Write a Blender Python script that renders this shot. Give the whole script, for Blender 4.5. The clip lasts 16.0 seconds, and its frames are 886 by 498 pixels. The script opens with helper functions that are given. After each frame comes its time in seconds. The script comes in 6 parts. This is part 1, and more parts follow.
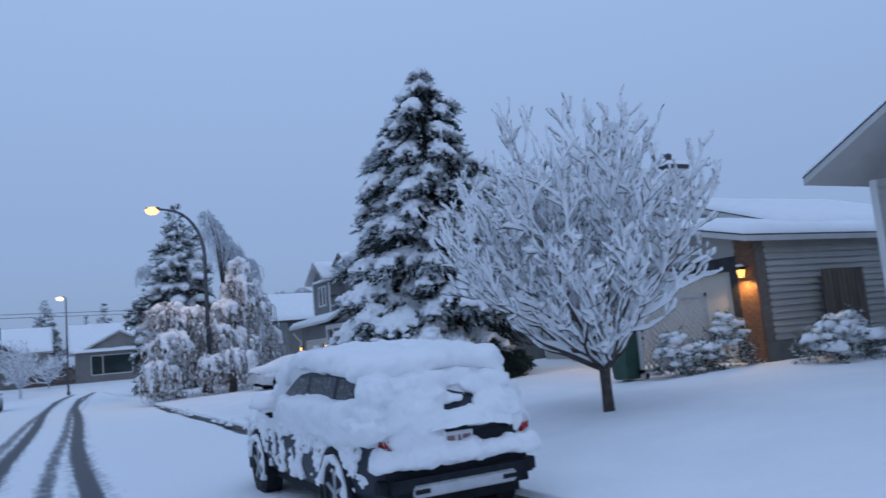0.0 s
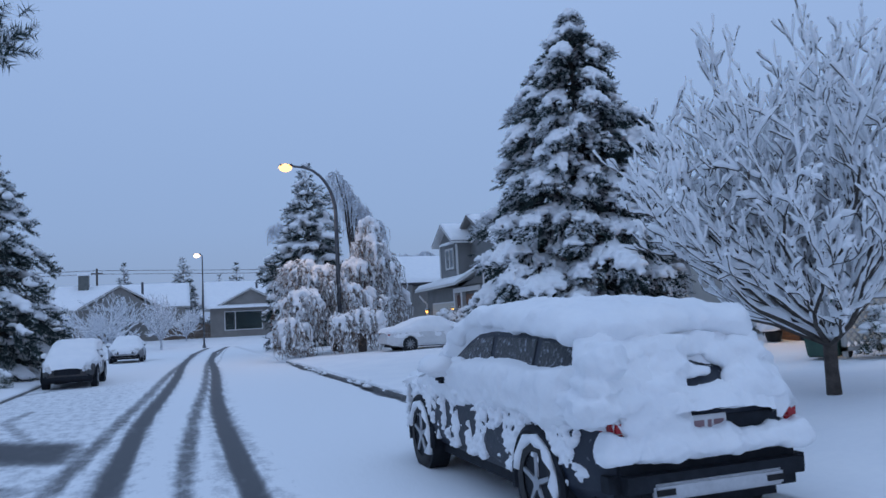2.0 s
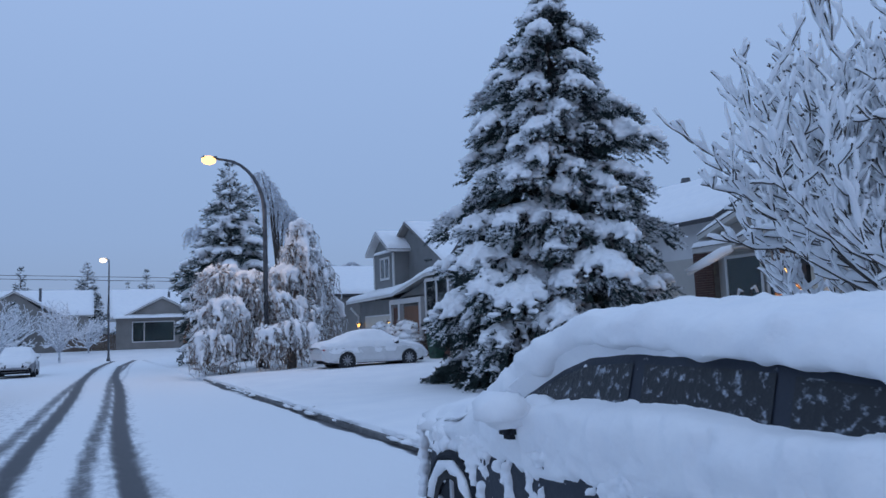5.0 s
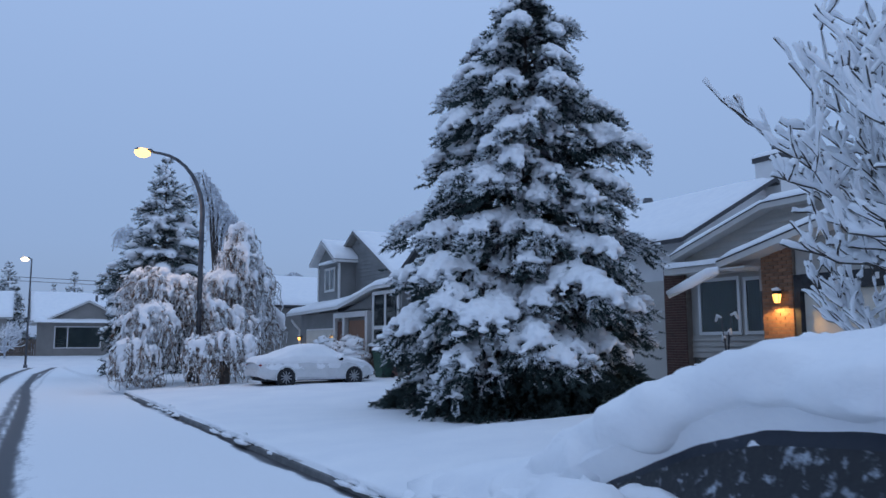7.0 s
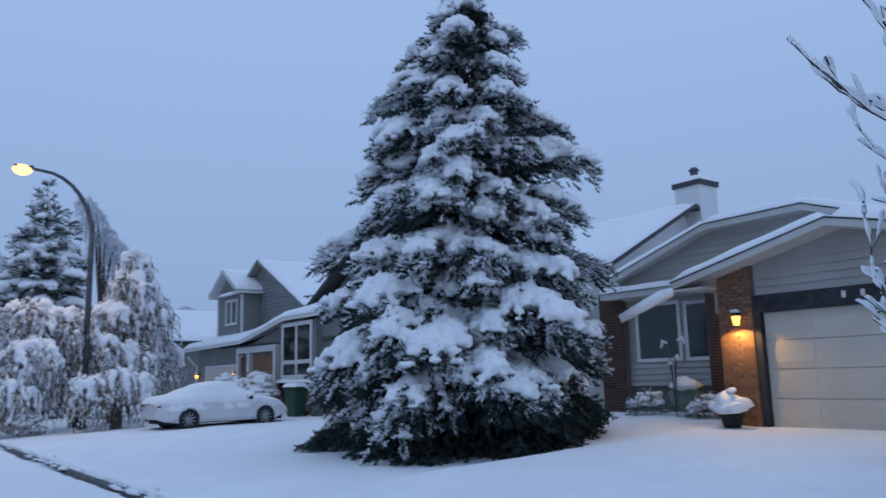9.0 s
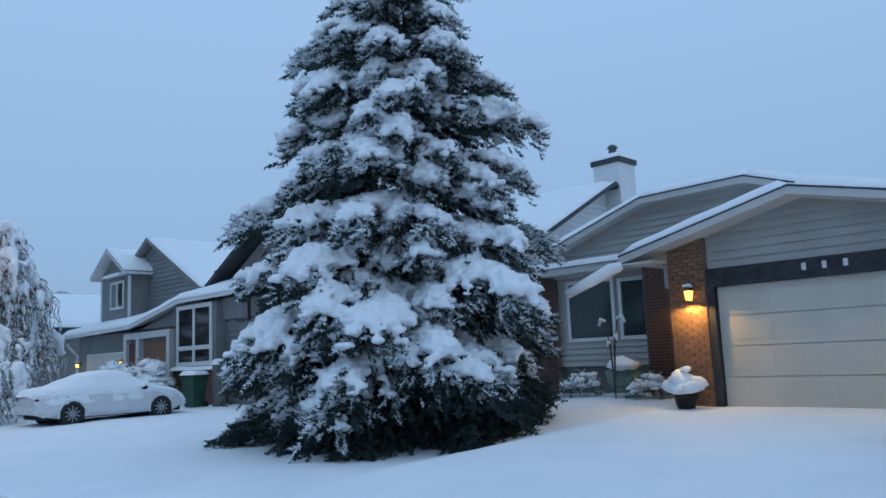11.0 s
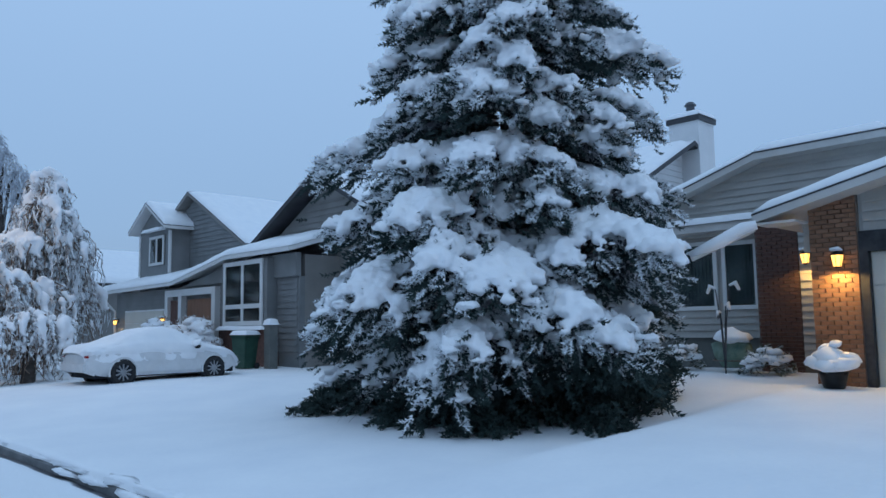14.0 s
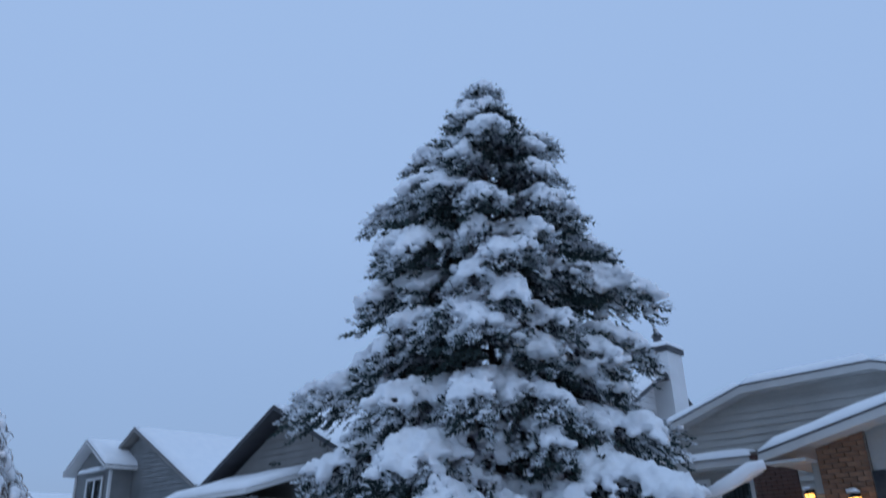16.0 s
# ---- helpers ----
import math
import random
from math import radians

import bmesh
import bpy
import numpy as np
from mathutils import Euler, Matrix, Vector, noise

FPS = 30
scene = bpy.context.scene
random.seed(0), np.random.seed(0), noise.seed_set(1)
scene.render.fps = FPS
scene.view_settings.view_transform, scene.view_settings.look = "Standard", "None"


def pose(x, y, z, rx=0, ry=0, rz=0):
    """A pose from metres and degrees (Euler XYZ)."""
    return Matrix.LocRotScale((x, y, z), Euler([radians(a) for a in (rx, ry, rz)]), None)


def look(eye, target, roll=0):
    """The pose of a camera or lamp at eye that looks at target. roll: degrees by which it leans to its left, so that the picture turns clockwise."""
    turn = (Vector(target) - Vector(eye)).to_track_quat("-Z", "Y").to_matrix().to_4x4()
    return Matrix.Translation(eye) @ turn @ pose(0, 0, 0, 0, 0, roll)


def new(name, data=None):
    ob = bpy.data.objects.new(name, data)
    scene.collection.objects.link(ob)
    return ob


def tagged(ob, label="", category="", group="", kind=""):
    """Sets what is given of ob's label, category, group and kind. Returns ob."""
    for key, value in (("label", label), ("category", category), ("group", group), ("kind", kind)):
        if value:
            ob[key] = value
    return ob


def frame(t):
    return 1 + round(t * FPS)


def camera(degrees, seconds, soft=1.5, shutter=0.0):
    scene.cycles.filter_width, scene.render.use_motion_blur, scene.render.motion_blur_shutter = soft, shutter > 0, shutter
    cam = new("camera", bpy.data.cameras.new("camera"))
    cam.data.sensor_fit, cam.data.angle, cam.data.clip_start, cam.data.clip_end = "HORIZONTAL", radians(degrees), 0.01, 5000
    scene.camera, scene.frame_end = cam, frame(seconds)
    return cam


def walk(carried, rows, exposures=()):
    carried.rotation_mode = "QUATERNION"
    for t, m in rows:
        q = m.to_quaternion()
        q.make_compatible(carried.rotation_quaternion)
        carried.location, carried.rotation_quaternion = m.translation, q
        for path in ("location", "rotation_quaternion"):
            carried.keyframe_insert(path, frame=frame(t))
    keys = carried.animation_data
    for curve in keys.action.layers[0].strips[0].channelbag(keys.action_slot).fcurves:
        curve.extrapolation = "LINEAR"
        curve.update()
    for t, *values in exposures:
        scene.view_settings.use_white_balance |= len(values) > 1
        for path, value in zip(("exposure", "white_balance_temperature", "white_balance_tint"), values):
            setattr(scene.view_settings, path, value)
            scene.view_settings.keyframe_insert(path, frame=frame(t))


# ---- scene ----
cam = camera(59.8, 16.0, shutter=0.4)
PATH = [
    (0, (1.058, 0.812, 1.676), (1.985, 2.568, 1.914), -5.1),
    (0.5, (1.078, 1.226, 1.685), (1.868, 3.047, 1.932), -5.5),
    (1, (1.085, 1.662, 1.641), (1.794, 3.52, 1.848), -4.4),
    (1.5, (1.014, 2.142, 1.637), (1.665, 4.022, 1.834), -5.2),
    (2, (0.967, 2.607, 1.625), (1.616, 4.491, 1.801), -3.0),
    (2.5, (0.878, 3.117, 1.615), (1.529, 5.0, 1.781), -1.2),
    (3, (0.808, 3.606, 1.65), (1.468, 5.487, 1.807), -1.4),
    (3.5, (0.812, 4.153, 1.645), (1.47, 6.035, 1.808), -2.5),
    (4, (0.875, 4.719, 1.646), (1.569, 6.585, 1.83), -3.1),
    (4.5, (0.975, 5.331, 1.638), (1.752, 7.163, 1.834), -2.8),
    (7, (1.673, 7.892, 1.704), (2.645, 9.622, 1.948), -0.2),
    (7.5, (1.695, 8.364, 1.74), (2.716, 10.065, 1.999), -0.4),
    (8, (1.752, 8.84, 1.746), (2.808, 10.518, 2.012), -0.8),
    (8.5, (1.734, 9.283, 1.77), (2.779, 10.961, 2.076), -1.1),
    (9, (1.725, 9.774, 1.664), (2.921, 11.343, 1.992), -1.5),
    (11.3, (2.138, 11.805, 1.642), (3.55, 13.193, 1.919), -2.4),
    (11.5, (2.168, 11.985, 1.632), (3.578, 13.377, 1.901), -2.4),
    (12, (2.252, 12.391, 1.63), (3.659, 13.794, 1.864), -2.8),
    (12.5, (2.297, 12.786, 1.634), (3.701, 14.197, 1.833), -3.2),
    (13, (2.226, 13.12, 1.614), (3.65, 14.514, 1.784), -3.9),
    (13.5, (2.197, 13.484, 1.633), (3.623, 14.877, 1.797), -2.1),
    (14, (2.151, 13.837, 1.63), (3.535, 15.266, 1.83), -0.8),
    (14.5, (2.157, 14.165, 1.709), (3.597, 15.519, 2.012), -0.5),
    (15, (2.132, 14.455, 1.739), (3.603, 15.742, 2.167), -1.0),
    (15.5, (2.187, 14.653, 1.875), (3.636, 15.911, 2.439), -1.4),
    (16, (2.153, 14.704, 1.894), (3.532, 15.934, 2.661), -2.0),
]
walk(cam, [(t, look(eye, target, roll)) for t, eye, target, roll in PATH],
     [(0, -0.05, 6500, 10), (9.3, -0.03, 6500, 9), (11.3, 0.1, 6480, -2), (13.6, 0.1, 6480, -2), (14.5, 0.1, 6490, 2), (15.0, 0.08, 6460, -5), (15.5, 0.04, 6480, 0), (16.0, 0.0, 6500, 7)])

# ---------------------------------------------------------------- world and light
world = bpy.data.worlds.new("overcast_dusk")
scene.world = world
world.use_nodes = True
wn, wl = world.node_tree.nodes, world.node_tree.links
wn.clear()
w_out = wn.new("ShaderNodeOutputWorld")
w_bg = wn.new("ShaderNodeBackground")
w_sky = wn.new("ShaderNodeTexSky")
w_sky.sky_type, w_sky.sun_disc = "NISHITA", False
w_sky.sun_elevation, w_sky.sun_rotation = radians(4), radians(200)
w_geo = wn.new("ShaderNodeTexCoord")
w_sep = wn.new("ShaderNodeSeparateXYZ")
w_ramp = wn.new("ShaderNodeValToRGB")
w_ramp.color_ramp.elements[0].position, w_ramp.color_ramp.elements[0].color = 0.0, (0.207, 0.312, 0.53, 1)
w_ramp.color_ramp.elements[1].position, w_ramp.color_ramp.elements[1].color = 0.42, (0.325, 0.47, 0.775, 1)
w_z = w_ramp.color_ramp.elements.new(0.95)
w_z.color = (0.345, 0.495, 0.80, 1)
w_e = w_ramp.color_ramp.elements.new(0.12)
w_e.color = (0.254, 0.38, 0.65, 1)
w_mix = wn.new("ShaderNodeMix")
w_mix.data_type, w_mix.blend_type = "RGBA", "ADD"
w_mix.inputs["Factor"].default_value = 0.012
wl.new(w_geo.outputs["Generated"], w_sep.inputs[0])
wl.new(w_sep.outputs["Z"], w_ramp.inputs[0])
wl.new(w_ramp.outputs[0], w_mix.inputs["A"])
wl.new(w_sky.outputs[0], w_mix.inputs["B"])
wl.new(w_mix.outputs["Result"], w_bg.inputs["Color"])
wl.new(w_bg.outputs[0], w_out.inputs["Surface"])
w_bg.inputs["Strength"].default_value = 1.0

sun = new("sun", bpy.data.lights.new("sun", "SUN"))
sun.data.energy, sun.data.angle, sun.data.color = 0.25, radians(70), (0.62, 0.78, 1.0)
sun.matrix_world = look((2, 12, 40), (5, 20, 0))

# ---------------------------------------------------------------- materials


def nodes_of(name):
    m = bpy.data.materials.new(name)
    m.use_nodes = True
    n = m.node_tree.nodes
    return m, n, m.node_tree.links, n["Principled BSDF"]


def surface(name, a, b, scale=6.0, rough=0.8, bump=0.15, fine=60.0, metal=0.0, vary=0.0, stretch=(1, 1, 1), bump_dist=0.02, spec=0.5):
    """A base colour that wanders between a and b at two scales, with relief; vary: change from piece to piece."""
    m, n, l, p = nodes_of(name)
    co = n.new("ShaderNodeTexCoord")
    mp = n.new("ShaderNodeMapping")
    mp.inputs["Scale"].default_value = stretch
    l.new(co.outputs["Object"], mp.inputs[0])
    n1, n2 = n.new("ShaderNodeTexNoise"), n.new("ShaderNodeTexNoise")
    n1.inputs["Scale"].default_value, n2.inputs["Scale"].default_value = scale, fine
    n1.inputs["Detail"].default_value, n2.inputs["Detail"].default_value = 5, 3
    l.new(mp.outputs[0], n1.inputs["Vector"])
    l.new(mp.outputs[0], n2.inputs["Vector"])
    add = n.new("ShaderNodeMath")
    add.operation = "MULTIPLY_ADD"
    l.new(n2.outputs[0], add.inputs[0])
    add.inputs[1].default_value = 0.35
    l.new(n1.outputs[0], add.inputs[2])
    r = n.new("ShaderNodeValToRGB")
    r.color_ramp.elements[0].position, r.color_ramp.elements[0].color = 0.45, (*a, 1)
    r.color_ramp.elements[1].position, r.color_ramp.elements[1].color = 0.9, (*b, 1)
    l.new(add.outputs[0], r.inputs[0])
    out = r.outputs[0]
    if vary:
        info = n.new("ShaderNodeObjectInfo")
        hsv = n.new("ShaderNodeHueSaturation")
        mr = n.new("ShaderNodeMapRange")
        mr.inputs["To Min"].default_value, mr.inputs["To Max"].default_value = 1 - vary, 1 + vary
        l.new(info.outputs["Random"], mr.inputs[0])
        l.new(mr.outputs[0], hsv.inputs["Value"])
        l.new(out, hsv.inputs["Color"])
        out = hsv.outputs[0]
    l.new(out, p.inputs["Base Color"])
    p.inputs["Roughness"].default_value, p.inputs["Metallic"].default_value = rough, metal
    p.inputs["Specular IOR Level"].default_value = spec
    if bump:
        bp = n.new("ShaderNodeBump")
        bp.inputs["Strength"].default_value, bp.inputs["Distance"].default_value = bump, bump_dist
        l.new(add.outputs[0], bp.inputs["Height"])
        l.new(bp.outputs[0], p.inputs["Normal"])
    return m


def glow(name, colour, strength):
    m, n, l, p = nodes_of(name)
    p.inputs["Base Color"].default_value = (*colour, 1)
    p.inputs["Emission Color"].default_value = (*colour, 1)
    p.inputs["Emission Strength"].default_value = strength
    return m


def two_tone(name, a, b, scale, cut, soft=0.06, rough=0.8, bump=0.4):
    """Patches of b lying over a, by noise of the given scale; cut: the level from which b begins."""
    m, n, l, p = nodes_of(name)
    co = n.new("ShaderNodeTexCoord")
    n1 = n.new("ShaderNodeTexNoise")
    n1.inputs["Scale"].default_value, n1.inputs["Detail"].default_value = scale, 6
    n1.inputs["Roughness"].default_value = 0.65
    l.new(co.outputs["Object"], n1.inputs["Vector"])
    r = n.new("ShaderNodeValToRGB")
    r.color_ramp.elements[0].position, r.color_ramp.elements[0].color = cut - soft, (*a, 1)
    r.color_ramp.elements[1].position, r.color_ramp.elements[1].color = cut + soft, (*b, 1)
    l.new(n1.outputs[0], r.inputs[0])
    l.new(r.outputs[0], p.inputs["Base Color"])
    p.inputs["Roughness"].default_value = rough
    bp = n.new("ShaderNodeBump")
    bp.inputs["Strength"].default_value, bp.inputs["Distance"].default_value = bump, 0.02
    l.new(n1.outputs[0], bp.inputs["Height"])
    l.new(bp.outputs[0], p.inputs["Normal"])
    return m


SNOW = surface("snow", (0.83, 0.85, 0.88), (0.9, 0.91, 0.92), 3.0, 0.75, 0.35, 38.0, bump_dist=0.03)
SNOW_GROUND = surface("ground_snow", (0.82, 0.84, 0.87), (0.9, 0.91, 0.92), 0.9, 0.7, 0.25, 14.0, bump_dist=0.04)
SNOW_FROST = surface("frosted_needles", (0.7, 0.74, 0.77), (0.86, 0.88, 0.91), 5.0, 0.8, 0.0)
NEEDLE = surface("spruce_needles", (0.012, 0.026, 0.025), (0.036, 0.064, 0.058), 3.0, 0.75, 0.0, 30)
BARK = surface("dark_bark", (0.035, 0.028, 0.024), (0.10, 0.085, 0.075), 8.0, 0.9, 0.6, 50)
TWIG = surface("brown_frozen_twigs", (0.13, 0.085, 0.06), (0.30, 0.22, 0.17), 4.0, 0.9, 0.0)
FROST_TWIG = two_tone("frosted_hanging_twigs", (0.15, 0.105, 0.075), (0.82, 0.85, 0.88), 5.0, 0.47, 0.07)
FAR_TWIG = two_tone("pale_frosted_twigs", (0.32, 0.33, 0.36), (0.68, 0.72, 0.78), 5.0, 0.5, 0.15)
CONCRETE = surface("wet_concrete", (0.09, 0.095, 0.1), (0.2, 0.2, 0.2), 2.5, 0.6, 0.3, 40)
FOUNDATION = surface("parged_foundation", (0.10, 0.11, 0.105), (0.16, 0.165, 0.155), 3.0, 0.9, 0.3, 50)
SIDING = surface("beige_vinyl_siding", (0.36, 0.345, 0.32), (0.44, 0.425, 0.395), 1.2, 0.55, 0.05, 20, vary=0.03)
SIDING_WHITE = surface("white_lap_siding", (0.62, 0.62, 0.62), (0.72, 0.72, 0.72), 1.2, 0.55, 0.05, 20, vary=0.03)
SIDING_GREY = surface("grey_lap_siding", (0.16, 0.165, 0.165), (0.22, 0.225, 0.225), 1.2, 0.6, 0.05, 20, vary=0.04)
SIDING_TAN = surface("taupe_siding", (0.19, 0.18, 0.17), (0.25, 0.24, 0.225), 1.2, 0.6, 0.05, 20, vary=0.04)
BRICK = surface("orange_brown_brick", (0.17, 0.09, 0.055), (0.28, 0.155, 0.095), 9.0, 0.9, 0.4, 70, vary=0.22)
# red-brown on the grey house; on the bungalow, entry shade put into brick colour
BRICK_DARK = surface("red_brown_and_shaded_brick", (0.075, 0.04, 0.033), (0.14, 0.075, 0.058), 9.0, 0.9, 0.4, 70, vary=0.2)
MORTAR = surface("mortar", (0.13, 0.11, 0.095), (0.2, 0.175, 0.15), 10, 0.95, 0.2, 80)
TRIM = surface("white_trim_paint", (0.62, 0.62, 0.61), (0.7, 0.7, 0.69), 2.0, 0.5, 0.05, 30)
FASCIA = surface("pale_fascia", (0.5, 0.49, 0.47), (0.58, 0.57, 0.55), 2.0, 0.5, 0.05, 30)
DARK_TRIM = surface("black_marbled_tile", (0.018, 0.02, 0.024), (0.05, 0.054, 0.06), 4.0, 0.55, 0.1, 16, spec=0.25)
DARK_EDGE = surface("dark_drip_edge", (0.03, 0.03, 0.034), (0.05, 0.05, 0.055), 3, 0.5, 0.05)
DOOR_PAINT = surface("cream_steel_door", (0.50, 0.475, 0.41), (0.57, 0.54, 0.475), 1.2, 0.45, 0.04, 25)
WOOD_DOOR = surface("stained_wood", (0.16, 0.07, 0.035), (0.28, 0.135, 0.07), 4.0, 0.5, 0.2, 30, stretch=(1, 1, 0.15))
FENCE_WOOD = surface("weathered_fence_wood", (0.10, 0.075, 0.06), (0.19, 0.145, 0.115), 3.0, 0.9, 0.3, 40, stretch=(1, 1, 0.2), vary=0.15)
BLACK_METAL = surface("black_metal", (0.012, 0.012, 0.013), (0.03, 0.03, 0.03), 8, 0.4, 0.1, 60, metal=0.6)
GALV = surface("dull_grey_metal", (0.07, 0.075, 0.085), (0.14, 0.145, 0.155), 6, 0.5, 0.1, 60, metal=0.6)
RUBBER = surface("rubber", (0.012, 0.012, 0.013), (0.03, 0.03, 0.032), 20, 0.8, 0.2, 90)
ALLOY = surface("alloy", (0.3, 0.31, 0.33), (0.45, 0.46, 0.48), 10, 0.35, 0.05, 60, metal=0.8)
PAINT_NAVY = two_tone("frost_spattered_navy_paint", (0.014, 0.02, 0.034), (0.62, 0.66, 0.72), 14.0, 0.68, 0.05, 0.5, 0.3)
PAINT_WHITE = surface("white_car_paint", (0.6, 0.61, 0.62), (0.7, 0.71, 0.72), 5, 0.3, 0.03, 60)
PAINT_DARK = surface("charcoal_car_paint", (0.02, 0.022, 0.025), (0.05, 0.053, 0.058), 5, 0.3, 0.05, 60)
PAINT_SILVER = surface("silver_car_paint", (0.25, 0.26, 0.28), (0.34, 0.35, 0.37), 5, 0.3, 0.05, 60, metal=0.3)
PLASTIC = surface("black_bumper_plastic", (0.010, 0.012, 0.016), (0.022, 0.026, 0.034), 10, 0.7, 0.15, 90, spec=0.2)
SILVER = surface("silver_skid_plate", (0.42, 0.43, 0.45), (0.55, 0.56, 0.58), 8, 0.4, 0.05, 50)
TAIL_RED = surface("red_tail_lens", (0.28, 0.006, 0.01), (0.42, 0.015, 0.02), 12, 0.2, 0.05, 60)
PLATE = surface("plate_white", (0.62, 0.62, 0.62), (0.7, 0.7, 0.7), 12, 0.5, 0.05, 60)
PLATE_INK = surface("plate_ink", (0.22, 0.13, 0.14), (0.28, 0.17, 0.18), 12, 0.5, 0.0)
NUMBER = surface("pale_number_bars", (0.6, 0.6, 0.58), (0.7, 0.7, 0.68), 12, 0.5, 0.0)
CAR_GLASS = two_tone("icy_car_glass", (0.008, 0.01, 0.014), (0.42, 0.47, 0.53), 20.0, 0.62, 0.07, 0.3, 0.4)
GREEN_BIN = surface("dark_green_plastic", (0.012, 0.05, 0.035), (0.03, 0.08, 0.055), 4, 0.5, 0.1, 50)
SHRUB_LEAF = surface("dark_shrub", (0.03, 0.05, 0.035), (0.08, 0.10, 0.07), 4, 0.85, 0.0)
WRAP = surface("green_mesh_wrap", (0.10, 0.17, 0.13), (0.2, 0.27, 0.22), 8, 0.8, 0.3, 60)
CURTAIN = surface("pale_blind_slats", (0.04, 0.06, 0.06), (0.075, 0.10, 0.10), 3, 0.8, 0.1, 30, stretch=(1, 12, 0.1))
# near-black colour that carries the shade of rooms behind the panes
ROOM_DARK = surface("room_shade_backing", (0.016, 0.019, 0.021), (0.035, 0.04, 0.042), 2, 0.9, 0.1)
LAMP_GLOW = glow("sodium_lamp_lens", (1.0, 0.5, 0.16), 3.2)
LAMP_FAR = glow("far_lamp_lens", (1.0, 0.72, 0.45), 3.0)
LANTERN_GLOW = glow("lantern_glass_lit", (1.0, 0.5, 0.12), 3.0)


def pane_glass():
    m, n, l, p = nodes_of("window_glass")
    p.inputs["Base Color"].default_value = (0.85, 0.9, 0.9, 1)
    p.inputs["Roughness"].default_value = 0.03
    p.inputs["Transmission Weight"].default_value = 1.0
    p.inputs["IOR"].default_value = 1.35
    return m


GLASS = pane_glass()


def road_material():
    """Snow with slush and wet asphalt where tyres have run (the slush attribute), broken up by noise."""
    m, n, l, p = nodes_of("tyre_tracked_snow")
    at = n.new("ShaderNodeAttribute")
    at.attribute_name = "slush"
    co = n.new("ShaderNodeTexCoord")
    mp = n.new("ShaderNodeMapping")
    mp.inputs["Scale"].default_value = (1.0, 0.45, 1.0)
    l.new(co.outputs["Object"], mp.inputs[0])
    n1, n2 = n.new("ShaderNodeTexNoise"), n.new("ShaderNodeTexNoise")
    n1.inputs["Scale"].default_value, n1.inputs["Detail"].default_value = 6.0, 8
    n1.inputs["Roughness"].default_value = 0.7
    n2.inputs["Scale"].default_value, n2.inputs["Detail"].default_value = 45.0, 4
    l.new(mp.outputs[0], n1.inputs["Vector"])
    l.new(co.outputs["Object"], n2.inputs["Vector"])
    s1 = n.new("ShaderNodeMath")
    s1.operation = "MULTIPLY_ADD"
    l.new(n1.outputs[0], s1.inputs[0])
    s1.inputs[1].default_value = 0.9
    s1.inputs[2].default_value = -0.5
    s2 = n.new("ShaderNodeMath")
    s2.operation = "ADD"
    l.new(s1.outputs[0], s2.inputs[0])
    l.new(at.outputs["Fac"], s2.inputs[1])
    r = n.new("ShaderNodeValToRGB")
    els = r.color_ramp.elements
    els[0].position, els[0].color = 0.16, (0.85, 0.87, 0.89, 1)
    els[1].position, els[1].color = 0.85, (0.055, 0.058, 0.065, 1)
    e = els.new(0.36)
    e.color = (0.52, 0.54, 0.57, 1)
    e = els.new(0.6)
    e.color = (0.17, 0.175, 0.185, 1)
    l.new(s2.outputs[0], r.inputs[0])
    l.new(r.outputs[0], p.inputs["Base Color"])
    rr = n.new("ShaderNodeMapRange")
    rr.inputs["From Min"].default_value, rr.inputs["From Max"].default_value = 0.2, 0.9
    rr.inputs["To Min"].default_value, rr.inputs["To Max"].default_value = 0.75, 0.6
    l.new(s2.outputs[0], rr.inputs[0])
    l.new(rr.outputs[0], p.inputs["Roughness"])
    bp = n.new("ShaderNodeBump")
    bp.inputs["Strength"].default_value, bp.inputs["Distance"].default_value = 0.5, 0.03
    ad = n.new("ShaderNodeMath")
    ad.operation = "MULTIPLY_ADD"
    l.new(n2.outputs[0], ad.inputs[0])
    ad.inputs[1].default_value = 0.3
    l.new(n1.outputs[0], ad.inputs[2])
    l.new(ad.outputs[0], bp.inputs["Height"])
    l.new(bp.outputs[0], p.inputs["Normal"])
    return m


ROAD_SNOW = road_material()

# ---------------------------------------------------------------- mesh helpers
rng = np.random.default_rng(7)


def raw(name, V, F, mats, idx=None, parent=None, smooth=False, label=""):
    """One mesh object from arrays of corners and of triangles or quads."""
    V, F = np.asarray(V, np.float32), np.asarray(F, np.int32)
    me = bpy.data.meshes.new(name)
    k = F.shape[1]
    me.vertices.add(len(V))
    me.vertices.foreach_set("co", V.ravel())
    me.loops.add(F.size)
    me.loops.foreach_set("vertex_index", F.ravel())
    me.polygons.add(len(F))
    me.polygons.foreach_set("loop_start", np.arange(0, F.size, k, dtype=np.int32))
    for m in mats if isinstance(mats, (list, tuple)) else [mats]:
        me.materials.append(m)
    if idx is not None:
        me.polygons.foreach_set("material_index", np.asarray(idx, np.int32))
    me.polygons.foreach_set("use_smooth", np.full(len(F), smooth, dtype=bool))
    me.update(calc_edges=True)
    me.validate()
    ob = new(name, me)
    if parent:
        ob.parent = parent
    if label:
        tagged(ob, label)
    return ob


def thing(name, at, label, category, group="", kind="", turn=0.0):
    ob = new(name)
    ob.matrix_basis = pose(*at, 0, 0, turn)
    ob.empty_display_size = 0.2
    return tagged(ob, label, category, group, kind)


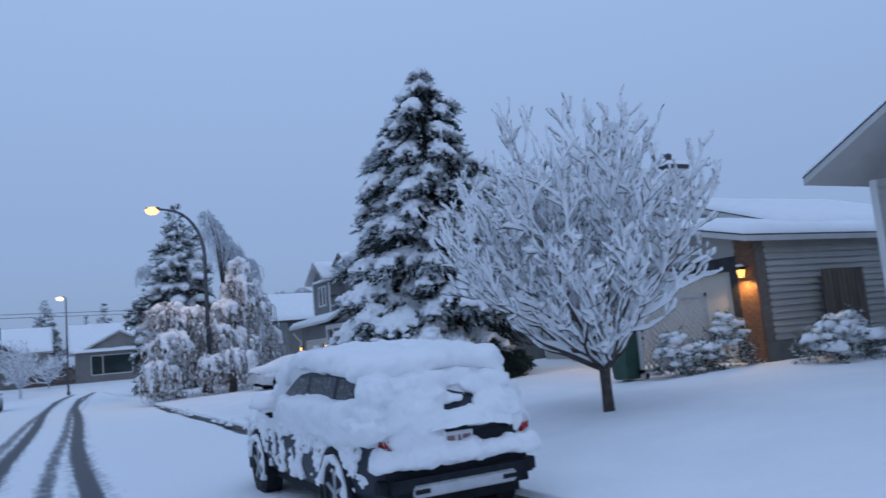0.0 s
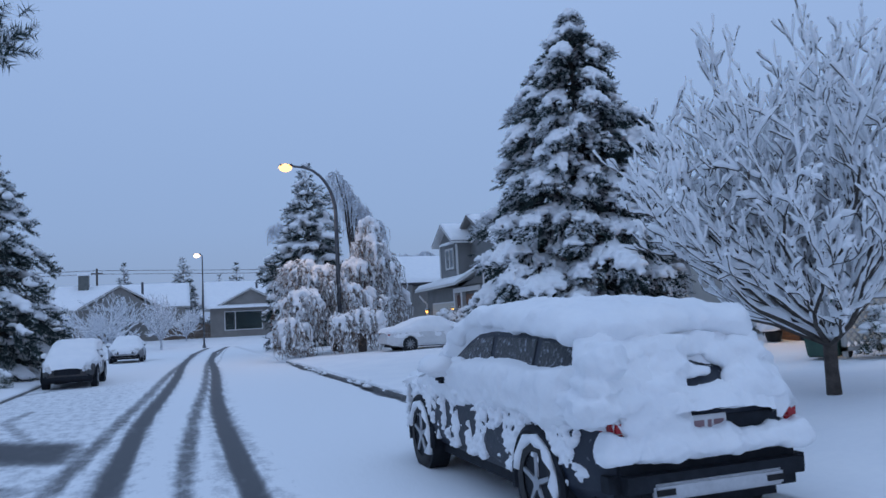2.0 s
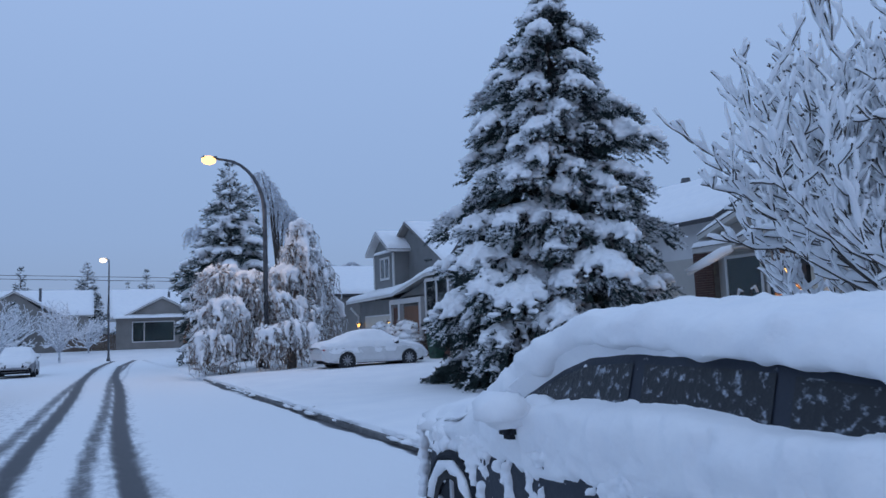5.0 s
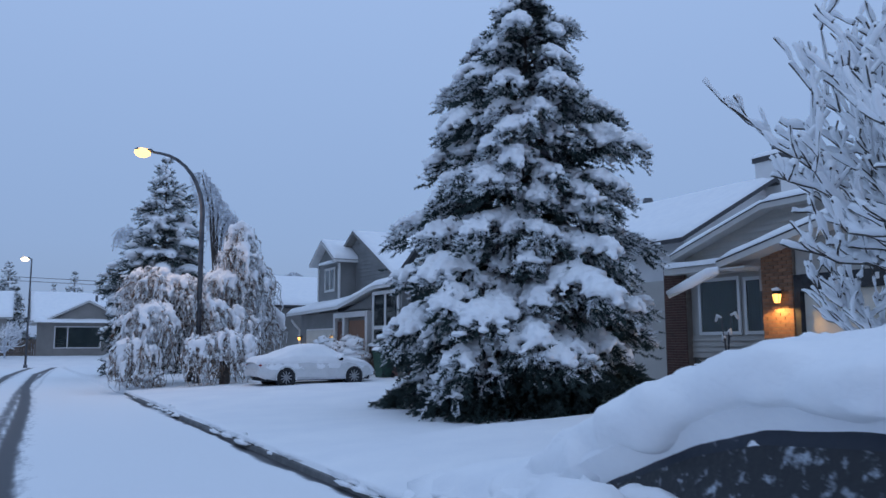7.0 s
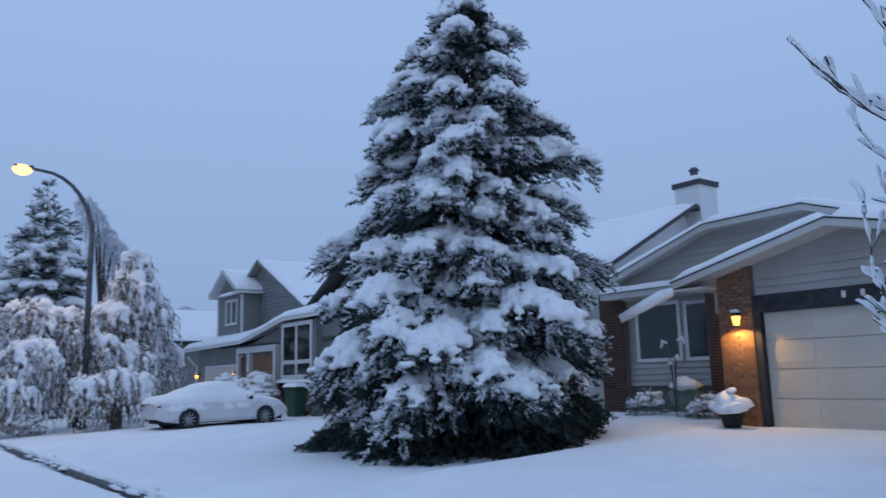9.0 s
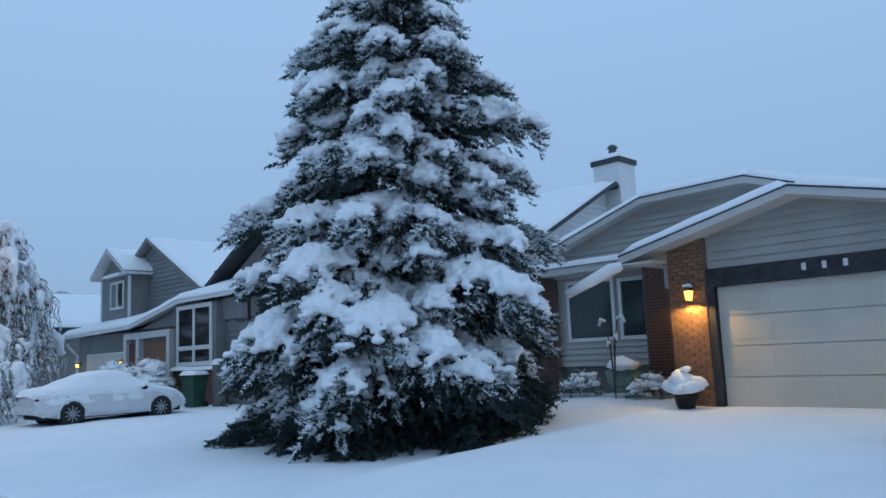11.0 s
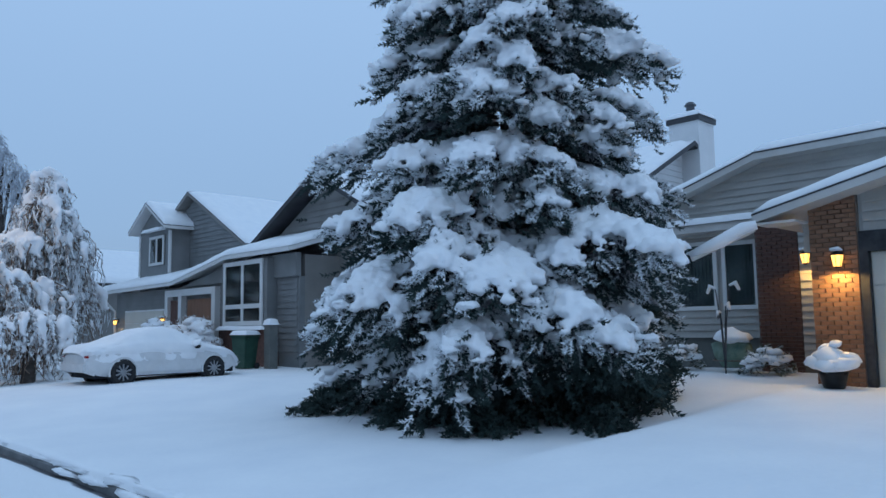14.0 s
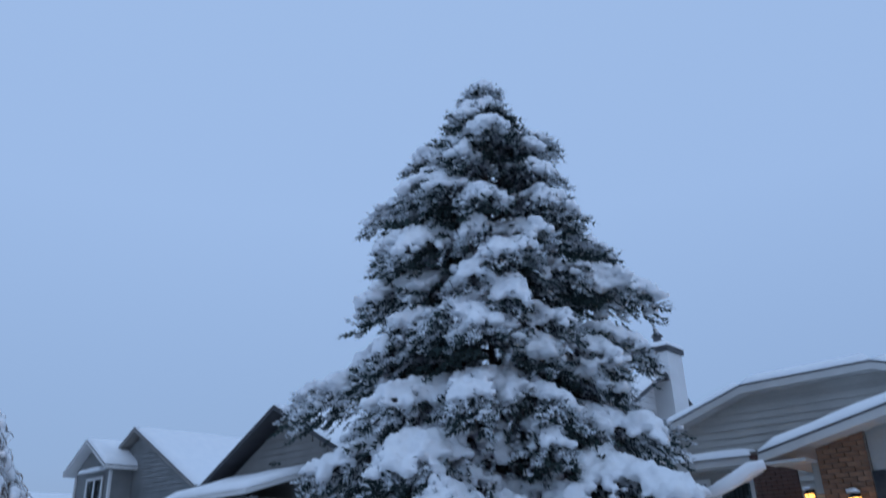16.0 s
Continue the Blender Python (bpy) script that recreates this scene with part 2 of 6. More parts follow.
def part(name, bm, material, parent=None, label="", smooth=False, world=None):
    """Links a bmesh as ONE mesh object under a thing or a part. world: the place of the thing, where bm is in world places."""
    if world is not None:
        bmesh.ops.translate(bm, verts=bm.verts, vec=-Vector(world))
    bmesh.ops.recalc_face_normals(bm, faces=bm.faces)
    me = bpy.data.meshes.new(name)
    bm.to_mesh(me)
    bm.free()
    me.materials.append(material)
    if smooth:
        me.polygons.foreach_set("use_smooth", np.ones(len(me.polygons), bool))
    ob = new(name, me)
    if parent:
        ob.parent = parent
    if label:
        tagged(ob, label)
    return ob


def box(bm, x0, x1, y0, y1, z0, z1, bevel=0.0):
    vs = [bm.verts.new((x, y, z)) for x in (x0, x1) for y in (y0, y1) for z in (z0, z1)]
    fs = [bm.faces.new([vs[i] for i in q]) for q in ((0, 1, 3, 2), (4, 6, 7, 5), (0, 4, 5, 1), (2, 3, 7, 6), (0, 2, 6, 4), (1, 5, 7, 3))]
    if bevel:
        es = list({e for f in fs for e in f.edges})
        bmesh.ops.bevel(bm, geom=es, offset=bevel, segments=2, affect="EDGES")
    return bm


def B(*a, **k):
    return box(bmesh.new(), *a, **k)


def prism(bm, pts, axis, a, b):
    """The outline pts (two coordinates, in the order of the other axes) drawn out along an axis from a to b."""
    def place(p, v):
        return {"x": (v, p[0], p[1]), "y": (p[0], v, p[1]), "z": (p[0], p[1], v)}[axis]
    lo, hi = [bm.verts.new(place(p, a)) for p in pts], [bm.verts.new(place(p, b)) for p in pts]
    bm.faces.new(lo), bm.faces.new(hi[::-1])
    for i in range(len(pts)):
        j = (i + 1) % len(pts)
        bm.faces.new((lo[i], lo[j], hi[j], hi[i]))
    return bm


def P(*a):
    return prism(bmesh.new(), *a)


def tube(bm, pts, radii, sides=8, cap=True):
    """A tube along points."""
    pts = [Vector(p) for p in pts]
    rings = []
    for i, p in enumerate(pts):
        d = (pts[min(i + 1, len(pts) - 1)] - pts[max(i - 1, 0)]).normalized()
        u = d.cross(Vector((0, 0, 1)) if abs(d.z) < 0.95 else Vector((1, 0, 0))).normalized()
        w = u.cross(d)
        r = radii[i] if hasattr(radii, "__len__") else radii
        rings.append([bm.verts.new(p + r * (math.cos(t) * u + math.sin(t) * w)) for t in [2 * math.pi * k / sides for k in range(sides)]])
    for a, b in zip(rings, rings[1:]):
        for k in range(sides):
            bm.faces.new((a[k], a[(k + 1) % sides], b[(k + 1) % sides], b[k]))
    if cap:
        bm.faces.new(rings[0]), bm.faces.new(rings[-1][::-1])
    return bm


def slab(pts, thick):
    """A sheet of thickness between corners in space; the thickness goes straight up."""
    bm = bmesh.new()
    lo = [bm.verts.new(p) for p in pts]
    hi = [bm.verts.new((p[0], p[1], p[2] + thick)) for p in pts]
    bm.faces.new(lo), bm.faces.new(hi[::-1])
    for i in range(len(pts)):
        j = (i + 1) % len(pts)
        bm.faces.new((lo[i], lo[j], hi[j], hi[i]))
    return bm


def snow_slab(pts, thick, nu=28, nv=10, soft=0.16, seed=0):
    """A soft bed of snow over the quad pts (a, b, c, d): rounded at its edges, gently uneven on top."""
    a, b, c, d = [np.array(p, float) for p in pts]
    u, v = np.meshgrid(np.linspace(0, 1, nu), np.linspace(0, 1, nv), indexing="ij")
    g = (1 - u)[..., None] * ((1 - v)[..., None] * a + v[..., None] * d) + u[..., None] * ((1 - v)[..., None] * b + v[..., None] * c)
    lu, lv = np.linalg.norm(b - a), np.linalg.norm(d - a)
    du = np.minimum(u, 1 - u) * lu
    dv = np.minimum(v, 1 - v) * lv
    edge = np.clip(np.minimum(du, dv) / soft, 0, 1)
    h = thick * (0.12 + 0.88 * np.sqrt(1 - (1 - edge) ** 2))
    h = h * np.array([[1 + 0.22 * noise.noise((p[0] * 0.9 + seed, p[1] * 0.9, p[2])) for p in row] for row in g])
    top = g.copy()
    top[..., 2] += h
    # a slight overhang of the snow's lip
    low = g.copy()
    low[..., 2] += 0.004
    V = np.concatenate([top.reshape(-1, 3), low.reshape(-1, 3)])
    n = nu * nv
    F = []
    for i in range(nu - 1):
        for j in range(nv - 1):
            q = [i * nv + j, (i + 1) * nv + j, (i + 1) * nv + j + 1, i * nv + j + 1]
            F.append(q)
    rim = [i * nv for i in range(nu)] + [(nu - 1) * nv + j for j in range(1, nv)] + [i * nv + nv - 1 for i in range(nu - 2, -1, -1)] + [j for j in range(nv - 2, 0, -1)]
    for a_, b_ in zip(rim, rim[1:] + rim[:1]):
        F.append([b_, a_, a_ + n, b_ + n])
    return V, F


def snow_part(name, pts, thick, parent, world, label="", **k):
    V, F = snow_slab(pts, thick, **k)
    return raw(name, V - np.array(world), F, SNOW, parent=parent, smooth=True, label=label)


def lump(seed, sub=2, rough=0.5, flat=0.75):
    """Corners and triangles of one uneven snow clump of radius about 1."""
    bm = bmesh.new()
    bmesh.ops.create_icosphere(bm, subdivisions=sub, radius=1)
    V = np.array([v.co[:] for v in bm.verts])
    F = np.array([[v.index for v in f.verts] for f in bm.faces])
    bm.free()
    k = np.array([1 + rough * noise.noise((v[0] * 1.3 + seed * 9.1, v[1] * 1.3, v[2] * 1.3)) + 0.5 * rough * noise.noise((v[0] * 3 + seed, v[1] * 3, v[2] * 3 + 5)) for v in V])
    V = V * k[:, None]
    V[:, 2] *= flat
    V[:, 2] = np.where(V[:, 2] < 0, V[:, 2] * 0.5, V[:, 2])
    return V, F


LUMPS = [lump(s) for s in range(6)]
LUMPS_LOW = [lump(s + 10, 1) for s in range(6)]


def scatter(templates, places, frames, pick):
    """Many copies of small templates: places (n, 3), frames (n, 3, 3) whose columns are the axes, pick: which template."""
    Vs, Fs, own, n = [], [], [], 0
    for k, (V, F) in enumerate(templates):
        sel = np.nonzero(pick == k)[0]
        if not len(sel):
            continue
        W = np.einsum("nij,vj->nvi", frames[sel], V) + places[sel][:, None]
        Vs.append(W.reshape(-1, 3))
        Fs.append((F[None] + (n + np.arange(len(sel)) * len(V))[:, None, None]).reshape(-1, F.shape[1]))
        own.append(np.repeat(sel, len(F)))
        n += len(sel) * len(V)
    return np.concatenate(Vs), np.concatenate(Fs), np.concatenate(own)


def axes_for(ahead, size, up=(0, 0, 1.0), spin=None):
    """Frames whose x axis runs ahead and whose z axis is near up, scaled by size (n, 3)."""
    ahead = ahead / np.linalg.norm(ahead, axis=1, keepdims=True)
    side = np.cross(np.broadcast_to(np.array(up), ahead.shape), ahead)
    side /= np.maximum(np.linalg.norm(side, axis=1, keepdims=True), 1e-6)
    top = np.cross(ahead, side)
    return np.stack([ahead * size[:, :1], side * size[:, 1:2], top * size[:, 2:3]], -1)


def snow_clumps(name, places, sizes, parent, fine=False, label="", yaw=True):
    places, sizes = np.asarray(places, float), np.asarray(sizes, float)
    n = len(places)
    if sizes.ndim == 1:
        sizes = np.stack([sizes, sizes, sizes], 1)
    a = rng.uniform(0, 2 * math.pi, n) if yaw else np.zeros(n)
    fr = axes_for(np.stack([np.cos(a), np.sin(a), rng.uniform(-0.15, 0.15, n)], 1), sizes)
    V, F, _ = scatter(LUMPS if fine else LUMPS_LOW, places, fr, rng.integers(0, 6, n))
    return raw(name, V, F, SNOW, parent=parent, smooth=True, label=label)

# ---------------------------------------------------------------- ground, road, kerb
KERB_R, KERB_L = 5.3, -3.45


def smooth01(x, a, b):
    t = np.clip((x - a) / (b - a), 0, 1)
    return t * t * (3 - 2 * t)


def ground_z(x, y):
    x, y = np.asarray(x, float), np.asarray(y, float)
    rise = 0.50 - 0.2 * smooth01(y, 24, 33)
    right = 0.13 + rise * (1 - np.exp(-np.maximum(x - KERB_R, 0) / 4.5))
    lawn = smooth01(y, 18.3, 18.75) * (1 - smooth01(y, 25, 30)) * smooth01(x, 6.2, 8.5) * 0.07
    lawn_s = (1 - smooth01(y, 12.4, 12.9)) * smooth01(x, 6.2, 8.5) * 0.05
    left = 0.1 + 0.25 * (1 - np.exp(-np.maximum(KERB_L - x, 0) / 6.0))
    # the lawn round the tall spruce lies lower than the driveway beside it
    flat = np.interp(x, [KERB_R, 8.0, 10.0, 12.0, 14.0, 15.6, 20.0], [0.13, 0.18, 0.22, 0.31, 0.45, 0.54, 0.62])
    low = smooth01(y, 18.3, 19.6) * (1 - smooth01(y, 26.5, 32.5))
    right = right * (1 - low) + (flat - lawn) * low
    z = np.where(x > KERB_R, right + lawn + lawn_s, np.where(x < KERB_L, left, 0.0))
    end = smooth01(y, 70, 73)
    z = z * (1 - end) + 0.0 * end
    z = z + 0.75 * smooth01(y, 77, 86)
    return z


def wander(x, y, s):
    return noise.noise((x * s, y * s, 3.7))


def patch(name, xs, ys, drop, mat, label, category, dip=None):
    X, Y = np.meshgrid(xs, ys, indexing="ij")
    Z = ground_z(X, Y) + drop
    uneven = np.array([[0.035 * wander(x, y, 0.35) + 0.012 * wander(x, y, 1.7) for y in ys] for x in xs])
    off_road = np.where((X > KERB_R + 0.05) | (X < KERB_L - 0.05), 1.0, 0.25)
    Z = Z + uneven * off_road
    if dip is not None:
        Z = Z - dip(X, Y)
    V = np.stack([X, Y, Z], -1).reshape(-1, 3)
    nx, ny = len(xs), len(ys)
    i, j = np.meshgrid(np.arange(nx - 1), np.arange(ny - 1), indexing="ij")
    a = (i * ny + j).ravel()
    F = np.stack([a, a + ny, a + ny + 1, a + 1], 1)
    ob = raw(name, V, F, mat, smooth=True)
    return tagged(ob, label, category, kind="structure"), X, Y


def spaced(stops):
    out = []
    for a, b, s in stops:
        out += list(np.arange(a, b, s))
    return np.array(out + [stops[-1][1]])


gx = spaced([(-900, -100, 100), (-100, -20, 10), (-20, KERB_L - 0.06, 0.5), (KERB_L - 0.06, KERB_L, 0.03)])
gx = np.concatenate([gx, spaced([(KERB_L + 0.05, KERB_R, 1.0)]), spaced([(KERB_R + 0.02, KERB_R + 0.3, 0.07), (KERB_R + 0.3, 20, 0.3), (20, 100, 8), (100, 900, 100)])])
gy = spaced([(-300, -20, 20), (-20, 5, 1.0), (5, 32, 0.28), (32, 90, 1.0), (90, 200, 10), (200, 2000, 200)])
gX, gY = np.meshgrid(gx, gy, indexing="ij")


def under_road(X, Y):
    return np.where((X >= KERB_L) & (X <= KERB_R) & (Y < 76), 0.08, 0.0)


patch("ground", gx, gy, 0.0, SNOW_GROUND, "deep untouched snow over lawns and driveways", "ground", under_road)

# tyre tracks: side position along the street, width, how bare
TRACKS = [
    (((-20, 1.5), (12, 1.60), (20, 1.74), (44, 2.45), (60, 3.2), (75, 5.0)), 0.17, 1.0),
    (((-20, 0.1), (12, 0.22), (19, 0.34), (40, 1.02), (58, 1.7), (75, 3.4)), 0.17, 0.95),
    (((-20, 0.95), (12, 1.02), (20, 1.25), (34, 1.9), (46, 2.4), (75, 4.9)), 0.14, 0.62),
    (((-20, -0.5), (12, -0.36), (20, -0.12), (34, 0.55), (46, 1.1), (75, 3.2)), 0.16, 0.58),
    (((-20, 1.3), (12, 1.32), (20, 1.55), (36, 2.2), (75, 5.0)), 0.10, 0.3),
    (((-20, -0.1), (12, -0.05), (20, 0.15), (36, 0.8), (75, 3.3)), 0.12, 0.3),
]


def slush(X, Y):
    s = np.zeros_like(X)
    along = np.array([0.5 + 0.5 * noise.noise((3.1, y * 0.5, 1.0)) for y in Y[0]])[None, :]
    for k_, (pts, w, k) in enumerate(TRACKS):
        ty, tx = np.array(pts).T
        c = np.interp(Y, ty, tx) + 0.05 * np.sin(Y * 0.23 + k_)
        k2 = k * (0.92 + 0.32 * along)
        s = np.maximum(s, k2 * np.exp(-(((X - c) / w) ** 4)))
        s = np.maximum(s, 0.36 * k2 * np.exp(-(((X - c) / (w * 2.4)) ** 2)))
    # grey churned snow on the west half of the street
    s = np.maximum(s, 0.27 * smooth01(-X, -1.2, 0.8) * (1 - smooth01(Y, 26, 40)))
    # wheels have turned out of a driveway on the west side
    s = np.maximum(s, 0.95 * np.exp(-(((Y - 14.9 + 0.7 * (X + 0.6)) / 1.25) ** 4)) * smooth01(-X, 0.1, 0.8))
    s = np.maximum(s, 0.55 * np.exp(-(((Y - 12.2 + 0.5 * (X + 0.8)) / 0.4) ** 4)) * smooth01(-X, 0.2, 0.9))
    line = np.interp(Y, [16.0, 18.5, 20.0, 22.0, 24.0], [-1.2, -1.9, -2.35, -2.25, -1.9])
    s = np.maximum(s, 0.5 * np.exp(-(((X - line) / 0.15) ** 4)) * (Y > 15.8) * (Y < 22.3))
    s = np.maximum(s, 0.5 * np.exp(-(((Y - 28.5 - 1.6 * (X + 3.1)) / 0.4) ** 4)) * smooth01(-X, 2.2, 2.8))
    # melted gutter along the east kerb
    g = np.array([0.5 + 0.9 * noise.noise((0.7, y * 0.22, 0.0)) for y in Y[0]])[None, :]
    wide = np.array([0.17 + 0.16 * noise.noise((5.7, y * 0.31, 0.0)) + 0.06 * noise.noise((1.7, y * 1.9, 0.0)) for y in Y[0]])[None, :]
    s = np.maximum(s, np.clip(g + 0.45, 0.0, 0.97) * np.exp(-(((X - KERB_R + 0.02) / np.maximum(wide, 0.07)) ** 4)) * smooth01(Y, 10.5, 13) * (1 - smooth01(Y, 33, 37)))
    return s


rx = np.arange(KERB_L, KERB_R + 0.001, 0.0875)
ry = spaced([(-20, 4, 0.6), (4, 30, 0.12), (30, 76, 0.3)])
road, rX, rY = patch("road", rx, ry, 0.0, ROAD_SNOW, "snow-covered street with slushy dark tyre tracks", "road", lambda X, Y: 0.035 * slush(X, Y))
att = road.data.attributes.new("slush", "FLOAT", "POINT")
att.data.foreach_set("value", slush(rX, rY).ravel().astype(np.float32))

for nm, x, s in (("kerb_east", KERB_R, 1), ("kerb_west", KERB_L, -1)):
    bm = bmesh.new()
    n = 60
    outline = [(0.0, -0.05), (0.012, 0.05), (0.03, 0.065), (0.16, 0.07), (0.18, -0.05)]
    prism(bm, [(x + s * (p[0] - 0.02), p[1]) for p in outline], "y", -20, 37 if s > 0 else 73)
    tagged(part(nm, bm, CONCRETE), "wet grey concrete kerb edged with snow", "kerb", kind="structure")

# ---------------------------------------------------------------- houses


def wall_boards(name, parent, world, material, axis, at, lo, hi, z0, z1, out=-1, step=0.2, top=None, single=True):
    """Lapped siding boards on a wall whose outside faces along axis (out: which way). top(c): upper limit along the wall."""
    n = int(math.ceil((z1 - z0) / step))
    joined = bmesh.new()
    for k in range(n):
        a, b = z0 + k * step, min(z0 + (k + 1) * step, z1)
        c0, c1 = lo, hi
        if top:
            cs = [c for c in np.linspace(lo, hi, 161) if top(c) > (a + b) / 2]
            if len(cs) < 2:
                continue
            c0, c1 = min(cs), max(cs)
        bm = bmesh.new() if single else joined
        prof = [(at, a), (at + out * 0.046, a - 0.008), (at + out * 0.044, a + 0.012), (at + out * 0.006, b)]
        if axis == "x":
            prism(bm, prof, "y", c0, c1)
        else:
            lo_, hi_ = [bm.verts.new((c0, p[0], p[1])) for p in prof], [bm.verts.new((c1, p[0], p[1])) for p in prof]
            bm.faces.new(lo_), bm.faces.new(hi_[::-1])
            for i in range(4):
                j = (i + 1) % 4
                bm.faces.new((lo_[i], lo_[j], hi_[j], hi_[i]))
        if single:
            part("siding_board", bm, material, parent, world=world)
    if single:
        joined.free()
    else:
        part(name, joined, material, parent, world=world)


def window(parent, world, axis, at, a0, a1, z0, z1, out=-1, mullions=(), rail=None, frame_w=0.07, blind=True, material=TRIM):
    """A framed window set on a wall: frame, sill, a pane for each light, the blind behind and a sheet coloured as the
    room's shade.
    """
    def slice_of(c0, c1, d0, d1, e0, e1):
        lo, hi = sorted((at + out * e0, at + out * e1))
        return box(bmesh.new(), lo, hi, c0, c1, d0, d1) if axis == "x" else box(bmesh.new(), c0, c1, lo, hi, d0, d1)

    w = frame_w
    # flat dark sheet on the wall; the unlit room's shade is its colour
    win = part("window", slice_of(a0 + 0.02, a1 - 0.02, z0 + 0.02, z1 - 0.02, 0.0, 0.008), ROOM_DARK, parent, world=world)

    def bar(*a):
        part("frame_bar", slice_of(*a), material, win, world=world)

    bar(a0, a1, z1 - w, z1, 0.0, 0.05), bar(a0, a1, z0, z0 + w, 0.0, 0.05)
    bar(a0, a0 + w, z0 + w, z1 - w, 0.0, 0.047), bar(a1 - w, a1, z0 + w, z1 - w, 0.0, 0.047)
    cuts = [a0 + w] + [m for m in mullions] + [a1 - w]
    for m in mullions:
        bar(m - w / 2, m + w / 2, z0 + w, z1 - w, 0.0, 0.044)
    if rail:
        bar(a0 + w, a1 - w, rail - w / 2, rail + w / 2, 0.0, 0.041)
    for c0, c1 in zip(cuts, cuts[1:]):
        bm = bmesh.new()
        e0, e1 = sorted((at + out * 0.018, at + out * 0.026))
        if axis == "x":
            box(bm, e0, e1, c0, c1, z0 + w, z1 - w)
        else:
            box(bm, c0, c1, e0, e1, z0 + w, z1 - w)
        pane = part("pane", bm, GLASS, win, world=world)
        pane.visible_shadow = False
        if blind:
            bm = bmesh.new()
            e0, e1 = sorted((at + out * 0.010, at + out * 0.014))
            n = max(3, int((c1 - c0) / 0.085))
            for k in range(n):
                g0, g1 = c0 + (k + 0.12) * (c1 - c0) / n, c0 + (k + 0.8) * (c1 - c0) / n
                if axis == "x":
                    box(bm, e0, e1, g0, g1, z0 + w, z1 - w)
                else:
                    box(bm, g0, g1, e0, e1, z0 + w, z1 - w)
            part("blind", bm, CURTAIN, win, world=world)
    return win


def gable_roof(parent, world, x0, x1, y0, y1, eave, peak, ridge_axis, yp=None, snow=0.17, thick=0.16, fascia=FASCIA, edge=True):
    """Two roof slabs that meet in a ridge, with fascia-coloured edges, a dark drip edge and a bed of snow on each.
    eave, peak: heights of the roof's upper side. ridge_axis: 'x' or 'y'; yp: where the ridge lies across."""
    if ridge_axis == "x":
        yp = (y0 + y1) / 2 if yp is None else yp
        planes = [((x0, y0, eave), (x1, y0, eave), (x1, yp, peak), (x0, yp, peak)), ((x0, y1, eave), (x1, y1, eave), (x1, yp, peak), (x0, yp, peak))]
    else:
        yp = (x0 + x1) / 2 if yp is None else yp
        planes = [((x0, y0, eave), (x0, y1, eave), (yp, y1, peak), (yp, y0, peak)), ((x1, y0, eave), (x1, y1, eave), (yp, y1, peak), (yp, y0, peak))]
    for k, q in enumerate(planes):
        low = [(p[0], p[1], p[2] - thick) for p in q]
        part("roof_slope", slab(low, thick - 0.03), fascia, parent, world=world)
        part("drip_edge", slab([(p[0] + (0.01 if p[0] > x0 else -0.01), p[1], p[2] - 0.03) for p in q], 0.028), DARK_EDGE, parent, world=world)
        snow_part("roof_snow", q, snow, parent, world, seed=k * 3.1 + x0, nu=40, nv=16)


def brick_wall(parent, world, x, y0, y1, z0, z1, out=-1, single=True, material=BRICK, axis="x", skip=None):
    """Brick by brick: courses of stretchers with raked joints in front of a mortar bed."""
    L, H, J, D = 0.2, 0.064, 0.012, 0.05
    me = {}
    joined = bmesh.new()
    rows = int((z1 - z0) / (H + J))
    for r in range(rows):
        z = z0 + r * (H + J)
        c = y0 - (0.5 * (L + J) if r % 2 else 0)
        while c < y1 - 0.03:
            a, b = max(c, y0), min(c + L, y1)
            c += L + J
            if b - a < 0.04:
                continue
            if single:
                key = round(b - a, 3)
                if key not in me:
                    bm = box(bmesh.new(), 0, D, 0, b - a, 0, H) if axis == "x" else box(bmesh.new(), 0, b - a, 0, D, 0, H)
                    bmesh.ops.recalc_face_normals(bm, faces=bm.faces)
                    m = bpy.data.meshes.new("brick")
                    bm.to_mesh(m)
                    bm.free()
                    m.materials.append(material)
                    me[key] = m
                ob = new("brick", me[key])
                ob.parent = parent
                jig = rng.uniform(-0.003, 0.003)
                base = (x + jig, a, z) if axis == "x" else (a, x + jig, z)
                ob.location = Vector(base) - Vector(world)
            else:
                if axis == "x":
                    box(joined, x, x + D, a, b, z, z + H)
                else:
                    box(joined, a, b, x, x + D, z, z + H)
    if single:
        joined.free()
    else:
        tagged(part("brickwork", joined, material, parent, world=world), kind="stuff")


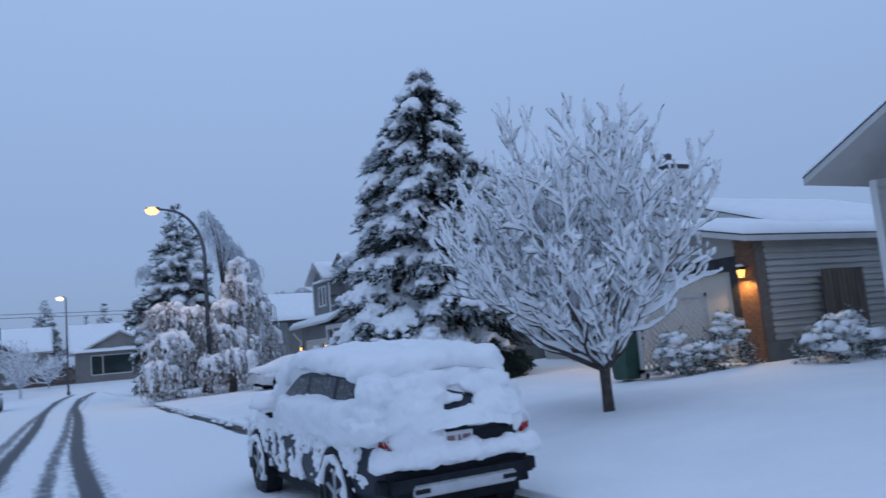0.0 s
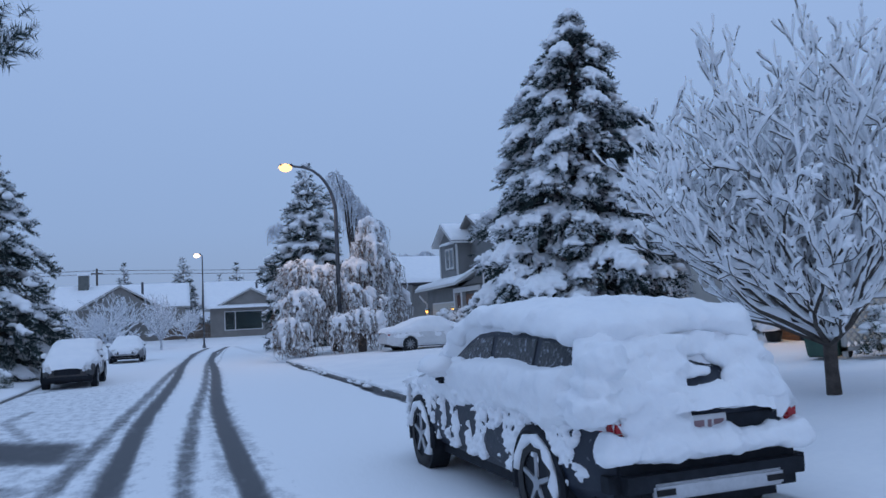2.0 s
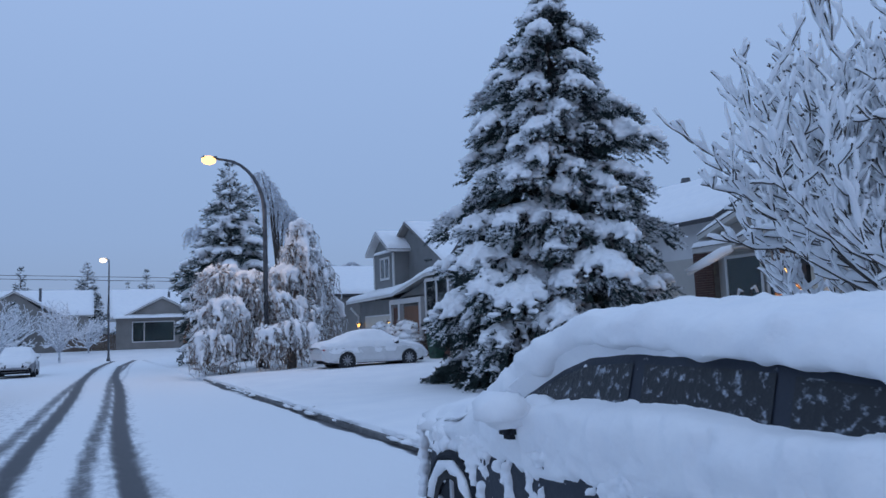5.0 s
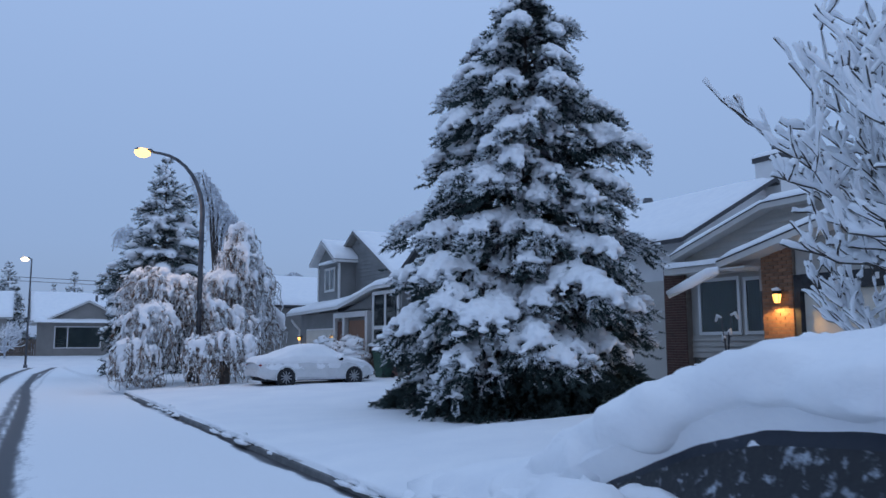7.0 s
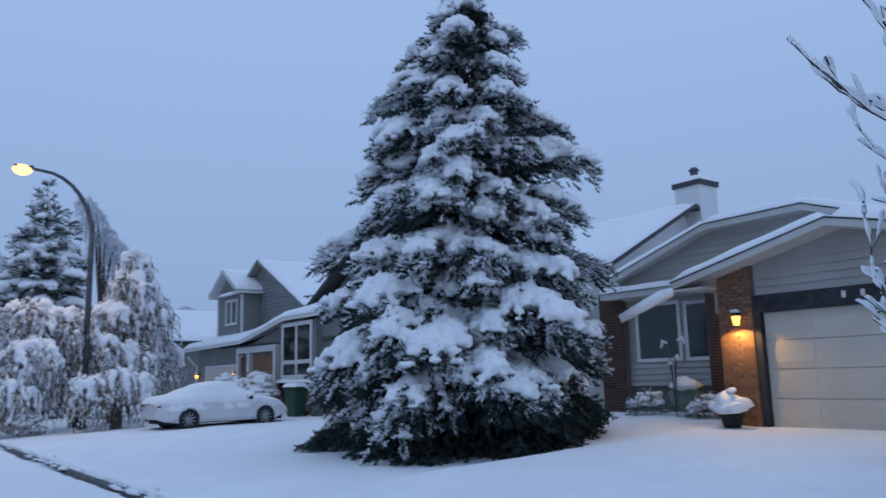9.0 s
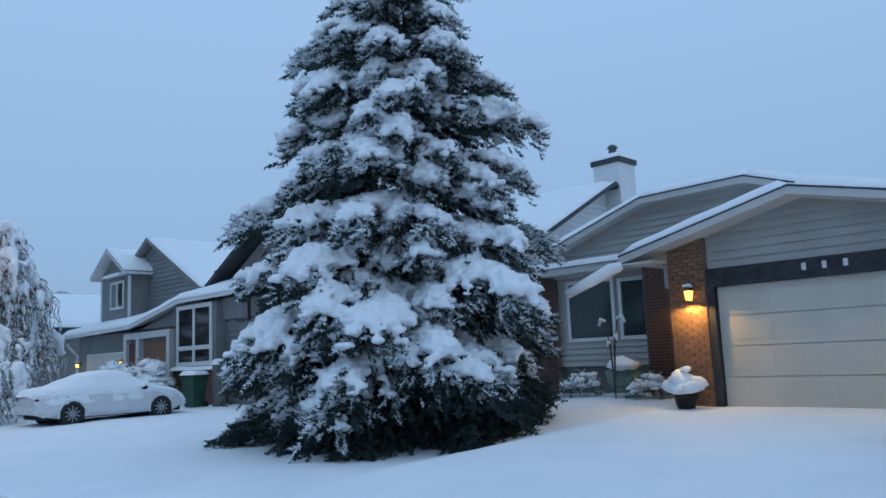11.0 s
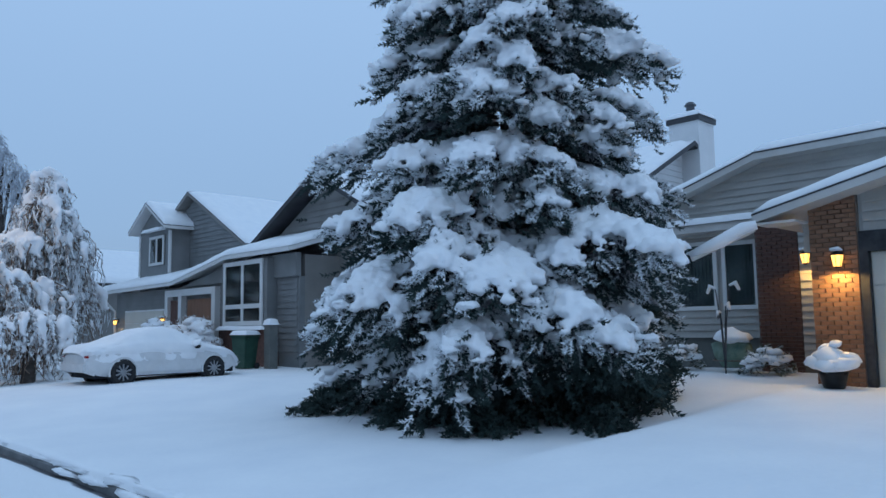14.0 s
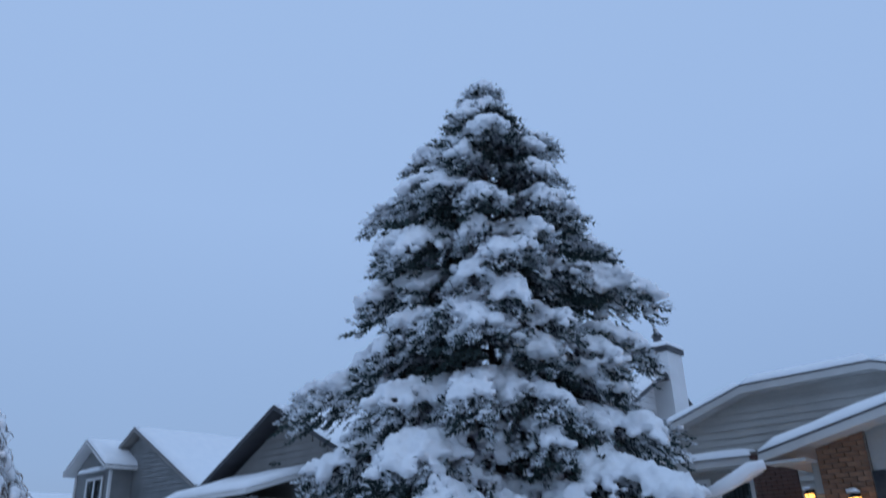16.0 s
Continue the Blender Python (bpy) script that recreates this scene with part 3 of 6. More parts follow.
def lantern(at, label, size=1.0, energy=30.0, light=True):
    """A wall lantern: back plate, arm, cage, roof, finial and lit glass; it hangs on a wall that lies towards +x."""
    t = thing("wall_lantern", at, label, "lantern")
    s = size
    part("back_plate", B(0.16 * s, 0.19 * s, -0.05 * s, 0.05 * s, -0.02 * s, 0.2 * s), BLACK_METAL, t)
    part("arm", tube(bmesh.new(), [(0.17 * s, 0, 0.1 * s), (0.09 * s, 0, 0.2 * s), (0, 0, 0.19 * s)], 0.012 * s), BLACK_METAL, t)
    bm = bmesh.new()
    bmesh.ops.create_cone(bm, cap_ends=True, segments=6, radius1=0.13 * s, radius2=0.03 * s, depth=0.09 * s, matrix=Matrix.Translation((0, 0, 0.145 * s)))
    part("cap", bm, BLACK_METAL, t)
    bm = bmesh.new()
    bmesh.ops.create_cone(bm, cap_ends=True, segments=6, radius1=0.062 * s, radius2=0.1 * s, depth=0.19 * s)
    part("glass", bm, LANTERN_GLOW, t, "glowing amber glass")
    cage = bmesh.new()
    for k in range(6):
        a = math.pi * k / 3
        tube(cage, [(0.066 * s * math.cos(a), 0.066 * s * math.sin(a), -0.1 * s), (0.105 * s * math.cos(a), 0.105 * s * math.sin(a), 0.1 * s)], 0.006 * s, 4)
    part("cage", cage, BLACK_METAL, t)
    bm = bmesh.new()
    bmesh.ops.create_cone(bm, cap_ends=True, segments=6, radius1=0.03 * s, radius2=0.066 * s, depth=0.03 * s, matrix=Matrix.Translation((0, 0, -0.112 * s)))
    part("base_cup", bm, BLACK_METAL, t)
    V, F = LUMPS[0]
    raw("snow_cap", V * np.array([0.1, 0.1, 0.07]) * s + np.array([0, 0, 0.19 * s]), F, SNOW, parent=t, smooth=True)
    if light:
        la = new("lantern_bulb", bpy.data.lights.new("lantern_bulb", "SPOT"))
        la.data.energy, la.data.color, la.data.shadow_soft_size = energy * 1.3, (1.0, 0.56, 0.16), 0.05
        la.data.spot_size, la.data.spot_blend = radians(165), 0.35
        la.location = (at[0] - 0.04, at[1], at[2] - 0.15 * s)
    return t


# -- the bungalow with the double garage
H1 = (15.6, 13.1, 0.55)
h1 = thing("house", H1, "beige-sided bungalow with brick columns and snowy gables", "house", "houses along the street")
GX = 15.62          # garage front
part("garage_wall", B(GX + 0.05, 15.9, 13.15, 18.95, 2.8, 3.3), SIDING, h1, world=H1)
part("garage_gable", P([(13.15, 3.3), (18.8, 3.3), (18.8, 3.52), (16.25, 4.2), (13.15, 3.42)], "x", GX + 0.06, 15.9), SIDING, h1, world=H1)


def g_top(y):
    return 3.44 + (1 - abs(y - 16.25) / 3.1) * 0.75


wall_boards("siding", h1, H1, SIDING, "x", GX + 0.06, 13.75, 18.0, 3.08, 4.2, -1, 0.155, g_top)
part("garage_side_wall", B(15.9, 24.0, 13.12, 13.3, 0.4, 3.4), SIDING, h1, world=H1)
wall_boards("siding", h1, H1, SIDING, "y", 13.12, 15.9, 21.0, 1.05, 3.35, -1, 0.155)
part("garage_foundation", B(15.62, 24.0, 13.06, 13.12, 0.3, 1.03), FOUNDATION, h1, world=H1)
part("garage_north_wall", B(15.95, 18.9, 18.6, 18.78, 0.4, 3.4), BRICK_DARK, h1, world=H1)
# brick columns beside the door
part("brick_column", B(15.6, 15.95, 18.06, 18.82, 0.45, 3.8), MORTAR, h1, world=H1)
part("brick_column", B(15.6, 15.95, 13.1, 13.66, 0.45, 3.5), MORTAR, h1, world=H1)
# black tile surround and door
for y0, y1, z0, z1 in ((13.66, 18.06, 2.74, 3.07), (17.93, 18.06, 0.5, 2.74), (13.66, 13.9, 0.5, 2.74)):
    part("door_surround", B(15.58, 15.8, y0, y1, z0, z1), DARK_TRIM, h1, "black marbled tile surround", world=H1)
for k in range(3):
    y = 16.27 - k * 0.33
    part("number_bar", B(15.565, 15.579, y, y + 0.07, 2.87, 2.99), NUMBER, h1, world=H1)
gd = part("garage_door", B(15.72, 15.76, 13.9, 17.93, 0.5, 2.74), DOOR_PAINT, h1, "cream panelled steel door", world=H1)
for r in range(4):
    z = 0.56 + r * 0.545
    bm = box(bmesh.new(), 15.695, 15.72, 13.915, 17.915, z, z + 0.535, 0.008)
    for c in range(4):
        y = 14.03 + c * 0.985
        box(bm, 15.687, 15.696, y, y + 0.83, z + 0.11, z + 0.43, 0.004)
    part("door_section", bm, DOOR_PAINT, gd, world=H1)
gable_roof(h1, H1, 15.05, 24.0, 12.85, 19.55, 3.47, 4.27, "x", 16.25, snow=0.2)
part("soffit", B(15.06, 15.6, 18.83, 19.5, 3.27, 3.31), FASCIA, h1, world=H1)
# entry recess
part("entry_wall", B(18.3, 18.5, 18.9, 20.95, 0.4, 3.9), MORTAR, h1, world=H1)
wall_boards("siding", h1, H1, SIDING, "x", 18.3, 19.56, 20.04, 0.75, 3.85, -1, 0.155)
part("front_door", B(18.22, 18.28, 18.98, 19.5, 0.75, 2.8, bevel=0.01), WOOD_DOOR, h1, "stained wooden front door", world=H1)
# main front wall with the big window
part("front_wall", B(18.9, 19.1, 20.9, 24.0, 1.3, 3.95), SIDING, h1, world=H1)
part("front_foundation", B(18.94, 19.1, 20.9, 24.0, 0.4, 1.3), FOUNDATION, h1, world=H1)
wall_boards("siding", h1, H1, SIDING, "x", 18.9, 20.95, 23.85, 1.3, 1.92, -1, 0.155)
wall_boards("siding", h1, H1, SIDING, "x", 18.9, 20.95, 23.85, 3.48, 3.95, -1, 0.155)
window(h1, H1, "x", 18.88, 22.1, 23.55, 1.92, 3.5, frame_w=0.09)
window(h1, H1, "x", 18.88, 21.15, 21.98, 1.92, 3.45, frame_w=0.09)
part("brick_corner", B(18.7, 19.1, 23.85, 24.7, 0.4, 3.9), MORTAR, h1, world=H1)
part("main_gable", P([(17.0, 3.6), (23.9, 3.6), (23.9, 4.15), (20.9, 5.14), (18.4, 5.17), (17.0, 4.66)], "x", 18.75, 19.0), SIDING, h1, world=H1)
wall_boards("siding", h1, H1, SIDING, "x", 18.75, 17.0, 23.85, 3.98, 5.0, -1, 0.155, lambda y: np.interp(y, [17.0, 18.4, 20.9, 23.9], [4.6, 5.12, 5.08, 4.1]))
for k, (a, b) in enumerate((((24.1, 4.22), (20.9, 5.28)), ((20.9, 5.28), (18.35, 5.32)), ((18.35, 5.32), (14.0, 3.85)))):
    q = [(18.35, a[0], a[1]), (26.0, a[0], a[1]), (26.0, b[0], b[1]), (18.35, b[0], b[1])]
    part("roof_slope", slab([(p[0], p[1], p[2] - 0.17) for p in q], 0.14), FASCIA, h1, world=H1)
    part("drip_edge", slab([(p[0] - 0.01 if p[0] < 19 else p[0], p[1], p[2] - 0.03) for p in q], 0.028), DARK_EDGE, h1, world=H1)
    snow_part("roof_snow", q, 0.19, h1, H1, seed=k + 0.5, nu=36, nv=18)
# horizontal eave over the windows and the snow-covered slanting gutter pipe
part("eave_board", B(18.3, 18.9, 20.9, 24.3, 3.66, 3.82), FASCIA, h1, world=H1)
snow_part("eave_snow", [(18.25, 20.9, 3.83), (18.25, 24.35, 3.83), (18.95, 24.35, 3.86), (18.95, 20.9, 3.86)], 0.16, h1, H1, seed=4.4, nu=40, nv=10)
part("downpipe", tube(bmesh.new(), [(15.0, 19.5, 3.2), (14.95, 19.3 + 0.3, 3.14), (14.4, 20.35, 2.72)], 0.045), FASCIA, h1, world=H1)
part("downpipe_snow", tube(bmesh.new(), [(15.0, 19.45, 3.27), (14.9, 19.65, 3.22), (14.65, 19.95, 3.0), (14.4, 20.38, 2.79)], [0.08, 0.11, 0.115, 0.06], 10), SNOW, h1, smooth=True, world=H1)
# raised rear wing, chimney
part("rear_wall", P([(22.0, 3.5), (30.4, 3.5), (30.4, 5.4), (26.2, 7.55), (22.0, 5.4)], "y", 26.95, 27.2), SIDING_WHITE, h1, world=H1)
wall_boards("siding", h1, H1, SIDING_WHITE, "y", 26.93, 22.05, 30.3, 4.6, 7.4, -1, 0.2, lambda x: 7.52 - abs(x - 26.2) * 0.51, single=False)
part("rear_side_wall", B(22.0, 22.2, 27.2, 38.0, 0.6, 5.4), SIDING_WHITE, h1, world=H1)
gable_roof(h1, H1, 21.2, 31.2, 26.3, 39.0, 5.22, 7.8, "y", 26.2, snow=0.2, fascia=DARK_EDGE)
ch = part("chimney", B(26.4, 27.5, 26.25, 27.35, 3.0, 8.55), SIDING_WHITE, h1, "white-sided chimney with snow cap", world=H1)
part("chimney_band", B(26.33, 27.57, 26.18, 27.42, 8.55, 8.73), DARK_EDGE, ch, world=H1)
snow_part("chimney_snow", [(26.31, 26.15, 8.73), (27.6, 26.15, 8.73), (27.6, 27.45, 8.73), (26.31, 27.45, 8.73)], 0.28, ch, H1, nu=14, nv=14, soft=0.4)
part("flue", tube(bmesh.new(), [(26.95, 26.8, 8.8), (26.95, 26.8, 9.25)], 0.15), GALV, ch, world=H1)
part("flue_cap", tube(bmesh.new(), [(26.95, 26.8, 9.25), (26.95, 26.8, 9.37)], [0.22, 0.12]), GALV, ch, world=H1)
part("roof_vent", tube(bmesh.new(), [(26.8, 33.5, 7.7), (26.8, 33.5, 8.25)], [0.3, 0.2]), GALV, h1, world=H1)
# house body behind
part("body_wall", B(19.1, 25.9, 13.3, 26.9, 0.4, 3.6), SIDING, h1, world=H1)
lantern((15.41, 18.34, 2.6), "lit black lantern on the brick column beside the garage door", 0.95, 42.0)
lantern((18.03, 19.83, 2.88), "small lit lantern on the brick wall of the entry", 0.95, 16.0)
lantern((15.41, 13.4, 2.62), "lit black lantern on the far brick column", 0.95, 36.0)

# -- the grey two-storey house
H2 = (16.0, 46.0, 0.4)
h2 = thing("house", H2, "grey two-storey house with dormer and snowy roofs", "house", "houses along the street")
part("upper_wall", P([(41.2, 2.5), (50.2, 2.5), (50.2, 5.2), (45.5, 7.4), (41.2, 5.2)], "x", 17.7, 18.0), SIDING_GREY, h2, world=H2)
wall_boards("siding", h2, H2, SIDING_GREY, "x", 17.7, 41.3, 50.1, 4.2, 7.3, -1, 0.2, lambda y: 7.35 - abs(y - 45.5) * 0.49, single=False)
part("upper_side_wall", B(18.0, 26.0, 41.5, 41.7, 2.5, 5.0), SIDING_GREY, h2, world=H2)
gable_roof(h2, H2, 17.3, 26.5, 40.5, 50.5, 4.95, 7.66, "x", 45.5, snow=0.18, fascia=SIDING_TAN)
dm = part("dormer", P([(45.95, 3.4), (49.0, 3.4), (49.0, 6.2), (47.5, 7.15), (45.95, 6.2)], "x", 16.75, 18.2), SIDING_GREY, h2, world=H2)
gable_roof(h2, H2, 16.3, 18.6, 45.55, 49.35, 6.15, 7.32, "x", 47.5, snow=0.16, fascia=TRIM)
window(h2, H2, "x", 16.72, 46.4, 47.9, 4.5, 5.8, mullions=(47.15,), frame_w=0.12, blind=False)
snow_part("window_hood_snow", [(16.35, 46.2, 5.98), (16.35, 48.2, 5.98), (16.74, 48.2, 6.03), (16.74, 46.2, 6.03)], 0.16, h2, H2, nu=14, nv=6)
for yy in (45.93, 49.0):
    part("corner_trim", B(16.7, 16.8, yy - 0.06, yy + 0.06, 4.1, 5.95), TRIM, h2, world=H2)
# lower front: garage, porch, bay
part("lower_wall", B(15.9, 16.1, 34.6, 49.4, 0.3, 3.3), SIDING_GREY, h2, world=H2)
part("lower_side_wall", B(16.1, 24.0, 49.2, 49.4, 0.3, 3.4), SIDING_GREY, h2, world=H2)
wall_boards("siding", h2, H2, SIDING_GREY, "x", 15.9, 34.7, 49.3, 0.9, 3.3, -1, 0.2, single=False)
edge_h2 = ((50.2, 3.4), (42.6, 3.5), (38.4, 4.2), (34.3, 4.2))
part("porch_gable", P([(34.6, 3.3), (42.6, 3.3), (38.4, 4.05), (34.6, 4.05)], "x", 15.75, 15.95), SIDING_GREY, h2, world=H2)
for k, (a, b) in enumerate(zip(edge_h2, edge_h2[1:])):
    q = [(15.3, a[0], a[1]), (15.3, b[0], b[1]), (18.4, b[0], b[1] + 0.9), (18.4, a[0], a[1] + 0.9)]
    part("roof_slope", slab([(p[0], p[1], p[2] - 0.15) for p in q], 0.14), TRIM, h2, world=H2)
    snow_part("roof_snow", q, 0.2, h2, H2, seed=k + 7, nu=30, nv=14)
gdo = part("garage_door", B(15.84, 15.9, 44.3, 48.3, 0.4, 2.5), TRIM, h2, "white garage door", world=H2)
for r in range(4):
    part("door_section", B(15.81, 15.845, 44.35, 48.25, 0.45 + r * 0.5, 0.93 + r * 0.5, bevel=0.012), DOOR_PAINT, gdo, world=H2)
part("gutter_pipe", tube(bmesh.new(), [(15.4, 49.6, 3.05), (15.6, 49.5, 2.75), (15.82, 49.4, 2.5), (15.84, 49.4, 0.4)], 0.06), TRIM, h2, world=H2)
for y in (43.75, 42.55, 39.85):
    part("porch_post", B(15.65, 15.89, y - 0.13, y + 0.13, 0.4, 3.2), TRIM, h2, world=H2)
part("porch_lintel", B(15.64, 15.88, 39.9, 43.8, 2.95, 3.2), TRIM, h2, world=H2)
part("entry_door", B(15.8, 15.89, 40.1, 42.2, 0.5, 2.8, bevel=0.015), WOOD_DOOR, h2, "reddish wooden front door", world=H2)
part("brick_panel", B(15.78, 15.89, 42.75, 43.6, 0.4, 2.8), BRICK_DARK, h2, world=H2)
bay = part("bay", B(15.5, 15.9, 35.9, 38.9, 1.0, 3.95), SIDING_GREY, h2, world=H2)
window(h2, H2, "x", 15.48, 36.1, 38.7, 1.75, 3.95, mullions=(37.4,), rail=2.4, frame_w=0.15, blind=False)
part("bay_brick", B(15.45, 15.9, 35.8, 39.0, 0.3, 1.6), BRICK_DARK, h2, world=H2)
snow_part("bay_sill_snow", [(15.25, 35.8, 1.6), (15.25, 39.0, 1.6), (15.48, 39.0, 1.62), (15.48, 35.8, 1.62)], 0.14, h2, H2, nu=16, nv=5)
# south gable wing
part("wing_wall", P([(31.2, 0.3), (39.8, 0.3), (39.8, 4.3), (35.4, 6.6), (31.2, 4.3)], "x", 17.5, 17.8), SIDING_TAN, h2, world=H2)
part("wing_side_wall", B(17.8, 25.0, 31.2, 31.4, 0.3, 4.3), SIDING_TAN, h2, world=H2)
part("infill_wall", B(16.1, 17.6, 34.6, 34.8, 0.3, 4.0), SIDING_TAN, h2, world=H2)
wall_boards("siding", h2, H2, SIDING_TAN, "x", 17.5, 31.3, 39.7, 0.9, 6.0, -1, 0.2, lambda y: 6.5 - abs(y - 35.4) * 0.53, single=False)
gable_roof(h2, H2, 16.9, 25.0, 30.3, 40.5, 4.25, 6.95, "x", 35.4, snow=0.18, fascia=DARK_EDGE)
part("brick_pillar", B(14.9, 15.2, 34.75, 35.05, 0.3, 1.75), FOUNDATION, h2, world=H2)
snow_part("pillar_snow", [(14.85, 34.7, 1.75), (15.25, 34.7, 1.75), (15.25, 35.1, 1.75), (14.85, 35.1, 1.75)], 0.2, h2, H2, nu=8, nv=8, soft=0.15)
lantern((15.6, 48.8, 2.0), "small lit porch lamp on a grey wall", 0.9, 6.0)
lantern((15.6, 43.95, 2.0), "small lit porch lamp on a grey wall", 0.9, 5.0)

# -- the house behind the weeping trees
H3 = (17.6, 60.0, 0.4)
h3 = thing("house", H3, "dark-sided house with a plain snowy roof", "house", "houses along the street")
part("wall", B(17.6, 27.0, 58.4, 70.0, 0.2, 4.1), SIDING_TAN, h3, world=H3)
part("gable", P([(58.4, 4.1), (70.0, 4.1), (64.2, 6.5)], "x", 17.6, 17.9), SIDING_TAN, h3, world=H3)
gable_roof(h3, H3, 15.6, 27.8, 57.8, 70.6, 4.3, 6.75, "x", 64.2, snow=0.2, fascia=DARK_EDGE)

# -- the house at the south, only its corner
H0 = (15.2, 9.8, 0.5)
h0 = thing("house", H0, "pale-sided house corner with deep snowy eaves", "house", "houses along the street")
part("wall", B(15.2, 24.0, 0.0, 9.8, 0.3, 4.0), SIDING, h0, world=H0)
wall_boards("siding", h0, H0, SIDING, "x", 15.2, 0.0, 9.8, 0.9, 4.0, -1, 0.155, single=False)
wall_boards("siding", h0, H0, SIDING, "y", 9.8, 15.2, 24.0, 0.9, 4.0, 1, 0.155, single=False)
part("corner_trim", B(15.14, 15.24, 9.72, 9.86, 0.6, 4.0), TRIM, h0, world=H0)
gable_roof(h0, H0, 14.4, 24.6, -1.0, 10.7, 4.25, 7.2, "x", 4.9, snow=0.22)

# -- houses at the far end
H4 = (8.0, 86.0, 0.75)
h4 = thing("house", H4, "taupe bungalow with front gable across the junction", "house", "houses across the junction")
part("wall", B(3.9, 14.0, 86.0, 86.3, 0.4, 3.8), SIDING_TAN, h4, world=H4)
part("gable", P([(5.0, 3.9), (11.0, 3.9), (8.0, 5.6)], "y", 85.6, 85.9), SIDING_TAN, h4, world=H4)
gable_roof(h4, H4, 4.3, 11.7, 85.2, 91.0, 3.85, 5.75, "y", 8.0, snow=0.22)
gable_roof(h4, H4, 3.4, 18.5, 88.0, 100.0, 3.9, 6.9, "x", 93.5, snow=0.25)
snow_part("eave_snow", [(3.6, 84.9, 3.7), (14.5, 84.9, 3.7), (14.5, 86.2, 4.0), (3.6, 86.2, 4.0)], 0.22, h4, H4, nu=30, nv=8)
window(h4, H4, "y", 85.98, 5.3, 9.2, 1.4, 3.4, mullions=(6.4,), frame_w=0.09, blind=True)
part("front_door", B(10.0, 10.95, 85.92, 85.99, 1.0, 3.2), WOOD_DOOR, h4, world=H4)
part("vent_pipe", tube(bmesh.new(), [(8.9, 88.5, 5.2), (8.9, 88.5, 6.4)], 0.12), GALV, h4, world=H4)
part("roof_vent", tube(bmesh.new(), [(11.0, 92.5, 6.9), (11.0, 92.5, 7.4)], 0.3), GALV, h4, world=H4)
H5 = (-4.0, 88.0, 0.75)
h5 = thing("house", H5, "brown bungalow with chimney across the junction", "house", "houses across the junction")
part("wall", B(-9.5, 1.5, 88.0, 88.3, 0.4, 4.1), SIDING_TAN, h5, world=H5)
part("gable", P([(-8.0, 4.0), (-1.5, 4.0), (-4.7, 6.4)], "y", 86.6, 86.9), SIDING_TAN, h5, world=H5)
gable_roof(h5, H5, -8.6, -0.9, 86.2, 93.0, 4.3, 6.5, "y", -4.7, snow=0.25)
gable_roof(h5, H5, -11.5, 2.0, 88.0, 100.0, 4.2, 6.9, "x", 94.0, snow=0.25)
part("chimney", B(-9.2, -8.2, 92.4, 93.4, 5.0, 8.0), FOUNDATION, h5, world=H5)
part("chimney_cap", B(-9.3, -8.1, 92.3, 93.5, 8.0, 8.25), SNOW, h5, world=H5)
part("vent_pipe", tube(bmesh.new(), [(-2.7, 89.0, 5.0), (-2.7, 89.0, 6.9)], 0.12), GALV, h5, world=H5)

# ---------------------------------------------------------------- trees


def tuft_template(n, seed, wide=0.10, long=0.42):
    """A spray of needles along +x: n blades round a stem, as triangles. The upper blades come last."""
    r = np.random.default_rng(seed)
    low, high = [], []
    for k in range(n):
        a = 2 * math.pi * (k + r.uniform(-0.3, 0.3)) / n * 3.0
        x = r.uniform(-0.1, 0.75)
        ln = long * r.uniform(0.7, 1.15)
        d = np.array([0.62, 0.78 * math.cos(a), 0.78 * math.sin(a)])
        base = np.array([x, 0, 0])
        side = np.cross(d, [math.sin(a) * 0.3 + 0.2, math.sin(a), -math.cos(a)])
        side = side / np.linalg.norm(side) * wide * r.uniform(0.7, 1.2)
        tri = [base - side, base + side, base + d * ln]
        (high if math.sin(a) > 0.05 else low).append(tri)
    low.append([np.array([-0.1, -0.05, 0]), np.array([-0.1, 0.05, 0]), np.array([1.15, 0, 0.02])])
    tris = low + high
    V = np.array(tris).reshape(-1, 3)
    F = np.arange(len(V)).reshape(-1, 3)
    return (V, F), len(low)


TUFTS = [tuft_template(26, s, 0.034, 0.30) for s in range(5)]
SPRAYS = [tuft_template(26, s + 40, 0.05, 0.23) for s in range(5)]


CRUMB = bpy.data.textures.new("crumbly_snow", "CLOUDS")
CRUMB.noise_scale, CRUMB.noise_depth = 0.11, 2


def melt(ob, voxel, rounds=3, crumble=0.0):
    """Lets overlapping clumps of snow run together into one soft mass."""
    m = ob.modifiers.new("join", "REMESH")
    m.mode, m.voxel_size, m.use_smooth_shade = "VOXEL", voxel, True
    m = ob.modifiers.new("soften", "SMOOTH")
    m.factor, m.iterations = 0.5, rounds
    if crumble:
        m = ob.modifiers.new("crumble", "DISPLACE")
        m.texture, m.strength, m.mid_level = CRUMB, crumble, 0.5
    return ob


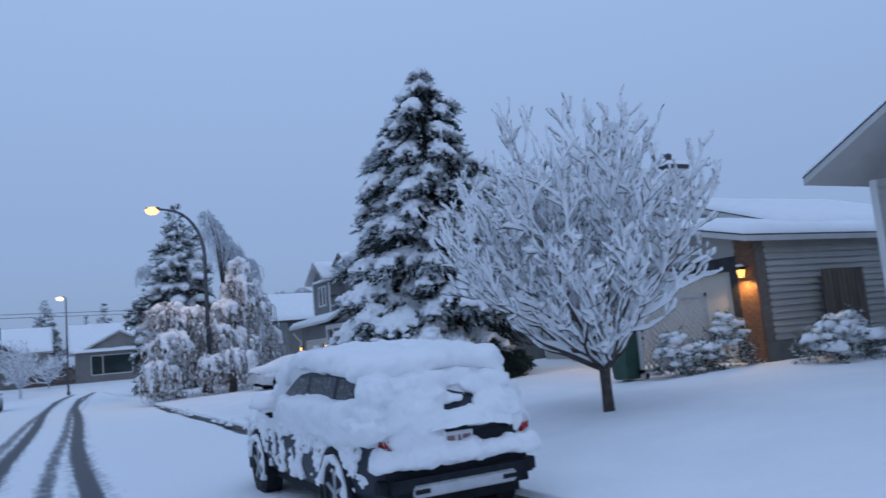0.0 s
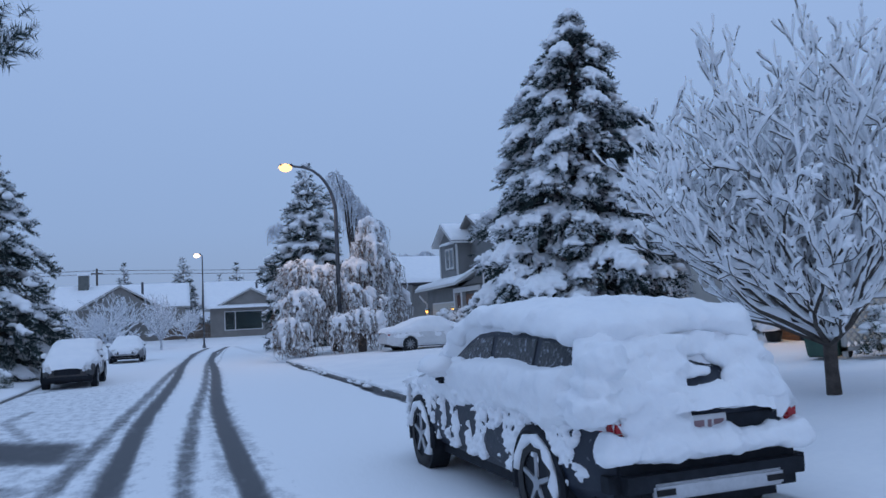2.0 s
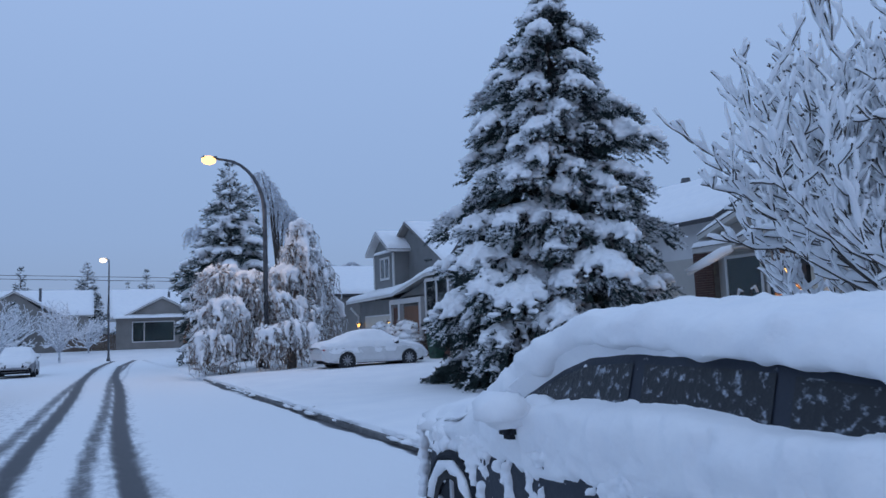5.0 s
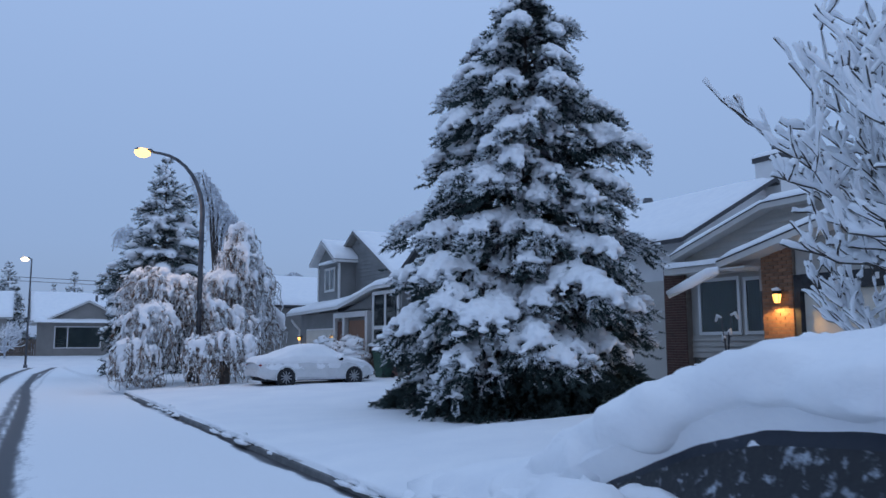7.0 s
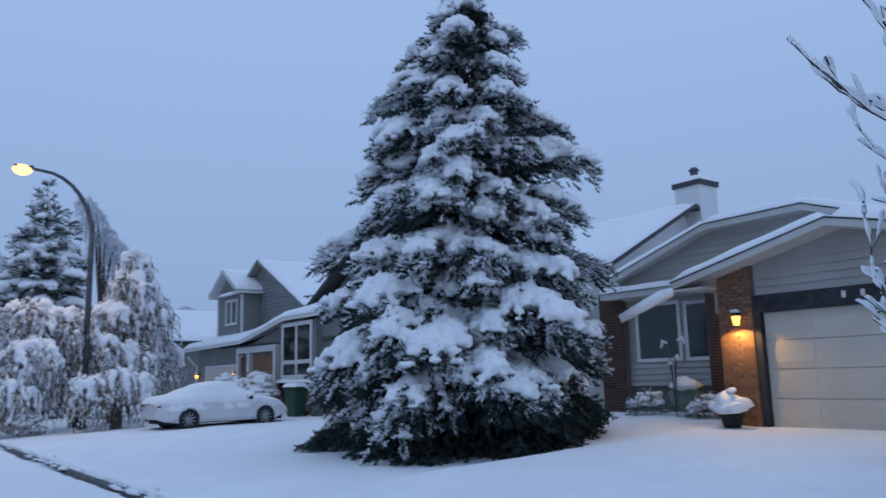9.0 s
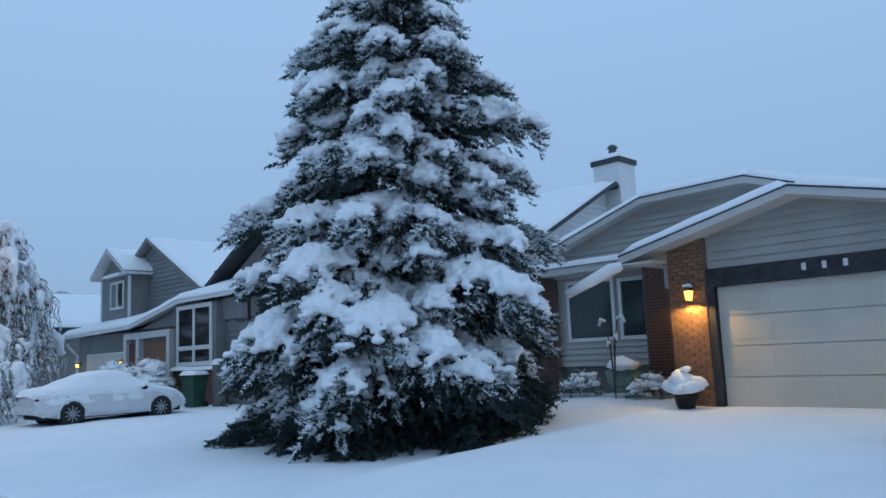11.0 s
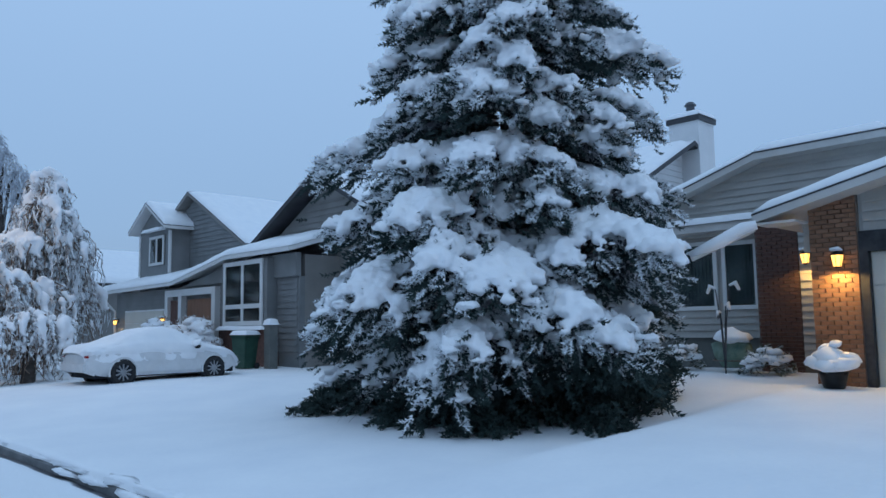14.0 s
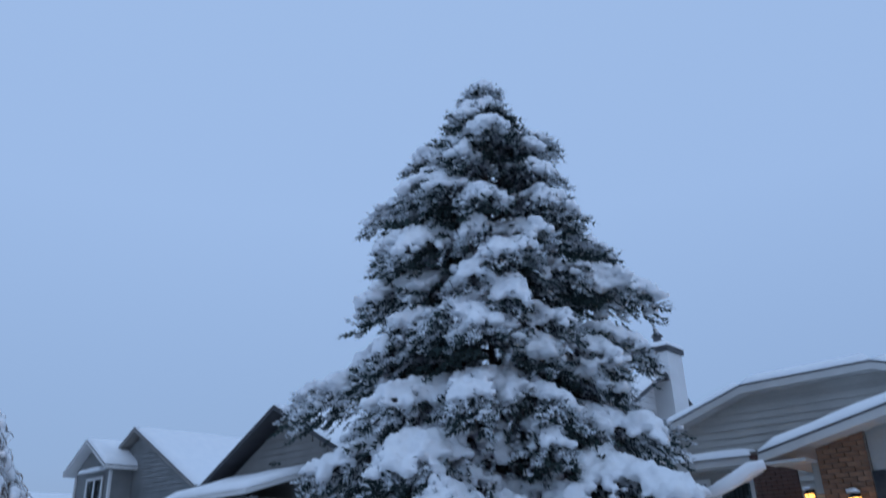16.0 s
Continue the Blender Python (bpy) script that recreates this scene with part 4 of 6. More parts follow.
def conifer(at, height, radius, tiers, label, seed=1, boughs=11, tufts=1.0, lumps=1.0, snowy=0.6, skirt=0.3, droop=0.2, lump_size=0.15, tuft_size=0.32, group="", jitter=0.2, windward=None, voxel=0.0, bare_foot=0.0, arch=0.0):
    """A spruce: tapered trunk, tiers of drooping boughs with needle sprays, clumps of snow on their upper sides.
    radius(h, a): how far the boughs reach at a share h of the height and an angle a. windward: the angle on which most snow lies."""
    r = np.random.default_rng(seed)
    t = thing("spruce_tree", at, label, "tree", group)
    bm = tube(bmesh.new(), [(0, 0, -0.2), (0, 0, height * 0.5), (0, 0, height * 0.97)], [0.018 * height + 0.05, 0.011 * height + 0.02, 0.012], 9)
    part("trunk", bm, BARK, t)
    wood = bmesh.new()
    pos, ahead, size, frost, sp, ss = [], [], [], [], [], []
    plan = []
    for k in range(tiers):
        f = k / (tiers - 1)
        h = skirt / height + (0.985 - skirt / height) * f ** 0.92
        n = max(4, int(round(boughs * (1.15 - 0.55 * f))))
        for b in range(n):
            plan.append((h + r.normal(0, jitter) / height, (b + 0.5 * (k % 2) + r.uniform(-0.3, 0.3)) * 2 * math.pi / n + k * 0.7))
    for h, az in plan:
        h = min(max(h, 0.01), 0.992)
        L = radius(h, az) * r.uniform(0.72, 1.06)
        z0 = h * height
        rise = 0.12 + arch + 0.55 * h ** 2
        fall = droop + rise * (0.8 + arch)
        out = np.array([math.cos(az), math.sin(az), 0.0])
        lat = np.array([-out[1], out[0], 0.0])

        def spot(s, w=0.0):
            return out * L * s + lat * w + np.array([0, 0, z0 + rise * L * s - fall * L * s * s - 0.35 * abs(w) * (0.4 + s)])
        if L > 0.5:
            tube(wood, [spot(0), spot(0.5), spot(0.95)], [0.02 + 0.012 * L, 0.012 + 0.006 * L, 0.004], 4, False)
        n = max(6, int((8 + 13.0 * L ** 1.7) * tufts))
        s = 0.08 + 0.92 * r.uniform(0.0, 1.0, n) ** 0.6
        half = (0.40 * L) * np.sqrt(np.clip(s * 1.3, 0, 1)) * (1.12 - s) + 0.05
        w = r.uniform(-1, 1, n) * half
        load = 0.62
        if windward is not None:
            load = 0.62 + 0.3 * math.cos(az - windward)
        if h < bare_foot:
            load = 0.0
        loaded = r.uniform() < load
        for i in range(n):
            p = spot(s[i], w[i])
            dd = abs(r.normal(0, 0.06 + 0.085 * L))
            d = out * (0.5 + 0.6 * s[i]) + lat * (w[i] / max(half[i], 0.05)) * 0.8
            if dd < 0.10:
                d = d + np.array([0, 0, 0.1 + 0.6 * h + r.uniform(-0.3, 0.3)])
                frost.append(h > bare_foot and r.uniform() < snowy * (1.35 if loaded else 0.8))
            else:
                d = d * 0.8 + np.array([0, 0, -r.uniform(0.3, 1.0) + 0.5 * h])
                frost.append(r.uniform() < 0.12 * snowy + 0.4 * h * snowy)
            pos.append(p - np.array([0, 0, dd])), ahead.append(d)
            size.append(tuft_size * r.uniform(0.75, 1.3) * (0.6 + 0.4 * min(1, L / 1.6)))
        m = int(round(lumps * (2.0 + 7.5 * L ** 1.45) * (1.0 if loaded else 0.02 if h < bare_foot else 0.3)))
        for i in range(m):
            sx = 0.3 + 0.7 * r.uniform() ** 0.8
            hw = 0.38 * L * math.sqrt(min(1, sx * 1.25)) * (1.1 - sx) + 0.03
            wv = r.uniform(-1, 1) * hw
            p = spot(sx, wv)
            if noise.noise(Vector((p[0] * 1.5 + seed, p[1] * 1.5, p[2] * 1.5))) < -0.3:
                continue
            q = lump_size * r.uniform(0.35, 1.35) * (0.5 + 0.5 * min(1, L / 1.8)) * (1.1 - 0.35 * abs(wv) / hw)
            sp.append(p + np.array([0, 0, 0.02 + 0.15 * q])), ss.append((q * r.uniform(0.85, 1.4), q * r.uniform(0.8, 1.2), q * r.uniform(0.75, 1.15)))
    pos, ahead, size, frost = np.array(pos), np.array(ahead), np.array(size), np.array(frost)
    tagged(part("bough_wood", wood, BARK, t), kind="stuff")
    pick = r.integers(0, 5, len(pos))
    fr = axes_for(ahead, np.stack([size, size, size], 1))
    Vs, Fs, own = scatter([u[0] for u in TUFTS], pos, fr, pick)
    # upper blades of frosted sprays are white
    per = np.concatenate([np.tile(np.arange(len(TUFTS[k][0][1])) >= TUFTS[k][1], int((pick == k).sum())) for k in range(5)])
    white = per & frost[own]
    tagged(raw("crown", Vs, Fs, [NEEDLE, SNOW_FROST], white.astype(int), parent=t), kind="stuff")
    ob = snow_clumps("snow_load", np.array(sp), np.array(ss), t, label="thick clumps of fresh snow on the boughs")
    if voxel:
        melt(ob, voxel, 1)
    tagged(ob, kind="stuff")
    return t


def profile(table, lobes=0.1, ph=0.0):
    hs, rs = np.array(table).T

    def radius(h, a):
        return float(np.interp(h, hs, rs)) * (1 + lobes * math.sin(3 * a + 9 * h + ph) + 0.6 * lobes * math.sin(5 * a - 21 * h + ph))
    return radius


def loaded_spruce(at, height, radius, tiers, boughs, mains, label, seed, facing, voxel=0.049, bare_foot=0.10):
    """A full spruce bowed by snow: domed boughs made of drooping fingers, needle sprays round each finger and a ridge of snow along it.
    mains: the great boughs that stand out, as angle, height of the tip, length and load. facing: the angle from which the snow was driven."""
    r = np.random.default_rng(seed)
    t = thing("spruce_tree", at, label, "tree")
    part("trunk", tube(bmesh.new(), [(0, 0, -0.2), (0, 0, height * 0.5), (0, 0, height * 0.97)], [0.2, 0.12, 0.012], 9), BARK, t)
    wood = bmesh.new()
    pos, ahead, size, frost, sp, ss = [], [], [], [], [], []
    plan = []
    for az, tip_z, L, heavy in mains:
        plan.append((math.radians(az), tip_z / height, L * 0.92, 0.30 if tip_z < 4.5 else 0.42, heavy, True))
    for k in range(tiers):
        f = k / (tiers - 1)
        n = max(4, int(round(boughs * (1.12 - 0.58 * f))))
        for b in range(n):
            az = (b + 0.5 * (k % 2) + r.uniform(-0.28, 0.28)) * 2 * math.pi / n + k * 0.7
            h = min(max(0.02 + 0.97 * f ** 0.95 + r.normal(0, 0.016), 0.02), 0.99)
            toward = math.cos(az - facing)
            heavy = 0.93 + 0.2 * toward + r.uniform(-0.26, 0.26) + 0.1 * h - (0.3 * max(0.0, toward) if h < 0.36 else 0.0)
            plan.append((az, h, radius(h, az) * r.uniform(0.72, 0.95), 0.22 + 0.5 * h ** 2, heavy, False))
    for az, h, L, rise, heavy, main in plan:
        fall = 0.10 + rise * 1.02 + (0.0 if main else r.uniform(-0.08, 0.08))
        z0 = h * height + ((fall - rise) * L if main else 0.0)
        out = np.array([math.cos(az), math.sin(az), 0.0])
        lat = np.array([-out[1], out[0], 0.0])

        def spine(u):
            return out * L * u + np.array([0, 0, z0 + rise * L * u - fall * L * u * u])
        tube(wood, [spine(0), spine(0.5), spine(0.95)], [0.02 + 0.012 * L, 0.012 + 0.006 * L, 0.004], 4, False)
        nf = int((7.5 if main else 6) + 4.6 * L)
        starts = np.concatenate([[0.15], np.sort(0.26 + 0.72 * r.uniform(0, 1, nf) ** 0.8)])
        for c, u0 in enumerate(starts):
            side = 1 if c % 2 else -1
            spread = math.radians(r.uniform(28, 68)) * (1.12 - 0.55 * u0)
            way = out * math.cos(spread) + lat * math.sin(spread) * side
            ln = min((0.16 + 0.36 * L * (1.18 - u0)) * r.uniform(0.7, 1.15), max(0.12, 1.12 * L - L * u0 + 0.18))
            if c == 0:
                way, ln = out, L * 0.86
            base = spine(u0)
            m = max(2, int(ln / 0.115))
            sag = r.uniform(0.25, 0.6)
            lift = r.normal(0, 0.05)
            for i in range(m + 1):
                q = ln * i / m
                if c == 0:
                    p = spine(u0 + 0.86 * i / m)
                else:
                    slope = rise - 2 * fall * min(u0 + 0.4 * q / L, 1.0)
                    p = base + way * q + np.array([0, 0, slope * 0.6 * q - sag * q * q / max(ln, 0.3) + lift])
                inner = np.linalg.norm(p[:2]) / max(L, 0.1)
                if inner < 0.22 and L > 1:
                    continue
                p = p + r.normal(0, 0.02, 3)
                tip = i / m
                w0 = noise.noise(Vector((p[0] * 0.9 + seed, p[1] * 0.9, 1.0)))
                lee = 0.5 + 0.5 * math.cos(az - math.radians(290))
                bare = not main and (h < bare_foot * (0.2 + 0.9 * lee) or p[2] < (0.25 + 0.75 * lee) + 0.4 * w0)
                # a frosted spray beside the snow, and dark ones hanging under it
                pos.append(p - np.array([0, 0, 0.045])), size.append(0.23 * r.uniform(0.75, 1.25)), frost.append((not bare) and r.uniform() < 0.96)
                ahead.append(way + lat * r.normal(0, 0.6) + np.array([0, 0, r.uniform(-0.35, 0.45)]))
                for e in range(2 if inner > 0.72 else 1):
                    dd = abs(r.normal(0, 0.06 + 0.042 * L)) + 0.03
                    pos.append(p - np.array([0, 0, dd]) + r.normal(0, 0.03, 3)), size.append(0.28 * r.uniform(0.75, 1.25)), frost.append((not bare) and dd < 0.26 and r.uniform() < 0.5 + 0.3 * h)
                    ahead.append(way * 0.9 + lat * r.normal(0, 0.5) + np.array([0, 0, -r.uniform(0.2, 0.9)]))
                w = noise.noise(Vector((p[0] * 1.9 + seed, p[1] * 1.9, p[2] * 2.4)))
                fine = noise.noise(Vector((p[0] * 7 + seed, p[1] * 7, p[2] * 7)))
                g = (0.079 + 0.019 * L) * (heavy + 0.1 * h + (0.75 if main else 0.85) * w + 0.7 * fine) * (1.0 - 0.26 * tip)
                if bare or g < 0.03:
                    continue
                g = min(g, 0.19 if main else 0.16)
                sp.append(p + np.array([0, 0, 0.03 + 0.35 * g])), ss.append((g * 1.2, g * 1.15, g * r.uniform(0.7, 0.95)))
    # dark inner sprays close the gaps towards the trunk
    for k in range(3000):
        h, a = r.uniform(0.0, 0.93), r.uniform(0, 2 * math.pi)
        q = radius(h, a) * r.uniform(0.25, 0.74)
        pos.append(np.array([q * math.cos(a), q * math.sin(a), h * height + 0.05])), size.append(0.42 * r.uniform(0.7, 1.2)), frost.append(False)
        ahead.append(np.array([math.cos(a), math.sin(a), -r.uniform(0.1, 0.7)]))
    # the lowest boughs hang dark and dry to the ground
    for k in range(800):
        a, h = math.radians(r.normal(285, 50)), r.uniform(0.0, 0.075)
        q = radius(h, a) * r.uniform(0.5, 0.82)
        pos.append(np.array([q * math.cos(a), q * math.sin(a), h * height])), size.append(0.36 * r.uniform(0.7, 1.2)), frost.append(False)
        ahead.append(np.array([math.cos(a), math.sin(a), -r.uniform(0.3, 1.1)]))
    pos, ahead, size, frost = np.array(pos), np.array(ahead), np.array(size), np.array(frost)
    pos[:, 2] = np.maximum(pos[:, 2], 0.06)
    tagged(part("bough_wood", wood, BARK, t), kind="stuff")
    pick = r.integers(0, 5, len(pos))
    Vs, Fs, own = scatter([u[0] for u in SPRAYS], pos, axes_for(ahead, np.stack([size, size, size], 1)), pick)
    per = np.concatenate([np.tile(np.arange(len(SPRAYS[k][0][1])) >= 0.5 * SPRAYS[k][1], int((pick == k).sum())) for k in range(5)])
    tagged(raw("crown", Vs, Fs, [NEEDLE, SNOW_FROST], (per & frost[own]).astype(int), parent=t), kind="stuff")
    tagged(melt(snow_clumps("snow_load", np.array(sp), np.array(ss), t, label="thick clumps of fresh snow on the boughs"), voxel, 1, 0.15), kind="stuff")
    return t


reach_north = profile([(0, 3.6), (0.09, 3.9), (0.23, 4.0), (0.33, 3.4), (0.40, 2.9), (0.425, 2.2), (0.49, 2.55), (0.6, 2.5), (0.67, 2.3), (0.73, 2.05), (0.86, 1.2), (0.94, 0.5), (1, 0.1)], 0.07, 0.6)
reach_south = profile([(0, 3.0), (0.08, 3.3), (0.2, 3.15), (0.29, 2.8), (0.34, 2.5), (0.39, 1.75), (0.44, 2.1), (0.5, 2.35), (0.58, 2.3), (0.64, 2.05), (0.71, 1.75), (0.82, 1.3), (0.87, 1.05), (0.94, 0.5), (1, 0.1)], 0.07, 0.6)


def street_spruce_reach(h, a):
    w = 0.5 + 0.5 * math.cos(a - math.radians(318))
    return w * reach_south(h, a) + (1 - w) * reach_north(h, a)


GREAT_BOUGHS = [(176, 1.8, 3.7, 1.0), (204, 2.2, 3.5, 0.95), (217, 1.9, 3.7, 1.05), (236, 1.4, 3.6, 0.95), (253, 1.15, 3.4, 0.8), (261, 2.45, 3.4, 1.3), (277, 3.3, 2.8, 1.35),
                (283, 4.2, 2.2, 1.3), (211, 3.7, 3.1, 0.75), (238, 3.65, 2.6, 0.75), (190, 2.95, 3.3, 1.0), (213, 4.7, 2.7, 0.75), (200, 4.95, 2.7, 0.7), (308, 5.85, 2.8, 1.2),
                (314, 6.7, 2.3, 0.7), (172, 6.3, 2.35, 1.0), (222, 6.05, 2.1, 1.0), (138, 4.2, 3.6, 0.7), (305, 8.9, 1.3, 0.6), (136, 7.5, 2.15, 0.6), (205, 0.65, 3.7, 0.85), (318, 3.7, 3.0, 0.35)]
loaded_spruce((12.2, 22.55, 0.27), 10.25, street_spruce_reach, 15, 11, GREAT_BOUGHS, "tall spruce on the lawn loaded with fresh snow", 3, math.radians(212))
conifer((-6.1, 35.3, 0.3), 9.3, profile([(0, 3.7), (0.3, 3.2), (0.6, 2.1), (0.85, 1.0), (1, 0.1)], 0.12, 2.0),
        12, "dark full spruce beside the street dusted with snow", 5, boughs=12, tufts=0.95, lumps=1.5, lump_size=0.2, tuft_size=0.4, snowy=0.8, voxel=0.09, jitter=0.3, arch=0.15)
conifer((8.55, 50.0, 0.3), 11.3, profile([(0, 2.7), (0.2, 2.8), (0.4, 2.75), (0.6, 2.1), (0.85, 1.0), (1, 0.08)], 0.08, 1.0),
        17, "slender spruce with snow on every tier", 8, boughs=10, tufts=0.9, lumps=1.5, lump_size=0.26, tuft_size=0.42, snowy=0.85, jitter=0.1, voxel=0.11, windward=math.radians(250))
for k, (x, y, z, h, rad) in enumerate(((1.4, 98, 0.8, 9.3, 2.6), (-6.3, 118, 0.8, 10.6, 2.2), (9.3, 125, 0.8, 10.9, 2.6), (7.0, 130, 0.8, 9.4, 2.0), (-4.5, 84, 0.7, 4.6, 1.3))):
    conifer((x, y, z), h, profile([(0, rad), (0.5, rad * 0.62), (0.85, rad * 0.28), (1, 0.05)], 0.08, k), 11, "distant snow-dusted spruce behind the houses", 20 + k, boughs=8, tufts=0.6, lumps=0.6,
            lump_size=0.34, tuft_size=0.6, snowy=0.7, group="distant spruces")


def grow(start, way, length, radius, depth, r, out, spread=0.55, up=0.25, kids=(2, 4), wiggle=0.16, shrink=(0.55, 0.82)):
    """Branches as lists of points and radii."""
    pts, p, d = [Vector(start)], Vector(start), Vector(way).normalized()
    n = 5 if depth > 1 else 4
    for k in range(n):
        d = (d + Vector((r.normal(0, wiggle), r.normal(0, wiggle), r.normal(0, wiggle) + up * 0.22))).normalized()
        p = p + d * length / n
        pts.append(p.copy())
    radii = [radius * (1 - 0.62 * k / n) for k in range(n + 1)]
    out.append((pts, radii, depth))
    if depth == 0:
        return
    for c in range(r.integers(*kids) + (1 if depth > 1 else 0)):
        k = r.integers(1, n + 1) if c else n
        base = pts[k]
        dd = (pts[k] - pts[k - 1]).normalized()
        turn = Vector((r.normal(), r.normal(), r.normal() * 0.6)).normalized()
        way2 = (dd + turn * spread * r.uniform(0.6, 1.3) + Vector((0, 0, up * 0.5))).normalized()
        grow(base, way2, length * r.uniform(*shrink), radii[k] * 0.72, depth - 1, r, out, spread, up, kids, wiggle, shrink)


def bare_tree(at, label, stems, seed, trunk=(0.95, 0.11), depth=3, snow=1.0, group="", bark=BARK, min_r=0.006, name="bare_tree", spread=0.55, kids=(2, 4), up=0.25, shrink=(0.55, 0.82)):
    """A leafless tree: trunk, limbs that fork, and a lumpy ridge of snow on each branch."""
    r = np.random.default_rng(seed)
    t = thing(name, at, label, "tree", group)
    bm = tube(bmesh.new(), [(0, 0, -0.1), (0.01, 0.02, trunk[0] * 0.5), (0, 0, trunk[0] + 0.05)], [trunk[1] * 1.15, trunk[1] * 0.95, trunk[1]], 9)
    part("trunk", bm, bark, t)
    for way, ln, rad in stems:
        out = []
        grow((0, 0, trunk[0] - 0.08), way, ln, rad, depth, r, out, spread, up, kids, 0.16, shrink)
        limb, white = bmesh.new(), bmesh.new()
        for pts, radii, dep in out:
            tube(limb, pts, [max(x, min_r) for x in radii], 5 if dep > 1 else 4, False)
            d = pts[-1] - pts[0]
            steep = abs(d.normalized().z)
            sp, sr = [], []
            for a, b, ra in zip(pts, pts[1:], radii):
                for s in (0.0, 0.33, 0.66):
                    q = a.lerp(b, s)
                    th = max(0.0, (0.02 + 0.36 * ra) * snow * (1.2 - 0.6 * steep) * (1 + 1.3 * noise.noise(q * 8.3 + Vector((seed, 0, 0)))))
                    sp.append(q + Vector((0, 0, max(ra, min_r) * 0.55 + th * 0.8)))
                    sr.append(max(0.004, th))
            sp.append(pts[-1]), sr.append(0.008)
            tube(white, sp, sr, 5, False)
        lo = part("limb", limb, bark, t)
        tagged(part("branch_snow", white, SNOW, lo, "ridges of snow lying along the branches", smooth=True), kind="stuff")
    return t


stems = []
for k in range(19):
    a = k * 2.39996 + 0.4
    ring = k % 4
    tilt = (1.0, 0.8, 0.55, 0.25)[ring]
    stems.append(((math.cos(a) * tilt, math.sin(a) * tilt, (0.34, 0.55, 0.8, 1.0)[ring]), (1.75, 1.95, 2.1, 2.3)[ring], 0.038))
# longer limbs on the north side
for a, up_, ln in ((1.15, 0.3, 1.65), (1.85, 0.4, 1.7), (1.35, 0.95, 1.9), (1.45, 0.7, 2.1), (1.65, 0.9, 2.15), (1.25, 0.55, 2.05), (1.9, 0.5, 2.0), (1.7, 0.4, 2.2), (1.55, 0.55, 2.3), (1.75, 0.75, 2.2), (1.6, 0.15, 1.8),
                   (1.2, 0.9, 2.2), (1.35, 1.15, 2.3), (1.5, 1.0, 2.3), (1.05, 0.6, 2.1), (1.3, 0.6, 2.3), (1.45, 1.3, 2.4)):
    stems.append(((math.cos(a), math.sin(a), up_), ln, 0.037))
bare_tree((8.54, 10.14, 0.36), "small bare lawn tree, each branch lined with snow", stems, 11, (0.75, 0.085), 3, 1.45, spread=0.75, kids=(3, 6), up=0.45, min_r=0.008, shrink=(0.36, 0.62))


